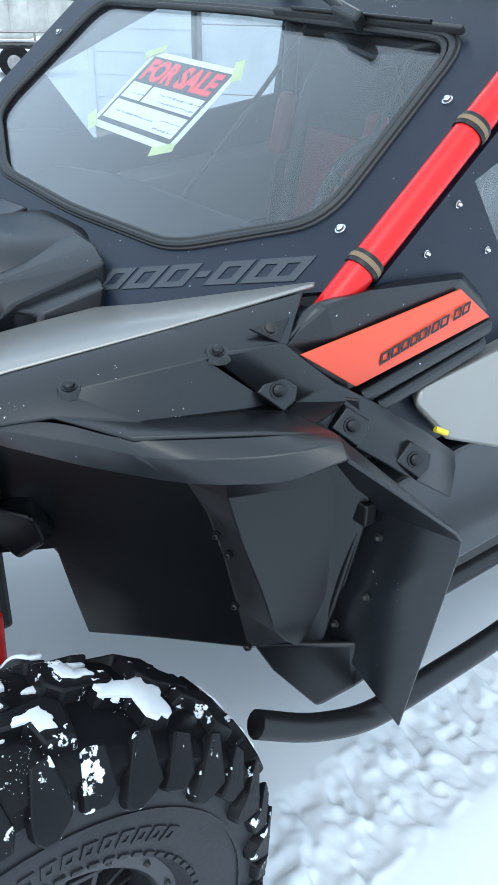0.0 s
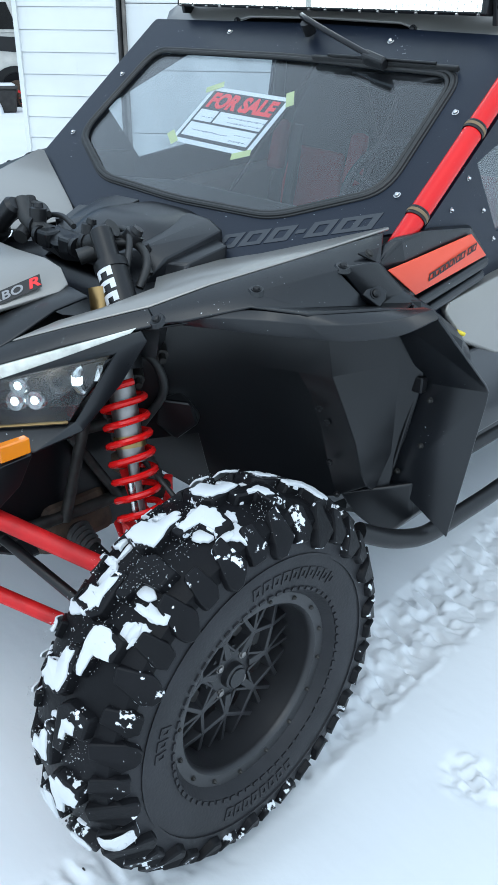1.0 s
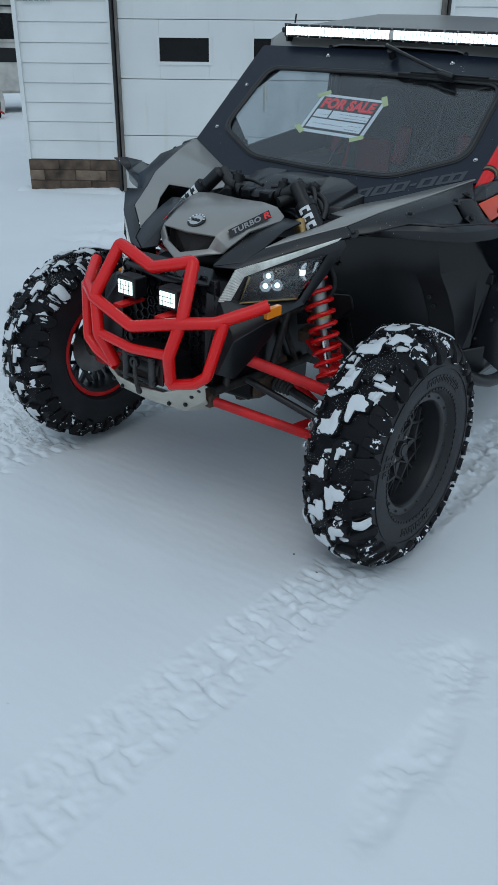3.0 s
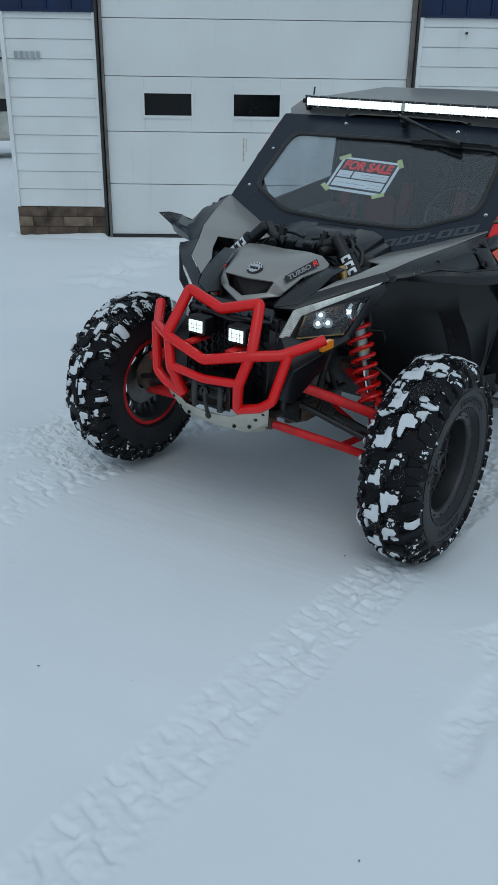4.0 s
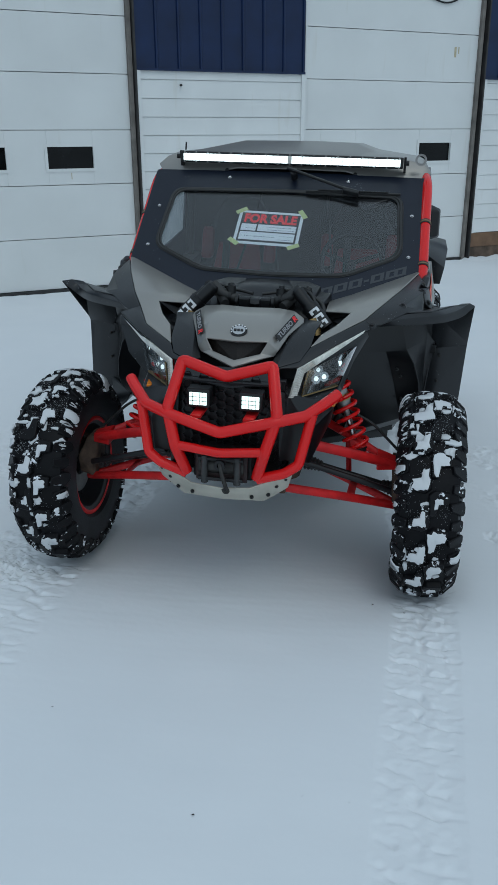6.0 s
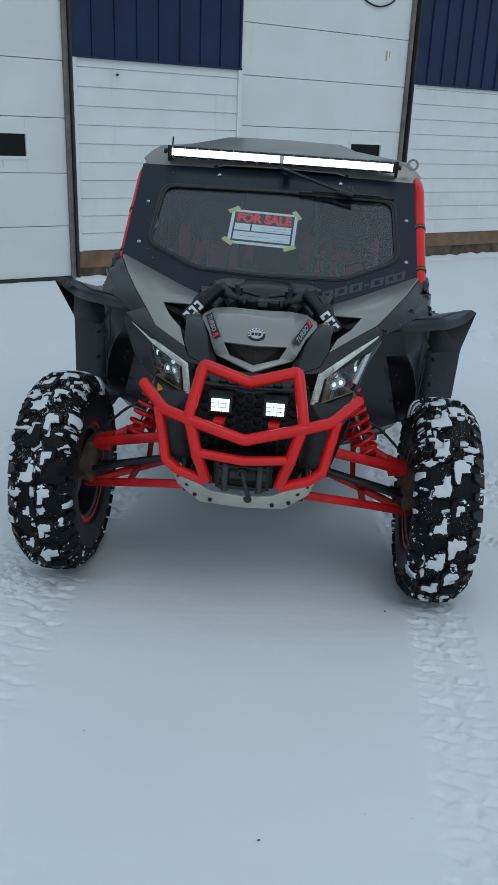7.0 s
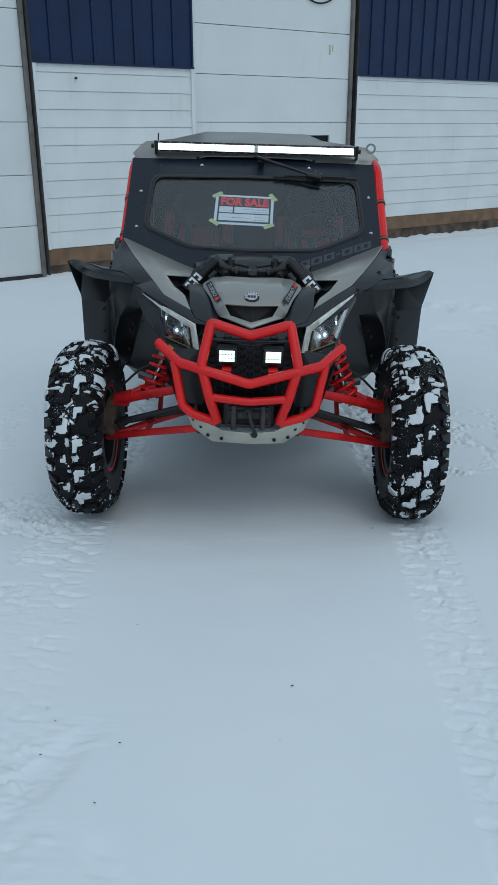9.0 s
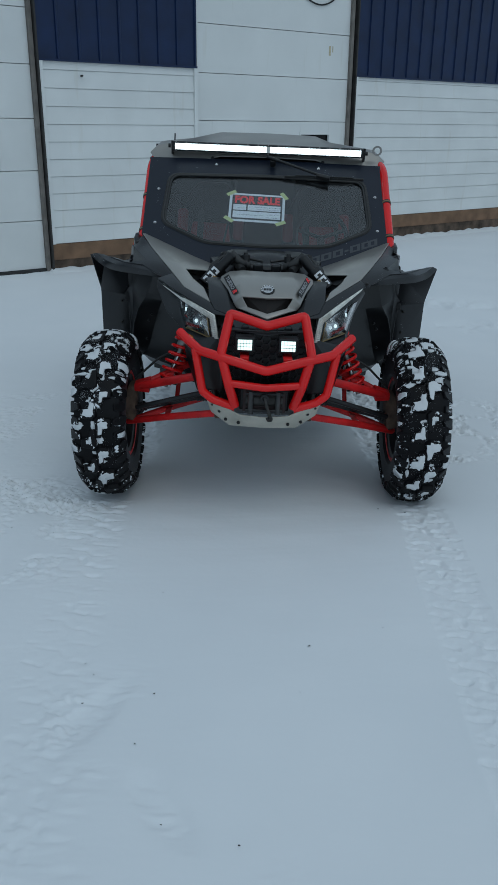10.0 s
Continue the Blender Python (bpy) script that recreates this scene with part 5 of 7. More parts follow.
    shell("liner_roof", [(0.25, -0.02, 1.03), (0.46, 0.06, 1.095), (0.58, 0.17, 1.125), (0.72, 0.27, 1.125), (0.82, 0.42, 1.118), (0.75, 0.60, 1.10), (0.50, 0.40, 1.115), (0.26, 0.12, 1.06)],
          [(0, 1, 7), (1, 2, 6, 7), (2, 3, 6), (3, 4, 5, 6)], PLASTIC_M, vehicle, "black inner fender", s=s, thick=0.005, bevel=0)
    part("side_tank", hull_bm([(x * s, y + d, z) for d in (0.02, 0.22) for x, y, z in ((0.643, 0.499, 0.603), (0.725, 0.566, 0.592), (0.780, 0.618, 0.638), (0.739, 0.577, 0.474), (0.785, 0.623, 0.536), (0.673, 0.524, 0.545))]), PLASTIC_M, vehicle, "black lower liner box", bevel=0.008, smooth=True)
    for q in ((0.600, 0.488, 0.833), (0.617, 0.500, 0.798), (0.625, 0.508, 0.690), (0.643, 0.523, 0.600)):
        bolt("liner_clip", (q[0] * s, q[1] - 0.010, q[2]), (0.6 * s, -0.8, 0.1), 0.0060, BLACK, liner)
    # headlight
    outer_rim = [(0.425, -0.083, 1.072), (0.535, 0.033, 1.108), (0.535, 0.035, 1.07), (0.48, -0.03, 0.97)] if wide else [(0.37, -0.065, 1.062), (0.478, 0.052, 1.102), (0.485, 0.06, 1.08), (0.43, 0.03, 0.98)]
    hv = [(0.247, -0.222, 1.012)] + outer_rim + [ (0.395, -0.05, 0.885), (0.38, -0.16, 0.868), (0.30, -0.245, 0.878), (0.225, -0.292, 0.905), (0.215, -0.285, 0.93)]
    shell("headlight_surround", hv + [(0.281, -0.178, 0.992), (0.258, -0.212, 0.900), (0.382, -0.06, 0.905), (0.438, 0.012, 1.052)],
                [(0, 1, 10), (1, 2, 13, 10), (2, 3, 13), (3, 4, 13), (4, 5, 12, 13), (5, 6, 12), (6, 7, 11, 12), (7, 8, 9, 11), (9, 0, 10, 11)], PLASTIC, vehicle, "dark plastic headlight surround", s=s, thick=0.006, bevel=0.003)
    hl = part("headlight", hull_bm([(x * s, y, z) for x, y, z in ((0.285, -0.135, 0.985), (0.272, -0.155, 0.925), (0.37, -0.035, 0.93), (0.43, 0.03, 1.04), (0.29, -0.05, 0.985), (0.28, -0.06, 0.92), (0.40, 0.05, 1.03))]), LAMP_BOWL, vehicle, "lit headlight behind a clear lens", bevel=0.004)
    shell("headlight_lens", [(0.276, -0.205, 0.998), (0.256, -0.235, 0.902), (0.384, -0.078, 0.908), (0.444, -0.006, 1.054), (0.36, -0.108, 1.028)], [(0, 1, 2, 4), (4, 2, 3)], LENS, hl, "clear lens", s=s, thick=0.003, bevel=0)
    d = Vector((0.45 * s, -0.85, 0.15)).normalized()
    for q, r, lit in (((0.302, -0.126, 0.986), 0.0185, True), ((0.296, -0.134, 0.952), 0.0195, True), ((0.323, -0.104, 0.953), 0.019, True), ((0.355, -0.066, 0.992), 0.0215, False)):
        c = Vector((q[0] * s, q[1], q[2]))
        part("projector", sweep([c, c + d * 0.012, c + d * 0.017, c + d * 0.015], [r * 1.15, r * 1.15, r * 1.02, r * 0.86], seg=22), CHROME if lit else IRON, hl, smooth=True)
        part("projector_glass", sweep([c + d * 0.008, c + d * 0.014, c + d * 0.017, c + d * 0.018], [r * 0.9, r * 0.8, r * 0.5, r * 0.1], seg=18), BOWL_GLASS if lit else PANE_DARK, hl, "round projector", smooth=True)
        if lit:
            part("projector_led", sweep([c + d * 0.0165, c + d * 0.0192], [r * 0.52, r * 0.40], seg=14), LED_SOFT, hl, "lit centre of the projector", smooth=True)
            for a in (0.5, 2.6, 4.7):
                e = Vector((-d.y, d.x, 0)).normalized() * math.cos(a) + Vector((0, 0, 1)) * math.sin(a)
                part("projector_web", sweep([c + d * 0.0185, c + d * 0.0165 + e * r * 0.85], [0.0010, 0.0007], seg=5), IRON, hl)
    arc = []
    for k in range(9):
        a = math.radians(-75 + 150 * k / 8)
        arc.append(Vector(((0.392 - 0.014 * math.cos(a)) * s, -0.03 - 0.014 * math.cos(a), 0.994 + 0.030 * math.sin(a))))
    part("reflector", sweep(arc, [0.006 + 0.006 * math.sin(math.pi * k / 8) for k in range(9)], seg=8), BOWL_GLASS, hl, "bright curved reflector", smooth=True)
    part("reflector_led", sweep([arc[3], arc[4], arc[5]], [0.0115, 0.0128, 0.0115], seg=8), LED_SOFT, hl, "lit lamp", smooth=True)
    part("side_led", hull_bm([((0.405 + dx) * s, -0.012 + dy, 1.01 + dz) for dx, dy, dz in ((-0.004, -0.005, -0.02), (0.006, 0.005, -0.02), (0.006, 0.0, 0.016), (0.012, 0.009, 0.016), (0.0, 0.012, 0))]), BOWL_GLASS, hl, "bright side reflector")
    rim = [(0.278, -0.200, 0.992), (0.258, -0.230, 0.905), (0.382, -0.077, 0.910)]
    part("lens_rim", sweep([(x * s, y, z) for x, y, z in rim], 0.004, seg=6), GOLD, hl, "yellowed lens edge")
    # running light: ribbed bent strip
    o = ([(0.508, 0.020, 1.100), (0.395, -0.100, 1.062)] if wide else [(0.470, 0.047, 1.108), (0.36, -0.086, 1.062)]) + [(0.246, -0.236, 1.016), (0.222, -0.298, 0.918)]
    i_ = ([(0.500, 0.010, 1.088), (0.397, -0.100, 1.042)] if wide else [(0.463, 0.038, 1.097), (0.362, -0.086, 1.043)]) + [(0.262, -0.210, 0.992), (0.241, -0.262, 0.911)]
    run = shell("running_light", o + i_, [(k, k + 1, k + 5, k + 4) for k in range(3)], DRL, vehicle, "clear ribbed running light strip", s=s, thick=0.012, bevel=0.002)
    bm = bmesh.new()
    for k in range(22):
        seg, loc = (1, 0.62 + 0.038 * k) if k < 10 else (2, (k - 9.5) / 12.5)
        a, b = Vector(o[seg]).lerp(Vector(o[seg + 1]), loc), Vector(i_[seg]).lerp(Vector(i_[seg + 1]), loc)
        a, b = Vector((a.x * s, a.y, a.z)), Vector((b.x * s, b.y, b.z))
        off = Vector((0.004 * s, -0.006, 0.002))
        sweep([a + off * 0.7, b + off * 0.7], 0.0030, bm, seg=6)
    part("light_rib", bm, DRL, run)
    back = 0.055 if wide else 0.0
    part("marker_lamp", hull_bm([((x - 0.5 * back) * s, y + back, z - 0.4 * back) for x, y, z in ((0.386, -0.240, 0.910), (0.396, -0.176, 0.914), (0.396, -0.176, 0.880), (0.386, -0.240, 0.874), (0.365, -0.235, 0.910), (0.375, -0.176, 0.914), (0.375, -0.176, 0.880), (0.365, -0.235, 0.874))]), AMBER, vehicle, "amber side marker lamp", bevel=0.003)
    # lower fascia
    shell("lower_fascia", [(0.215, -0.285, 0.93), (0.38, -0.165, 0.868), (0.372, -0.232, 0.862), (0.30, -0.31, 0.80), (0.27, -0.36, 0.69), (0.19, -0.335, 0.68), (0.19, -0.32, 0.95), (0.366, -0.195, 0.80), (0.302, -0.312, 0.668)],
          [(0, 1, 2, 3), (0, 3, 4, 5), (0, 5, 6), (1, 7, 2), (2, 7, 8, 3), (3, 8, 4)], PLASTIC_M, vehicle, "black lower fascia", s=s, thick=0.008, bevel=0.004)
    # nameplate below the pillar
    plate = part("side_plate", hull_bm([(x * s, y, z) for x, y, z in ((0.700, 0.512, 1.186), (0.716, 0.70, 1.210), (0.722, 0.87, 1.222), (0.716, 0.965, 1.148), (0.722, 0.632, 1.098), (0.655, 0.55, 1.205), (0.718, 0.585, 1.236), (0.720, 0.66, 1.245), (0.70, 0.575, 1.240), (0.718, 0.76, 1.235), (0.64, 0.97, 1.225), (0.65, 0.99, 1.14), (0.66, 0.63, 1.10))]), PLASTIC, vehicle, "black plate with an orange decal", bevel=0.006)
    for (y0, z0), (y1, z1), xr in (((0.655, 1.080), (0.955, 1.126), 0.728), ((0.70, 1.048), (0.955, 1.092), 0.722)):
        part("side_rib", hull_bm([((xr + dx) * s, y, z + dz) for (y, z) in ((y0, z0), (y1, z1)) for dx, dz in ((-0.06, -0.013), (-0.06, 0.013), (0.006, -0.006), (0.006, 0.008), (0.0, 0.014), (0.0, -0.014))]), PLASTIC, plate, bevel=0.004)
    shell("side_decal", [(0.721, 0.536, 1.181), (0.728, 0.70, 1.197), (0.728, 0.86, 1.210), (0.726, 0.95, 1.144), (0.733, 0.636, 1.109)], [(0, 1, 4), (1, 2, 3, 4)], ORANGE, plate, "orange-red decal with dark print", s=s, thick=0.004, bevel=0.001)
    a, b = Vector((0.7345 * s, 0.655, 1.130)), Vector((0.7320 * s, 0.905, 1.178))
    a2, b2 = (a, b) if s > 0 else (b, a)
    m = plane_pose(a2, b2, a2 + Vector((-0.005 * s, -0.02, 0.1))) @ pose(0.03 if s > 0 else 0.02, 0.003, 0.0002) @ Matrix.Scale(0.80, 4)
    L = (b - a).length
    x = 0.0
    for w in (0.027, 0.024, 0.023, 0.020, 0.023, 0.008, 0.022, 0.024, 0.0, 0.024, 0.022):
        k = w * 0.22
        if w > 0.01:
            bars("decal_print", [(x, -0.010, x + k, 0.011), (x + w - k, -0.010, x + w, 0.011), (x + k, 0.0065, x + w - k, 0.011), (x + k, -0.010, x + w - k, -0.0055)], m, BLACK_INK, plate, "dark slanted mark", slant=0.35)
        elif w:
            bars("decal_print", [(x, -0.010, x + w * 0.7, 0.011)], m, BLACK_INK, plate, "dark slanted mark", slant=0.35)
        x += w + 0.003 if w else 0.012
    cap = shell("corner_inset", [(0.681, 0.477, 1.220), (0.689, 0.542, 1.224), (0.708, 0.508, 1.200)], [(0, 1, 2)], BLACK, vehicle, "black corner inset with a bolt", s=s, thick=0.006, bevel=0.002)
    bolt("bolt", (0.692 * s, 0.504, 1.2165), (0.656 * s, -0.108, 0.747), 0.0085, IRON, cap)
    # side pod and door below the plate
    part("side_pod", hull_bm([(x * s, y, z) for x, y, z in ((0.722, 0.800, 1.052), (0.728, 0.786, 1.028), (0.735, 0.875, 0.938), (0.745, 1.05, 0.862), (0.725, 0.96, 1.072), (0.735, 1.10, 1.090), (0.76, 1.10, 1.05), (0.745, 1.9, 1.12), (0.77, 1.9, 0.88), (0.62, 0.86, 1.05), (0.60, 1.9, 1.12), (0.62, 0.95, 0.90), (0.60, 1.9, 0.88))]), GRAY, vehicle, "light gray upper door skin", bevel=0.007, smooth=True)
    part("lower_door", hull_bm([(x * s, y, z) for x, y, z in ((0.70, 0.80, 0.86), (0.715, 0.95, 0.89), (0.72, 1.9, 0.88), (0.70, 1.9, 0.58), (0.68, 0.75, 0.56), (0.62, 0.8, 0.86), (0.62, 1.9, 0.88), (0.62, 1.9, 0.58), (0.62, 0.75, 0.56))]), DOOR_DARK, vehicle, "dark gray lower door", bevel=0.01)
    bm = bmesh.new()
    for ring_ in ([(0.645, 1.20), (1.17, 1.622), (1.84, 1.655), (1.84, 0.92), (0.78, 0.92), (0.66, 1.12)], [(0.895, 1.365), (1.035, 1.185), (1.72, 1.262), (1.75, 1.562), (1.42, 1.578)]):
        vs = [bm.verts.new((0.694 * s, y, z)) for y, z in ring_]
        for i in range(len(vs)):
            bm.edges.new((vs[i], vs[(i + 1) % len(vs)]))
    bmesh.ops.triangle_fill(bm, edges=bm.edges[:], use_beauty=True, use_dissolve=False)
    door = part("door", bm, FRAME, vehicle, "black half-height cab door with a clear window", thick=0.012)
    bm = bmesh.new()
    bm.faces.new([bm.verts.new((0.690 * s, y, z)) for y, z in ((0.895, 1.365), (1.035, 1.185), (1.72, 1.262), (1.75, 1.562), (1.42, 1.578))])
    part("door_window", bm, SIDE_GLASS, door, "clear plastic side window", thick=0.003).visible_shadow = False
    for q in ((0.86, 1.335), (0.95, 1.25), (1.02, 1.17), (0.80, 1.27), (1.3, 1.20), (1.6, 1.23)):
        bolt("panel_screw", (0.7005 * s, q[0], q[1]), (s, 0, 0), 0.0045, CHROME, door)
    tube("rock_slider", [(0.785 * s, 0.418, 0.598), (0.81 * s, 0.51, 0.545), (0.83 * s, 0.63, 0.503), (0.84 * s, 0.95, 0.50), (0.84 * s, 1.95, 0.52)], 0.024, BLACK, vehicle, "black rock slider tube", bend=0.06)
    tube("slider_rail", [(0.74 * s, 0.72, 0.60), (0.75 * s, 1.2, 0.60), (0.75 * s, 1.95, 0.60)], 0.018, BLACK, vehicle, "black rail", bend=0.05)
    rod("yellow_tag", (0.742 * s, 0.828, 0.978), (0.752 * s, 0.847, 0.968), 0.0055, YELLOW, vehicle, "small yellow cap")
    # rear fender flare
    shell("rear_flare", [(0.72, 2.15, 1.12), (0.83, 2.1, 1.05), (0.85, 2.35, 1.13), (0.85, 2.85, 1.13), (0.70, 2.9, 1.16), (0.70, 2.3, 1.17), (0.81, 2.10, 0.95), (0.74, 2.10, 0.95)], [(0, 1, 2, 5), (5, 2, 3, 4), (0, 7, 6, 1)], PLASTIC, vehicle, "black rear fender flare", s=s, thick=0.008)

# ---- bumper, lights, winch
bumper = part("bumper", sweep(rounded([(-0.134, -0.437, 0.645), (-0.166, -0.481, 0.76), (-0.203, -0.452, 0.893), (-0.168, -0.358, 1.054), (0, -0.374, 1.006), (0.168, -0.358, 1.054), (0.203, -0.452, 0.893), (0.166, -0.481, 0.76), (0.134, -0.437, 0.645)], 0.012, 3), 0.0215, seg=16), RED, vehicle, "red tube front bumper", smooth=True)
tube("cross_tube", [(-0.402, -0.262, 0.937), (-0.375, -0.30, 0.922), (-0.30, -0.40, 0.888), (-0.20, -0.462, 0.878), (0, -0.482, 0.826), (0.20, -0.462, 0.878), (0.30, -0.40, 0.888), (0.375, -0.30, 0.922), (0.402, -0.262, 0.937)], 0.0212, RED, bumper, bend=0.014, seg=16)
tube("lower_tube", [(-0.166, -0.478, 0.764), (0, -0.488, 0.750), (0.166, -0.478, 0.764)], 0.0175, RED, bumper, bend=0.02)
for s in (1, -1):
    tube("corner_tube", [(0.323 * s, -0.385, 0.893), (0.285 * s, -0.425, 0.705), (0.235 * s, -0.43, 0.668), (0.134 * s, -0.437, 0.638)], 0.0195, RED, bumper, bend=0.014)
    lamp = part("spot_lamp", hull_bm([(0.098 * s + dx, -0.376 + dy, 0.925 + dz) for dx in (-0.044, 0.044) for dy in (-0.032, 0.03) for dz in (-0.036, 0.036)]), BLACK, bumper, "lit square LED spot lamp", bevel=0.006)
    part("lamp_lens", box_bm((0.098 * s - 0.032, -0.4125, 0.902), (0.098 * s + 0.032, -0.4060, 0.948)), SPOT_ON, lamp, "glaring white LEDs")
    bm = bmesh.new()
    for k in range(1, 5):
        box_bm((0.098 * s - 0.032 + k * 0.0128 - 0.0008, -0.4140, 0.902), (0.098 * s - 0.032 + k * 0.0128 + 0.0008, -0.4122, 0.948), bm)
    for k in range(1, 3):
        box_bm((0.098 * s - 0.032, -0.4139, 0.902 + k * 0.0153 - 0.0008), (0.098 * s + 0.032, -0.4123, 0.902 + k * 0.0153 + 0.0008), bm)
    part("lamp_grid", bm, BLACK, lamp)
    part("lamp_bracket", hull_bm([(0.098 * s + dx, -0.40 + dy, 0.872 + dz) for dx in (-0.02, 0.02) for dy in (-0.05, 0.06) for dz in (-0.008, 0.002)]), RED_DIRTY, bumper)
# honeycomb grille
bm = bmesh.new()
h = 0.022
for r in range(13):
    for c in range(13):
        cx = (c - 6) * h * 1.5
        cz = 0.66 + r * h * math.sqrt(3) * 0.88 + (h * 0.76 if c % 2 else 0)
        if abs(cx) > 0.205 or cz > 0.995:
            continue
        ring = [(cx + h * 0.97 * math.cos(k * math.pi / 3), cz + h * 0.97 * math.sin(k * math.pi / 3)) for k in range(6)]
        ins = [(cx + h * 0.80 * math.cos(k * math.pi / 3), cz + h * 0.80 * math.sin(k * math.pi / 3)) for k in range(6)]
        y = -0.325 + 0.02 * abs(cx) / 0.2
        a = [bm.verts.new((x, y, z)) for x, z in ring]
        b = [bm.verts.new((x, y, z)) for x, z in ins]
        d = [bm.verts.new((x, y + 0.012, z)) for x, z in ins]
        for k in range(6):
            j = (k + 1) % 6
            bm.faces.new((a[k], a[j], b[j], b[k]))
            bm.faces.new((b[k], b[j], d[j], d[k]))
tagged(part("grille", bm, PLASTIC_M, vehicle, "black honeycomb grille"), kind="stuff")
box("radiator", (-0.21, -0.30, 0.64), (0.21, -0.27, 0.985), BLACK, vehicle, "dark radiator behind the grille")
part("grille_brow", hull_bm([(x, y, z) for x, y, z in ((-0.17, -0.255, 1.012), (0.17, -0.255, 1.012), (0, -0.285, 0.985), (-0.20, -0.325, 0.97), (0.20, -0.325, 0.97), (0, -0.335, 0.95), (-0.19, -0.25, 0.96), (0.19, -0.25, 0.96))]), PLASTIC, vehicle, "dark plastic brow over the grille", bevel=0.006)
# skid plate
SK = [(0.268, -0.416, 0.678), (0.245, -0.380, 0.596), (0.155, -0.392, 0.534), (0.0, -0.402, 0.530), (0.112, -0.452, 0.606), (0.0, -0.462, 0.600), (0.18, -0.28, 0.508), (0, -0.26, 0.502)]
sv = [(x * s, y, z) for s in (1, -1) for x, y, z in SK]
sf = [(0, 4, 2, 1), (4, 5, 3, 2), (1, 2, 6), (2, 3, 7, 6), (8, 9, 10, 12), (12, 10, 11, 13), (9, 14, 10), (10, 14, 15, 11)]
skid = shell("skid_plate", sv, sf, ALU, vehicle, "pale painted skid plate with bolt holes", thick=0.007, bevel=0.002)
for s in (1, -1):
    for q in ((0.238, -0.402, 0.638), (0.205, -0.404, 0.606), (0.115, -0.420, 0.558), (0.175, -0.402, 0.566)):
        bolt("skid_bolt", (q[0] * s, q[1] - 0.006, q[2]), (0.2 * s, -1, -0.1), 0.006, BLACK, skid)
winch = part("winch", hull_bm([(dx, -0.36 + dy, 0.665 + dz) for dx in (-0.115, 0.115) for dy in (-0.05, 0.07) for dz in (-0.05, 0.055)]), BLACK, vehicle, "winch with rollers and a hook", bevel=0.008)
part("fairlead_plate", box_bm((-0.098, -0.438, 0.618), (0.098, -0.430, 0.728)), mat("dirty_red_brown", (0.022, 0.010, 0.010), 0.6, var=0.5, var_scale=20), winch, "dark red-brown fairlead plate", bevel=0.003)
rod("drum", (-0.085, -0.42, 0.672), (0.085, -0.42, 0.672), 0.030, IRON, winch, "rusty drum")
for x in (-0.062, 0.062):
    rod("roller", (x, -0.452, 0.615), (x, -0.452, 0.722), 0.0135, mat("worn_roller", (0.045, 0.045, 0.045), 0.45, metal=0.4, var=0.4, var_scale=40), winch, "worn gray roller")
for z in (0.632, 0.712):
    rod("fairlead_bar", (-0.085, -0.455, z), (0.085, -0.455, z), 0.008, BLACK, winch)
part("hook", sweep(rounded([(0.0, -0.47, 0.70), (0.012, -0.485, 0.66), (0.028, -0.49, 0.615), (0.036, -0.485, 0.598), (0.022, -0.48, 0.592), (0.016, -0.478, 0.605)], 0.012), 0.0080, seg=8), IRON, winch, "steel hook", smooth=True)
part("hook_eye", lathe([(-0.006, 0.010), (0.006, 0.010), (0.006, 0.02), (-0.006, 0.02)], seg=18, axis="y", at=(0, -0.473, 0.695), closed=True), BLACK, winch, smooth=True)

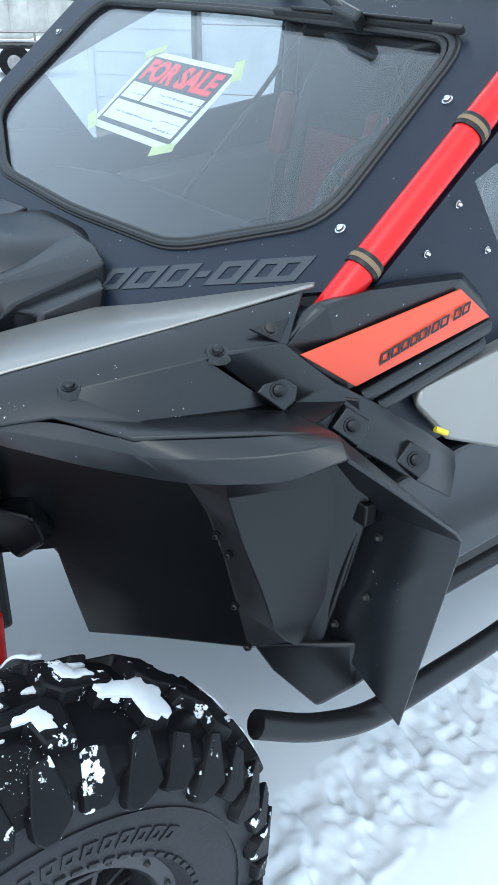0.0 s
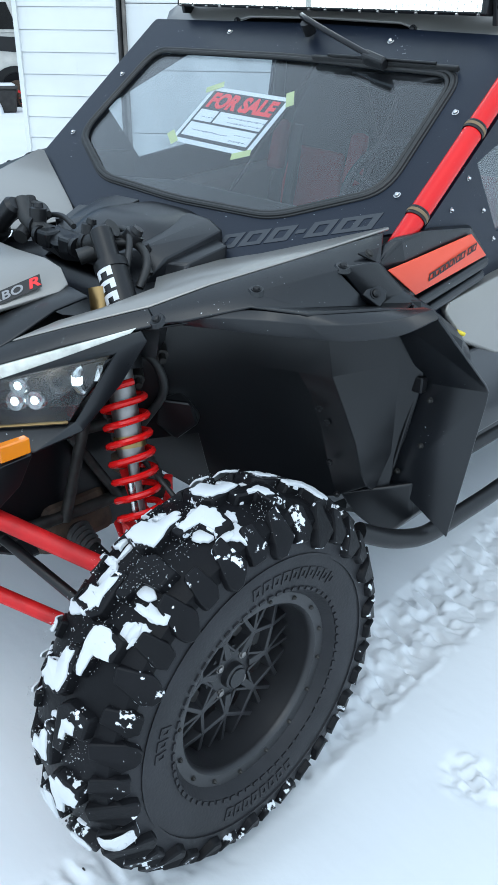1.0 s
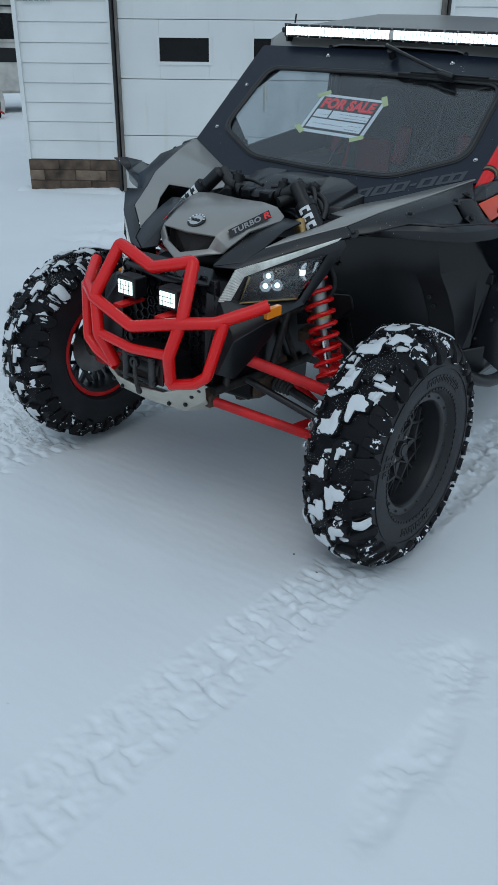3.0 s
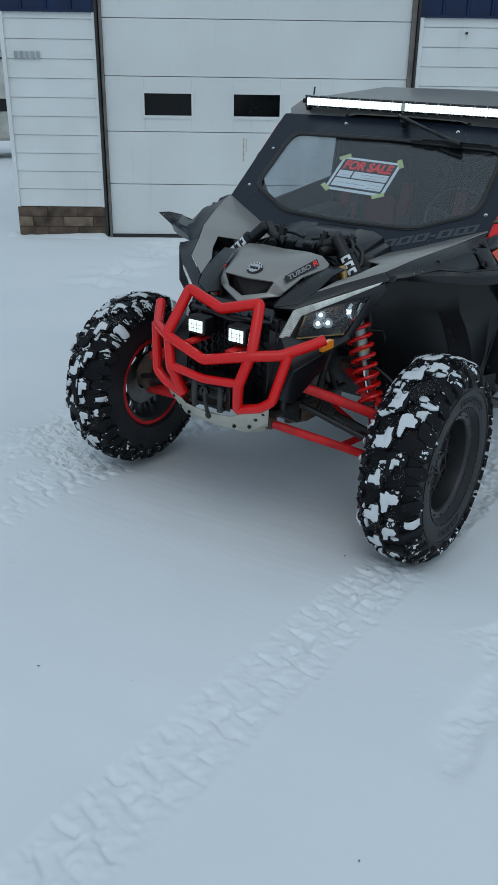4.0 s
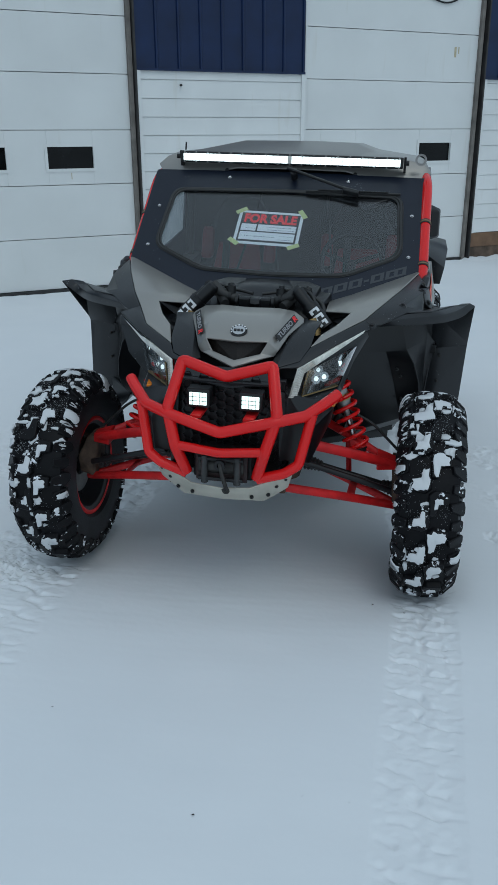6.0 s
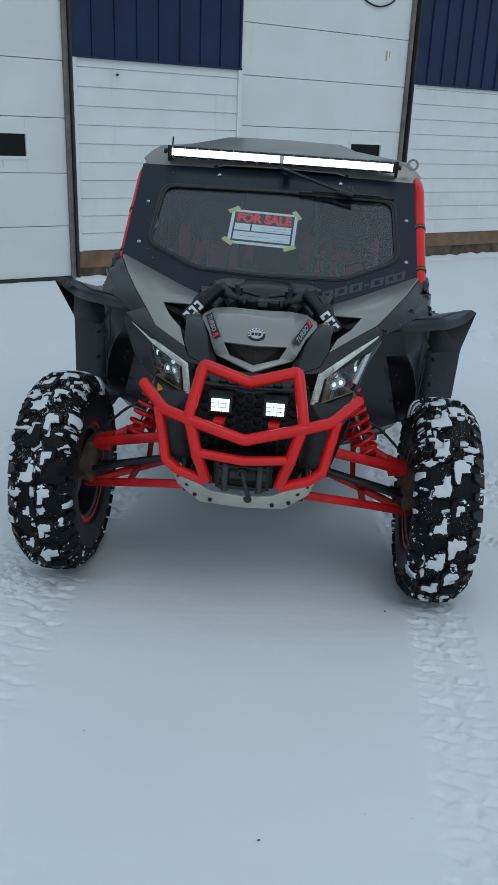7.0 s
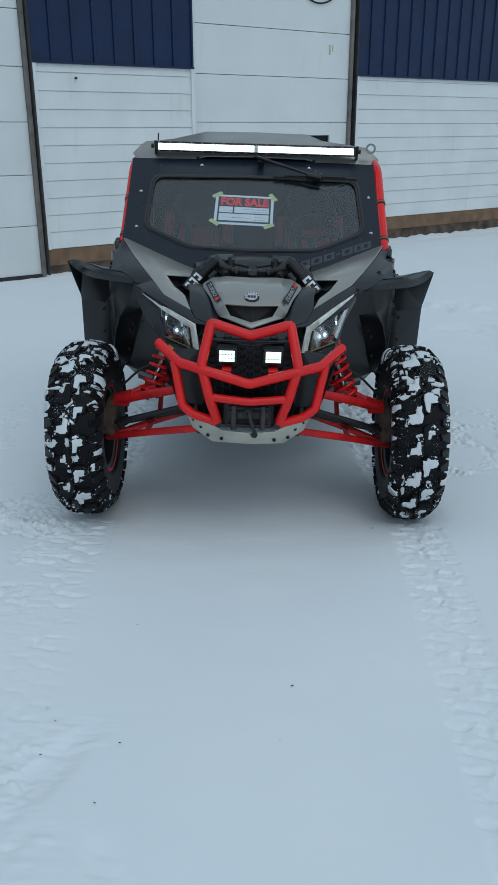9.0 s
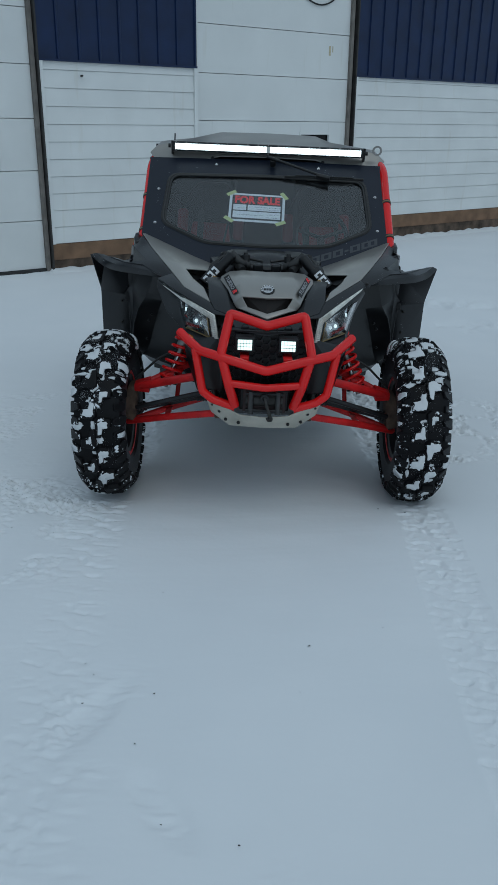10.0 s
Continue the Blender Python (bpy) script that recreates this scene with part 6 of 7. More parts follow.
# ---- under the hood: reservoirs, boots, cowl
# solid black filler, added to give the shade inside the hood vents
part("vent_floor", hull_bm([(x * s, y, z) for s in (1, -1) for x, y, z in ((0.20, 0.05, 1.07), (0.42, 0.15, 1.09), (0.28, 0.30, 1.10), (0.20, 0.30, 1.10), (0.20, 0.05, 0.98), (0.40, 0.15, 1.0), (0.28, 0.3, 1.0))]), PLASTIC_M, vehicle, "added black filler for the dark below the hood vents")
for s in (1, -1):
    a, b = Vector((0.172 * s, 0.188, 1.236)), Vector((0.305 * s, 0.142, 1.088))
    d = (b - a).normalized()
    res = part("reservoir", sweep([a, a + d * 0.010, a + d * 0.088, a + d * 0.089, b], [0.018, 0.026, 0.026, 0.036, 0.036], seg=22), BLACK, vehicle, "black damper reservoir with white marks", smooth=True)
    e1 = d.cross(Vector((0.25 * s, -1, 0.3))).normalized()
    for k0, k1, w in ((0.55, 0.66, 0.6), (0.70, 0.81, 0.6), (0.85, 0.96, 0.55)):
        bmb = bmesh.new()
        for side_a, side_b, q0, q1 in ((-w, w, k0, k0 + 0.05), (-w, -w + 0.35, k0, k1), (w - 0.35, w, k0 + 0.04, k1)):
            n = 6
            rows_ = []
            for q in (q0, q1):
                base = a.lerp(b, q)
                nn = e1.cross(d) if (e1.cross(d)).y < 0 else -(e1.cross(d))
                rows_.append([bmb.verts.new(base + (nn * math.cos(t) + e1 * math.sin(t)) * 0.0366) for t in [side_a + (side_b - side_a) * i / n for i in range(n + 1)]])
            for i in range(n):
                bmb.faces.new((rows_[0][i], rows_[0][i + 1], rows_[1][i + 1], rows_[1][i]))
        part("reservoir_mark", bmb, WHITE_INK, res, "white plain marks", thick=0.0006)
    rod("reservoir_clamp", (0.232 * s, 0.167, 1.17), (0.245 * s, 0.163, 1.155), 0.039, BLACK, res)
    rod("damper_body", (0.244 * s, 0.125, 1.125), (0.27 * s, 0.11, 1.06), 0.026, GOLD, vehicle, "brass-coloured damper end")
    tube("damper_hose", [(0.16 * s, 0.20, 1.20), (0.22 * s, 0.26, 1.20), (0.28 * s, 0.24, 1.17), (0.29 * s, 0.20, 1.12)], 0.010, SEAL, vehicle, "black damper hose")
    tube("damper_boot", [(0.185 * s, 0.215, 1.235), (0.15 * s, 0.20, 1.205), (0.10 * s, 0.20, 1.185), (0.06 * s, 0.21, 1.175)], 0.022, SEAL, vehicle, "black rubber boot", bend=0.03)
    tube("damper_boot", [(0.20 * s, 0.255, 1.21), (0.16 * s, 0.235, 1.19), (0.12 * s, 0.16, 1.165)], 0.019, SEAL, vehicle, "black rubber boot", bend=0.03)
    part("damper_knob", sweep([(0.205 * s, 0.25, 1.205), (0.213 * s, 0.257, 1.222), (0.214 * s, 0.258, 1.223), (0.219 * s, 0.262, 1.232)], [0.024, 0.024, 0.017, 0.014], seg=14), BLACK, vehicle, "black adjuster knob", smooth=True)
for s in (1, -1):
    tube("damper_hose", [(0.10 * s, 0.235, 1.215), (0.17 * s, 0.265, 1.225), (0.235 * s, 0.225, 1.215), (0.262 * s, 0.185, 1.15)], 0.008, SEAL, vehicle, "black damper hose")
    tube("damper_hose", [(0.02 * s, 0.25, 1.195), (0.10 * s, 0.275, 1.205), (0.19 * s, 0.29, 1.19), (0.245 * s, 0.27, 1.13)], 0.007, SEAL, vehicle, "black damper hose")
    for q, r_ in (((0.105, 0.20, 1.19), 0.026), ((0.145, 0.222, 1.2), 0.024), ((0.075, 0.19, 1.175), 0.024)):
        part("hose_clamp", sweep([(q[0] * s - 0.006, q[1], q[2]), (q[0] * s + 0.006, q[1], q[2])], r_, seg=14), BLACK, vehicle, smooth=True)
    part("damper_cap", sweep([(0.105 * s, 0.205, 1.185), (0.107 * s, 0.21, 1.232), (0.1075 * s, 0.211, 1.233), (0.109 * s, 0.213, 1.244)], [0.021, 0.021, 0.013, 0.011], seg=14), BLACK, vehicle, "black damper cap", smooth=True)
    part("damper_lug", hull_bm([((0.04 + dx) * s, 0.19 + dy, 1.17 + dz) for dx in (-0.02, 0.03) for dy in (-0.02, 0.025) for dz in (-0.02, 0.022)]), PLASTIC_M, vehicle, bevel=0.008)
part("cross_brace", hull_bm([(x * s, y, z) for s in (1, -1) for x, y, z in ((0.17, 0.19, 1.185), (0.17, 0.24, 1.19), (0.17, 0.22, 1.14), (0.0, 0.17, 1.165), (0.0, 0.25, 1.165), (0, 0.2, 1.12))]), PLASTIC_M, vehicle, "black brace over the dampers", bevel=0.01)
bm = bmesh.new()
NX, NY = 20, 14
dome = []
for j in range(NY + 1):
    y = 0.245 + 0.31 * j / NY
    k = j / NY
    top = 1.115 + 0.098 * math.sin(min(1.0, k * 1.9) * math.pi / 2) - 0.012 * max(0.0, k - 0.5)
    half = 0.205 - 0.05 * (1 - k) ** 2
    dome.append([bm.verts.new((half * math.copysign(abs(u) ** 0.8, u), y, 1.09 + (top - 1.09) * (1 - abs(u) ** 3.2) ** 0.8)) for u in [2 * i / NX - 1 for i in range(NX + 1)]])
for j in range(NY):
    for i in range(NX):
        bm.faces.new((dome[j][i], dome[j][i + 1], dome[j + 1][i + 1], dome[j + 1][i]))
cowl = part("cowl", bm, PLASTIC, vehicle, "dark plastic cowl at the foot of the windshield", thick=0.006, smooth=True)
for s in (1, -1):
    for lot in (((0.10, 0.285, 1.150), (0.165, 0.305, 1.168), (0.185, 0.520, 1.214), (0.10, 0.530, 1.214), (0.222, 0.335, 1.150), (0.245, 0.505, 1.198), (0.10, 0.26, 1.09), (0.215, 0.27, 1.09), (0.262, 0.50, 1.10), (0.10, 0.52, 1.10)),
                ((0.215, 0.335, 1.138), (0.268, 0.365, 1.142), (0.300, 0.470, 1.176), (0.225, 0.500, 1.178), (0.215, 0.32, 1.08), (0.275, 0.34, 1.08), (0.305, 0.46, 1.10), (0.22, 0.50, 1.10))):
        part("cowl_step", hull_bm([(x * s, y, z) for x, y, z in lot]), PLASTIC, cowl, "dark plastic cowl step", bevel=0.006, smooth=True)
    part("cowl_knob", sweep([(0.178 * s, 0.318, 1.164), (0.178 * s, 0.312, 1.180)], [0.011, 0.008], seg=10), BLACK, cowl, smooth=True)

# ---- windshield
def loop_pts(half, r, n=6):
    """A closed outline from the right half's corners, each rounded."""
    full = half + [(-x, y) for x, y in half[::-1] if abs(x) > 1e-6]
    out = []
    m = len(full)
    for i in range(m):
        a, b, c = Vector(full[i - 1]), Vector(full[i]), Vector(full[(i + 1) % m])
        d1, d2 = a - b, c - b
        k = min(r, d1.length * 0.45, d2.length * 0.45)
        s0, e0 = b + d1.normalized() * k, b + d2.normalized() * k
        for j in range(n + 1):
            t = j / n
            out.append((1 - t) ** 2 * s0 + 2 * t * (1 - t) * b + t * t * e0)
    return out


GL = loop_pts([(0.0, 0.582), (0.33, 0.593), (0.575, 0.70), (0.555, 0.995), (0.0, 1.006)], 0.055)
OUT = loop_pts([(0.0, 0.44), (0.245, 0.452), (0.38, 0.50), (0.688, 0.620), (0.690, 1.11), (0.0, 1.12)], 0.012, 2)
bm = bmesh.new()
for loop in (GL, OUT):
    vs = [bm.verts.new(ws(p.x, p.y)) for p in loop]
    for i in range(len(vs)):
        bm.edges.new((vs[i], vs[(i + 1) % len(vs)]))
bmesh.ops.triangle_fill(bm, edges=bm.edges[:], use_beauty=True, use_dissolve=False)
windshield = part("windshield", bm, FRAME, vehicle, "dark windshield frame with a tinted pane", thick=0.008)
bm = bmesh.new()
bm.faces.new([bm.verts.new(ws(p.x, p.y, -0.002)) for p in GL])
pane = part("pane", bm, GLASS, windshield, "lightly dirty clear windshield glass", thick=0.004)
pane.visible_shadow = False
for off, r in ((0.010, 0.007), (-0.004, 0.006)):
    k = 0.985 if off < 0 else 1.0
    part("rubber_seal", sweep([ws(p.x * (1.018 if off > 0 else 0.998), 0.79 + (p.y - 0.79) * (1.03 if off > 0 else 1.0), 0.007) for p in GL], r, seg=8, closed=True), SEAL, windshield, "ribbed black rubber seal", smooth=True)
part("rubber_seal", sweep([ws(p.x * 1.032, 0.79 + (p.y - 0.79) * 1.055, 0.005) for p in GL], 0.0035, seg=8, closed=True), SEAL, windshield, smooth=True)
for x, y in ((0.622, 0.903), (0.622, 0.695), (0.412, 0.492), (0.30, 1.075)):
    for s in (1, -1):
        bolt("frame_bolt", ws(x * s, y, 0.005), (0, -0.62, 0.785), 0.0066, CHROME, windshield)
# pale ghost marks of the maker's name: slanted blocks
m = plane_pose(ws(0.240, 0.483, 0.0045), ws(0.637, 0.62, 0.0045), ws(0.20, 0.60, 0.0045))
x = 0.0
K = 0.018
for w in (0.058, 0.062, 0.062, 0.024, 0.062, 0.098):
    H = 0.046
    rects = [(x, 0.0, x + K, H), (x + K, H - 0.011, x + w, H), (x + K, 0.0, x + w - K, 0.011), (x + w - K, 0.0, x + w, H - 0.011)] if w > 0.03 else [(x, 0.017, x + w, 0.029)]
    if w > 0.09:
        rects.append((x + w / 2 - K / 2, 0.011, x + w / 2 + K / 2, H - 0.011))
    bars("name_mark", rects, m, GHOST_INK, windshield, "pale slanted ghost mark", slant=0.5)
    x += w + 0.009
# wiper
wiper = part("wiper", sweep([ws(0.03, 1.075, 0.02), ws(0.03, 1.075, 0.055)], 0.018, seg=16), BLACK, vehicle, "black windshield wiper", smooth=True)
tube("wiper_arm", [ws(-0.005, 1.095, 0.055), ws(0.03, 1.078, 0.062), ws(0.17, 1.035, 0.055), ws(0.33, 0.995, 0.036)], 0.0075, BLACK, wiper, bend=0.03)
part("wiper_joint", hull_bm([ws(x, y, o) for x, y in ((0.28, 1.018), (0.36, 0.998), (0.36, 0.978), (0.28, 0.995)) for o in (0.016, 0.046)]), BLACK, wiper, bevel=0.006)
part("wiper_blade", hull_bm([ws(x, y, o) for x in (0.10, 0.56) for y, o in ((1.009, 0.010), (1.000, 0.010), (1.008, 0.024), (1.001, 0.025))]), SEAL, wiper, bevel=0.003)
rod("wiper_spine", ws(0.16, 1.004, 0.029), ws(0.50, 1.003, 0.029), 0.0035, BLACK, wiper)
part("wiper_motor", hull_bm([ws(x, y, o) for x, y in ((0.22, 1.0), (0.54, 1.0), (0.30, 0.975), (0.40, 0.955), (0.44, 0.975)) for o in (-0.04, -0.012)]), BLACK, vehicle, "black wiper motor housing behind the glass", bevel=0.008)

# ---- for-sale sign taped behind the glass
sign = tagged(new("for_sale_sign"), "red and black for sale card taped inside the windshield", "sign")
sign.matrix_world = STANCE
m_s = plane_pose(ws(-0.218, 0.738, -0.012), ws(0.102, 0.730, -0.012), ws(-0.218, 0.905, -0.012))
W_, H_ = 0.318, 0.222
bars("card", [(0, 0, W_, H_)], m_s @ pose(0, 0, -0.0012), PAPER, sign, "white card", h=0.001)
bars("card_border", [(0.015, 0.016, W_ - 0.015, H_ - 0.015)], m_s, BLACK_INK, sign, "black printed field", h=0.0006)
bars("card_box", [(0.024, 0.088, 0.098, 0.132), (0.106, 0.088, W_ - 0.024, 0.132), (0.024, 0.028, W_ - 0.024, 0.080)], m_s @ pose(0, 0, 0.0007), PAPER, sign, "white writing boxes", h=0.0005)
lettering("sign_letters", "FOR SALE", 0.0760, m_s @ pose(W_ / 2, 0.168, 0.0012) @ Matrix.Diagonal((0.80, 1.0, 1.0, 1.0)), RED_INK, sign, "red block letters", bold=0.0034, spacing=1.0)
rs = random.Random(6)
hw = []
for x0, x1, y in ((0.028, 0.08, 0.104), (0.125, 0.285, 0.116), (0.14, 0.28, 0.099), (0.04, 0.19, 0.052), (0.21, 0.285, 0.06), (0.21, 0.28, 0.038)):
    x = x0
    while x < x1:
        w = rs.uniform(0.0025, 0.009)
        hw.append((x, y + rs.uniform(-0.0035, -0.0005), min(x + w, x1), y + rs.uniform(0.0, 0.0025)))
        x += w + rs.uniform(0.0015, 0.006)
bars("handwriting", hw, m_s @ pose(0, 0, 0.0014), mat("pen_ink", (0.16, 0.18, 0.24), 0.5), sign, "unreadable pen strokes", slant=0.2, h=0.0003)
for cx, cy, ang in ((0.008, H_ - 0.004, 35), (W_ - 0.006, H_ - 0.006, -55), (0.004, 0.01, -35), (W_ - 0.02, 0.0, 28)):
    bars("tape_strip", [(-0.03, -0.012, 0.03, 0.012)], m_s @ pose(cx, cy, 0.002, 0, 0, ang), TAPE, sign, "yellow-green masking tape", h=0.0005)

# ---- cage, roof, cabin
for s in (1, -1):
    pil = tube("cage_pillar", [(0.684 * s, 0.600, 1.198), (0.684 * s, 1.110, 1.616), (0.655 * s, 1.32, 1.655), (0.64 * s, 2.0, 1.67), (0.60 * s, 2.25, 1.20)], 0.0240, RED, vehicle, "red roll cage tube", bend=0.08, seg=16)
    for y0, z0 in ((0.686, 1.2685), (0.890, 1.4355)):
        d = Vector((0, 0.482, 0.396)).normalized()
        p = Vector((0.684 * s, y0, z0))
        part("strap", sweep([p - d * 0.011, p + d * 0.011], 0.0268, seg=20), BLACK, pil, "black and tan clamp strap", smooth=True)
        part("strap_band", sweep([p - d * 0.004, p + d * 0.004], 0.0276, seg=20), TAN, pil, smooth=True)
    tube("rear_hoop", [(0.66 * s, 1.75, 0.75), (0.66 * s, 1.75, 1.50), (0.62 * s, 1.72, 1.69)], 0.025, BLACK, vehicle, "black cage hoop")
mirror = part("side_mirror", hull_bm([(0.735 + dx * 0.85, 1.70 + dy, 1.365 + dz * 1.2) for dx, dy, dz in ((-0.035, 0, -0.085), (0.045, 0.02, -0.07), (0.045, 0.02, 0.06), (-0.03, 0, 0.085), (-0.025, -0.04, -0.065), (0.035, -0.02, -0.06), (0.035, -0.02, 0.05), (-0.02, -0.04, 0.06))]), BLACK, vehicle, "black side mirror", bevel=0.008)
rod("mirror_stem", (0.685, 1.73, 1.38), (0.73, 1.71, 1.37), 0.012, BLACK, mirror)
# roof: visor lip, flanks and raised middle
roof_v = [(0, 1.140, 1.664), (0.28, 1.140, 1.660), (0.36, 1.130, 1.640), (0.66, 1.125, 1.626), (0.70, 1.18, 1.665),
          (0, 1.20, 1.735), (0.30, 1.20, 1.733), (0.56, 1.20, 1.725), (0.66, 1.22, 1.705),
          (0, 1.48, 1.790), (0.30, 1.48, 1.786), (0.40, 1.50, 1.752), (0.66, 1.45, 1.722),
          (0, 2.2, 1.785), (0.30, 2.2, 1.780), (0.40, 2.2, 1.748), (0.64, 2.15, 1.718), (0.685, 1.45, 1.685), (0.66, 2.15, 1.685)]
rf = [(0, 1, 6, 5), (1, 2, 7, 6), (2, 3, 8, 7), (3, 4, 8), (5, 6, 10, 9), (6, 7, 11, 10), (7, 8, 12, 11), (9, 10, 14, 13), (10, 11, 15, 14), (11, 12, 16, 15), (8, 4, 17, 12), (12, 17, 18, 16)]
allv = [(x * s, y, z) for s in (1, -1) for x, y, z in roof_v]
allf = [f for f in rf] + [tuple(i + len(roof_v) for i in f[::-1]) for f in rf]
roof = shell("roof", allv, allf, GRAY, vehicle, "gray moulded roof with a visor lip", thick=0.010, bevel=0.004)
part("roof_lining", hull_bm([(x * s, y, z) for s in (1, -1) for x, y, z in ((0.62, 1.16, 1.645), (0.62, 2.15, 1.68), (0.30, 2.15, 1.72), (0.28, 1.25, 1.69))]), BLACK, roof, "black underside")
for x in (0.327, -0.327):
    bolt("roof_bolt", (x, 1.128, 1.650), (0, -1, 0.3), 0.008, BLACK, roof)
bar = part("light_bar", box_bm((-0.56, 1.086, 1.685), (0.56, 1.155, 1.738)), BLACK, vehicle, "long lit LED bar on the roof edge", bevel=0.006, smooth=True)
part("bar_lens", box_bm((-0.545, 1.0835, 1.694), (0.545, 1.0875, 1.728)), LED_ON, bar, "glaring white LED strip")
bm = bmesh.new()
for k in range(60):
    x = -0.545 + (k + 0.5) * 1.09 / 60
    box_bm((x - 0.0014, 1.0815, 1.694), (x + 0.0014, 1.0834, 1.728), bm)
box_bm((-0.010, 1.081, 1.694), (0.010, 1.0834, 1.728), bm)
part("bar_divider", bm, DRL, bar)
for z in (1.6875, 1.7345):
    for k in range(19):
        bolt("bar_screw", (-0.54 + 0.06 * k, 1.0862, z), (0, -1, 0), 0.0028, STEEL, bar)
for s in (1, -1):
    part("bar_bracket", hull_bm([(0.566 * s + dx, y, z) for dx in (-0.004, 0.008) for y, z in ((1.10, 1.74), (1.14, 1.74), (1.17, 1.665), (1.12, 1.665))]), BLACK, bar, "black bracket", bevel=0.002)
    rod("bar_knob", (0.574 * s, 1.12, 1.712), (0.588 * s, 1.12, 1.712), 0.012, BLACK, bar)
part("roof_ring", lathe([(-0.008, 0.018), (0.008, 0.018), (0.008, 0.028), (-0.008, 0.028)], seg=24, axis="y", at=(0.645, 1.13, 1.715), closed=True), STEEL, vehicle, "small metal ring at the roof corner", smooth=True)
rod("antenna_stub", (-0.555, 1.17, 1.73), (-0.555, 1.175, 1.768), 0.004, BLACK, vehicle, "short black antenna")
part("dashboard", hull_bm([(x * s, y, z) for s in (1, -1) for x, y, z in ((0.62, 0.66, 1.13), (0.62, 0.86, 1.17), (0.62, 0.98, 1.08), (0.62, 0.98, 0.86), (0.62, 0.72, 0.85), (0.3, 0.62, 1.14), (0.3, 0.88, 1.20))]), SEAT, vehicle, "black dashboard", bevel=0.02)
stw = part("steering_wheel", sweep([Vector((0.33 + 0.155 * math.cos(a), 1.08 + 0.155 * math.sin(a) * 0.45, 1.22 + 0.155 * math.sin(a) * 0.89)) for a in [2 * math.pi * k / 28 for k in range(28)]], 0.014, seg=8, closed=True), SEAT, vehicle, "black steering wheel", smooth=True)
for a in (0.3, 2.84, 4.71):
    rod("wheel_spoke", (0.33, 1.09, 1.215), (0.33 + 0.15 * math.cos(a), 1.08 + 0.15 * math.sin(a) * 0.45, 1.22 + 0.15 * math.sin(a) * 0.89), 0.011, SEAT, stw)
rod("steering_column", (0.33, 1.09, 1.215), (0.33, 0.90, 1.08), 0.022, SEAT, stw)


def seat(x):
    root = part("seat", hull_bm([(x + dx, y, z) for dx in (-0.22, 0.22) for y, z in ((1.15, 0.68), (1.15, 0.78), (1.62, 0.62), (1.62, 0.72))]), SEAT, vehicle, "black bucket seat with red panels", bevel=0.03)
    part("seat_back", hull_bm([(x + dx * w, y, z) for dx in (-1, 1) for w, y, z in ((0.22, 1.55, 0.70), (0.24, 1.60, 1.05), (0.19, 1.66, 1.30), (0.10, 1.68, 1.47), (0.22, 1.66, 0.70), (0.24, 1.70, 1.05), (0.19, 1.74, 1.30), (0.10, 1.76, 1.47))]), SEAT, root, bevel=0.03)
    part("seat_panel", hull_bm([(x + dx * w, y, z) for dx in (-1, 1) for w, y, z in ((0.12, 1.54, 0.85), (0.14, 1.575, 1.08), (0.12, 1.60, 1.22), (0.12, 1.57, 0.85), (0.14, 1.60, 1.08), (0.12, 1.63, 1.22))]), SEAT_RED, root, "red seat panel", bevel=0.02)
    for s in (1, -1):
        part("shoulder_pad", hull_bm([(x + s * (0.15 + dx), y, z) for dx in (0, 0.07) for y, z in ((1.56, 1.12), (1.60, 1.30), (1.64, 1.30), (1.62, 1.12))]), SEAT_RED, root, "red shoulder bolster", bevel=0.02)


for s in (1, -1):
    part("shoulder_belt", hull_bm([(0.33 * s + dx, y, z) for dx in (-0.085, -0.045) for y, z in ((1.575, 1.30), (1.56, 1.10), (1.50, 0.80), (1.49, 0.80), (1.565, 1.30))]), SEAL, vehicle, "black seat belt strap")
    tube("grab_strap", [(0.16 * s, 1.42, 1.62), (0.19 * s, 1.25, 1.40), (0.24 * s, 1.02, 1.13)], 0.006, SEAL, vehicle, "black strap from roof to dash")
seat(0.33)
seat(-0.33)
part("rear_bulkhead", hull_bm([(x, y, z) for x, y, z in ((0.69, 1.83, 0.5), (0.68, 1.83, 1.66), (0.69, 1.86, 0.5), (0.68, 1.86, 1.66), (-0.69, 1.83, 0.5), (-0.735, 1.81, 1.70), (-0.69, 1.86, 0.5), (-0.735, 1.86, 1.70))]), BLACK, vehicle, "black rear bulkhead")

# flank panels hang level with the road wheels, mirrored about the leaning middle
FLIP = Matrix.Diagonal((-1.0, 1.0, 1.0, 1.0))
for flank in [o for o in vehicle.children if not o.name.startswith("wheel") or o.name.startswith("wheel_well")]:
    if flank.name == "cage_pillar.001":
        continue
    across = [v.co.x for v in flank.data.vertices]
    shift = UNLEAN if min(across) > 0.02 else FLIP @ UNLEAN @ FLIP if max(across) < -0.02 else None
    if shift:
        for o in [flank] + list(flank.children_recursive):
            o.data.transform(shift)

# ---------------------------------------------------------------- yard beyond the garage corner
# old motor coach, side on
COACH = pose(-18.0, 10.25, -0.1, 0, 0, 56.5)
coach = tagged(new("motor_coach"), "old white motor coach with stripes parked in the snow", "motor home")
coach.matrix_world = COACH


def plate_on_coach(name, outline, front, back, material, parent, label="", bevel=0.0):
    """A flat prism on the coach's side; outline: its corners as (x, z)."""
    return part(name, hull_bm([(x, y, z) for x, z in outline for y in (front, back)]), material, parent, label, bevel=bevel, smooth=bevel > 0)


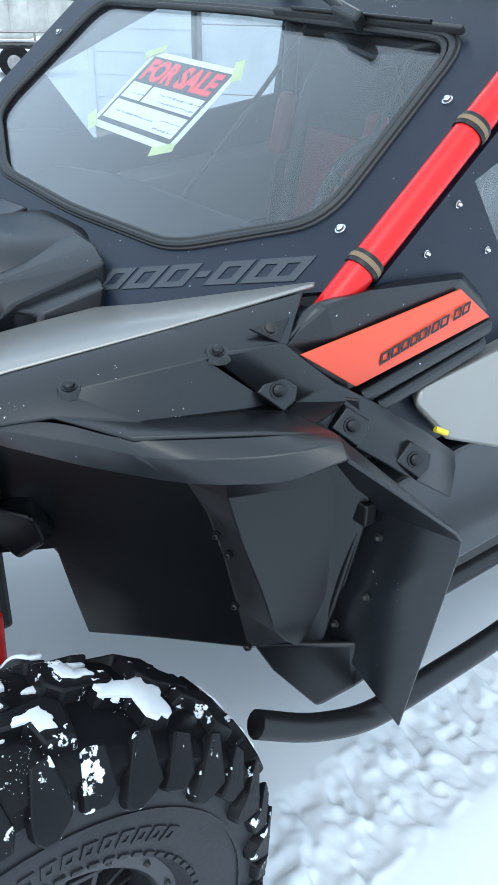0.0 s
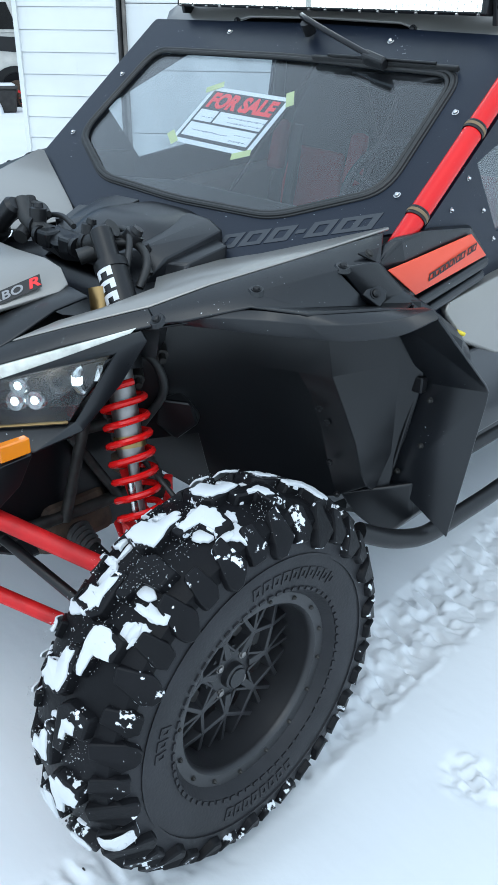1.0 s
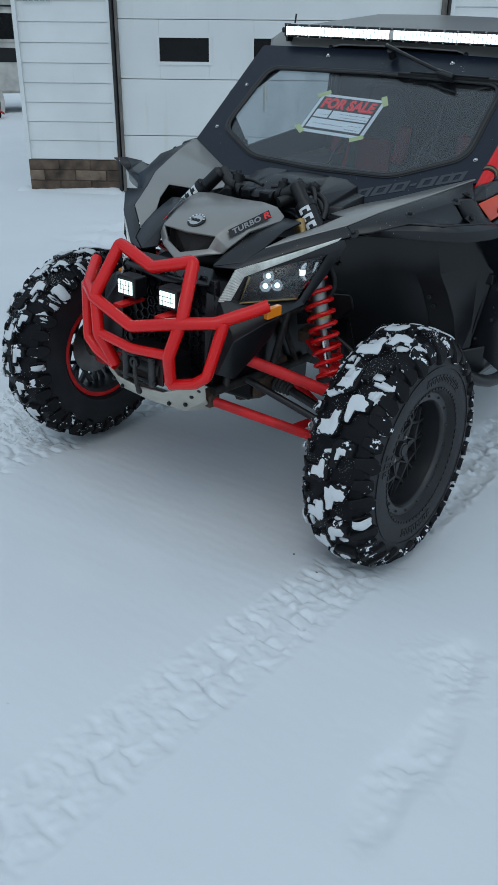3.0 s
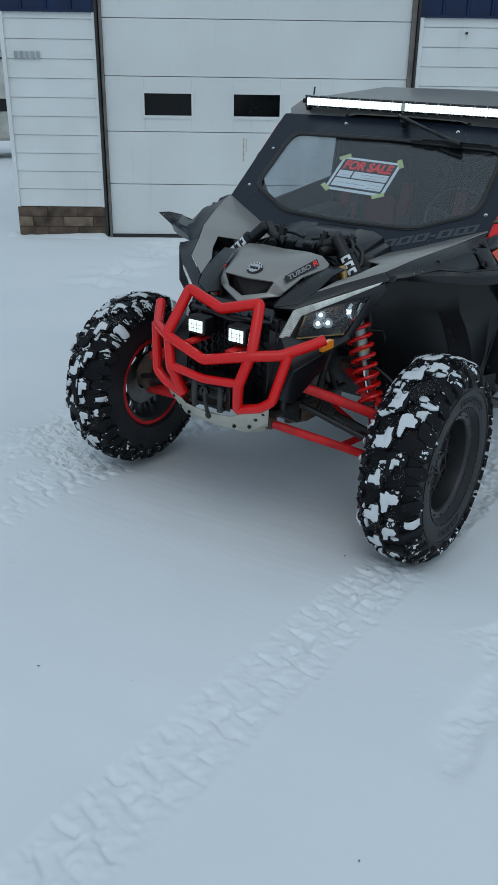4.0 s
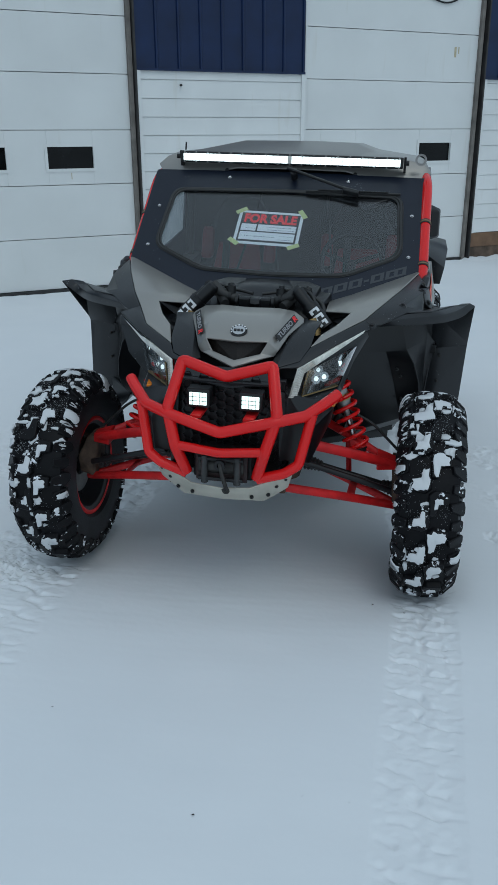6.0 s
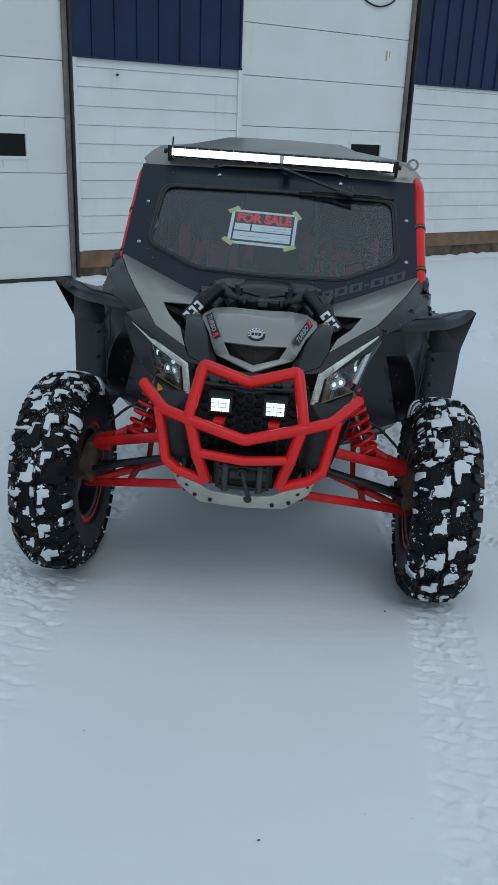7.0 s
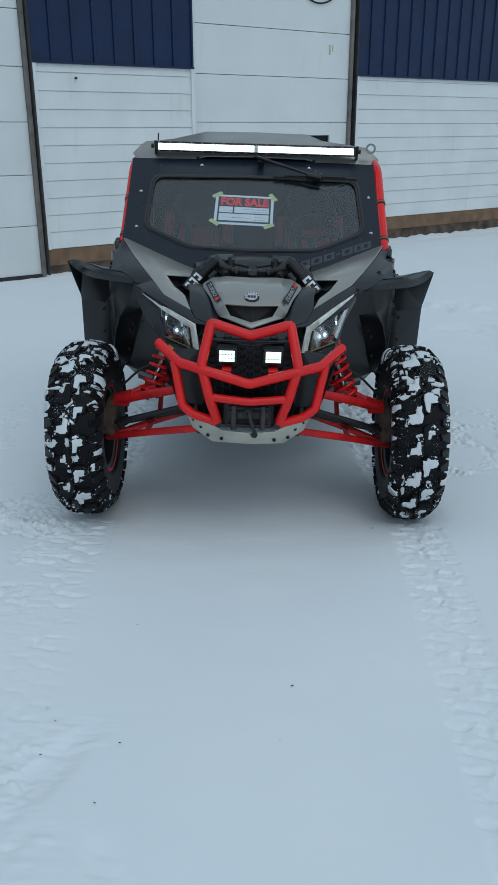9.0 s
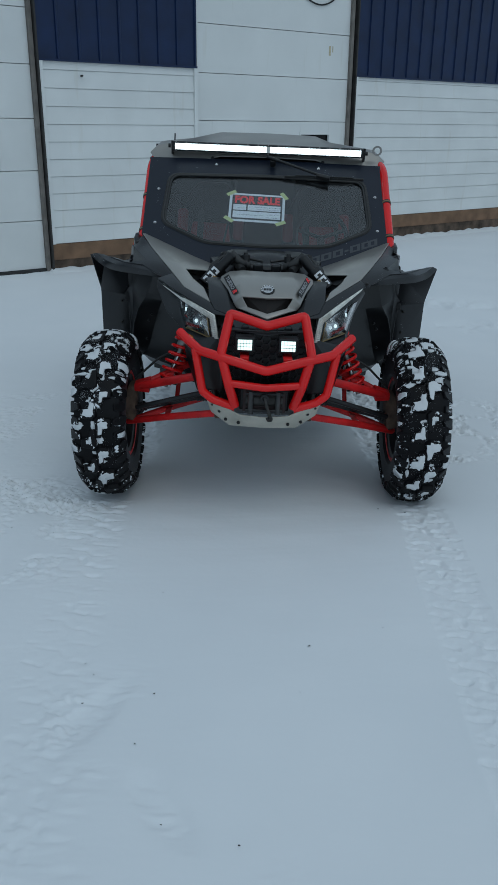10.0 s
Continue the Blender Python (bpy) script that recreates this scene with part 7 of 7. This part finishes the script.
part("body", box_bm((-8, 0, 0.45), (4.2, 2.3, 3.1)), VAN_WHITE, coach, "weathered white coach body", bevel=0.08, smooth=True)
plate_on_coach("stripe", ((-0.76, 1.32), (-0.76, 1.60), (1.0, 1.45), (4.1, 1.42), (4.1, 1.16), (1.0, 1.19)), -0.012, -0.004, BLACK, coach, "black stripe")
plate_on_coach("stripe", ((-8, 1.49), (-8, 1.63), (-0.79, 1.61), (-0.79, 1.48)), -0.016, -0.006, VAN_YELLOW, coach, "yellow stripe")
plate_on_coach("stripe", ((-8, 1.35), (-8, 1.49), (-0.79, 1.48), (-0.79, 1.34)), -0.015, -0.006, VAN_BLUE, coach, "blue stripe")
plate_on_coach("side_marker", ((-0.16, 1.62), (-0.16, 1.73), (0.02, 1.72), (0.02, 1.61)), -0.05, -0.004, AMBER, coach, "small orange side marker", bevel=0.01)
part("rain_gutter", box_bm((-8, -0.04, 2.43), (4.2, 0.01, 2.47)), BLACK, coach, "dark rain gutter")
part("roof_rib", box_bm((-8, -0.02, 2.60), (4.2, 0.01, 2.63)), STEEL, coach)
for k in range(16):
    part("skirt_rib", box_bm((-7.2 + k * 0.45, -0.012, 0.70), (-7.17 + k * 0.45, 0.004, 1.30)), VAN_WHITE, coach)
for a, b, lean in ((-6.5, -5.2, 0.0), (-4.4, -3.2, 0.0), (-0.75, 0.62, 0.24), (1.03, 1.95, 0.24), (2.4, 3.4, 0.2)):
    ring = ((a, 2.36), (b, 2.36), (b + lean, 1.64), (a + lean, 1.64))
    cx, cz = sum(p[0] for p in ring) / 4, 2.0
    wf = plate_on_coach("window", ring, -0.03, -0.004, VAN_WHITE, coach, "slanted coach window in a pale frame", bevel=0.05)
    plate_on_coach("pane", [(cx + (x - cx) * 0.88, cz + (z - cz) * 0.80) for x, z in ring], -0.04, -0.028, PANE_DARK, wf, bevel=0.004)
for x in (0.62, -5.5):
    # flat black disc on the body side paints the shade inside the arch
    part("wheel_arch", lathe([(-0.02, 0.0001), (-0.02, 0.68), (0.05, 0.70)], seg=32, axis="y", at=(x, 0, 0.23)), BLACK, coach, "black disc for the shade inside the wheel arch")
    part("arch_lip", lathe([(-0.05, 0.69), (-0.05, 0.80), (0.02, 0.80), (0.02, 0.69)], seg=32, axis="y", at=(x, 0, 0.23), closed=True), VAN_WHITE, coach, smooth=True)
    tw = part("wheel", lathe([(-0.10, 0.0001), (-0.10, 0.22), (-0.12, 0.38), (0.1, 0.40)], seg=32, axis="y", at=(x, -0.02, 0.38)), RUBBER, coach, smooth=True)
    part("wheel_hub", lathe([(-0.125, 0.0001), (-0.125, 0.20), (-0.11, 0.22)], seg=24, axis="y", at=(x, -0.02, 0.38)), RUST, tw, "rusty red hub")
# dark bin and a red hand truck left beside the coach wheel
bin_ = tagged(new("storage_bin"), "dark gray bin with a snow-capped lid beside the coach", "bin")
bin_.matrix_world = COACH @ pose(0.40, -1.5, -0.015)
part("bin_body", hull_bm([(x, y, z) for z, w in ((0.0, 0.20), (0.50, 0.25)) for x in (-w, w) for y in (-w, w)]), TRIM_DARK, bin_, bevel=0.03, smooth=True)
part("bin_lid", hull_bm([(x, y, z) for z, w in ((0.50, 0.27), (0.55, 0.26), (0.60, 0.18)) for x in (-w, w) for y in (-w, w)]), TRIM_DARK, bin_, "dark lid", bevel=0.015, smooth=True)
part("lid_snow", hull_bm([(x, y, z) for z, w in ((0.575, 0.23), (0.625, 0.15)) for x in (-w, w) for y in (-w, w)]), SNOW_THIN, bin_, "snow on the lid", bevel=0.015, smooth=True)
truck = tagged(new("hand_truck"), "red steel hand truck tipped over in the snow", "hand truck")
truck.matrix_world = COACH @ pose(0.68, -1.55, -0.015)
for y in (-0.16, 0.16):
    part("side_rail", sweep([(0.0, y, 0.46), (0.36, y, 0.25), (0.64, y, 0.11)], 0.016, seg=8), RED_DIRTY, truck, "red tube")
for k in (0.15, 0.42, 0.68, 0.95):
    part("cross_bar", sweep([(0.64 * k, -0.16, 0.46 - 0.36 * k), (0.64 * k, 0.16, 0.46 - 0.36 * k)], 0.012, seg=8), RED_DIRTY, truck)
part("spoked_rim", lathe([(-0.02, 0.25), (0.02, 0.25), (0.02, 0.29), (-0.02, 0.29)], seg=32, axis="y", at=(0.24, 0.24, 0.29), closed=True), RUST, truck, "rusty spoked rim", smooth=True)
for k in range(6):
    a = k * math.pi / 6
    part("spoke", sweep([(0.24 + 0.26 * math.cos(a), 0.24, 0.29 + 0.26 * math.sin(a)), (0.24 - 0.26 * math.cos(a), 0.24, 0.29 - 0.26 * math.sin(a))], 0.008, seg=6), RED_DIRTY, truck)
for y in (-0.21, 0.21):
    tw = part("truck_wheel", lathe([(-0.03, 0.05), (-0.03, 0.10), (0.03, 0.10), (0.03, 0.05)], seg=24, axis="y", at=(0.46, y, 0.10), closed=True), RUBBER, truck, "small black wheel", smooth=True)
    part("wheel_hub", lathe([(-0.032, 0.0001), (-0.032, 0.05), (0.032, 0.05), (0.032, 0.0001)], seg=18, axis="y", at=(0.46, y, 0.10)), VAN_WHITE, tw, "pale hub")
# flat trailer with a rail
tr = tagged(new("utility_trailer"), "gray steel utility trailer standing in the snow", "trailer")
tr.matrix_world = COACH @ pose(-1.03, -4.0, -0.015)
for z in (0.66, 0.83):
    part("rail", sweep([(-3.6, 0, z), (0.65, 0, z)], 0.022, seg=8), STEEL, tr, "steel rail")
for x in (-3.6, -2.6, -1.6, -0.6, 0.40, 0.64):
    part("post", sweep([(x, 0, 0.52), (x, 0, 0.84)], 0.020, seg=8), STEEL, tr)
part("deck", box_bm((-3.6, 0, 0.53), (0.65, 1.3, 0.60)), TRIM_DARK, tr, "dark deck")
tw = part("wheel", lathe([(-0.1, 0.0001), (-0.1, 0.15), (-0.09, 0.18), (-0.1, 0.27), (-0.06, 0.31), (0.06, 0.31), (0.1, 0.27), (0.1, 0.0001)], seg=32, axis="y", at=(0.0, -0.14, 0.30)), RUBBER, tr, "trailer wheel with a bright hub", smooth=True)
part("wheel_hub", lathe([(-0.105, 0.0001), (-0.108, 0.10), (-0.10, 0.14)], seg=24, axis="y", at=(0.0, -0.14, 0.30)), STEEL, tw)
part("tail_block", box_bm((0.42, -0.05, 0.46), (0.66, 0.2, 0.60)), RUST, tr, "rusty rear block", bevel=0.01)
bank = bmesh.new()
bmesh.ops.create_grid(bank, x_segments=48, y_segments=24, size=1.0)
for v in bank.verts:
    x, y = v.co.x, v.co.y
    hgt = max(0, (1 - y * y)) * max(0, 1 - x ** 4) ** 0.6 * (0.85 + 0.15 * noise.noise(Vector((x * 4, y * 2, 0))))
    v.co = Vector((x * 0.95, y * 0.8, hgt * 0.72 - 0.03))
sb_ = part("snow_bank", bank, SNOW, None, smooth=True)
sb_.matrix_world = COACH @ pose(-0.62, -1.4, -0.02)
tagged(sb_, "rounded heap of snow against the coach", "snow heap", kind="stuff")
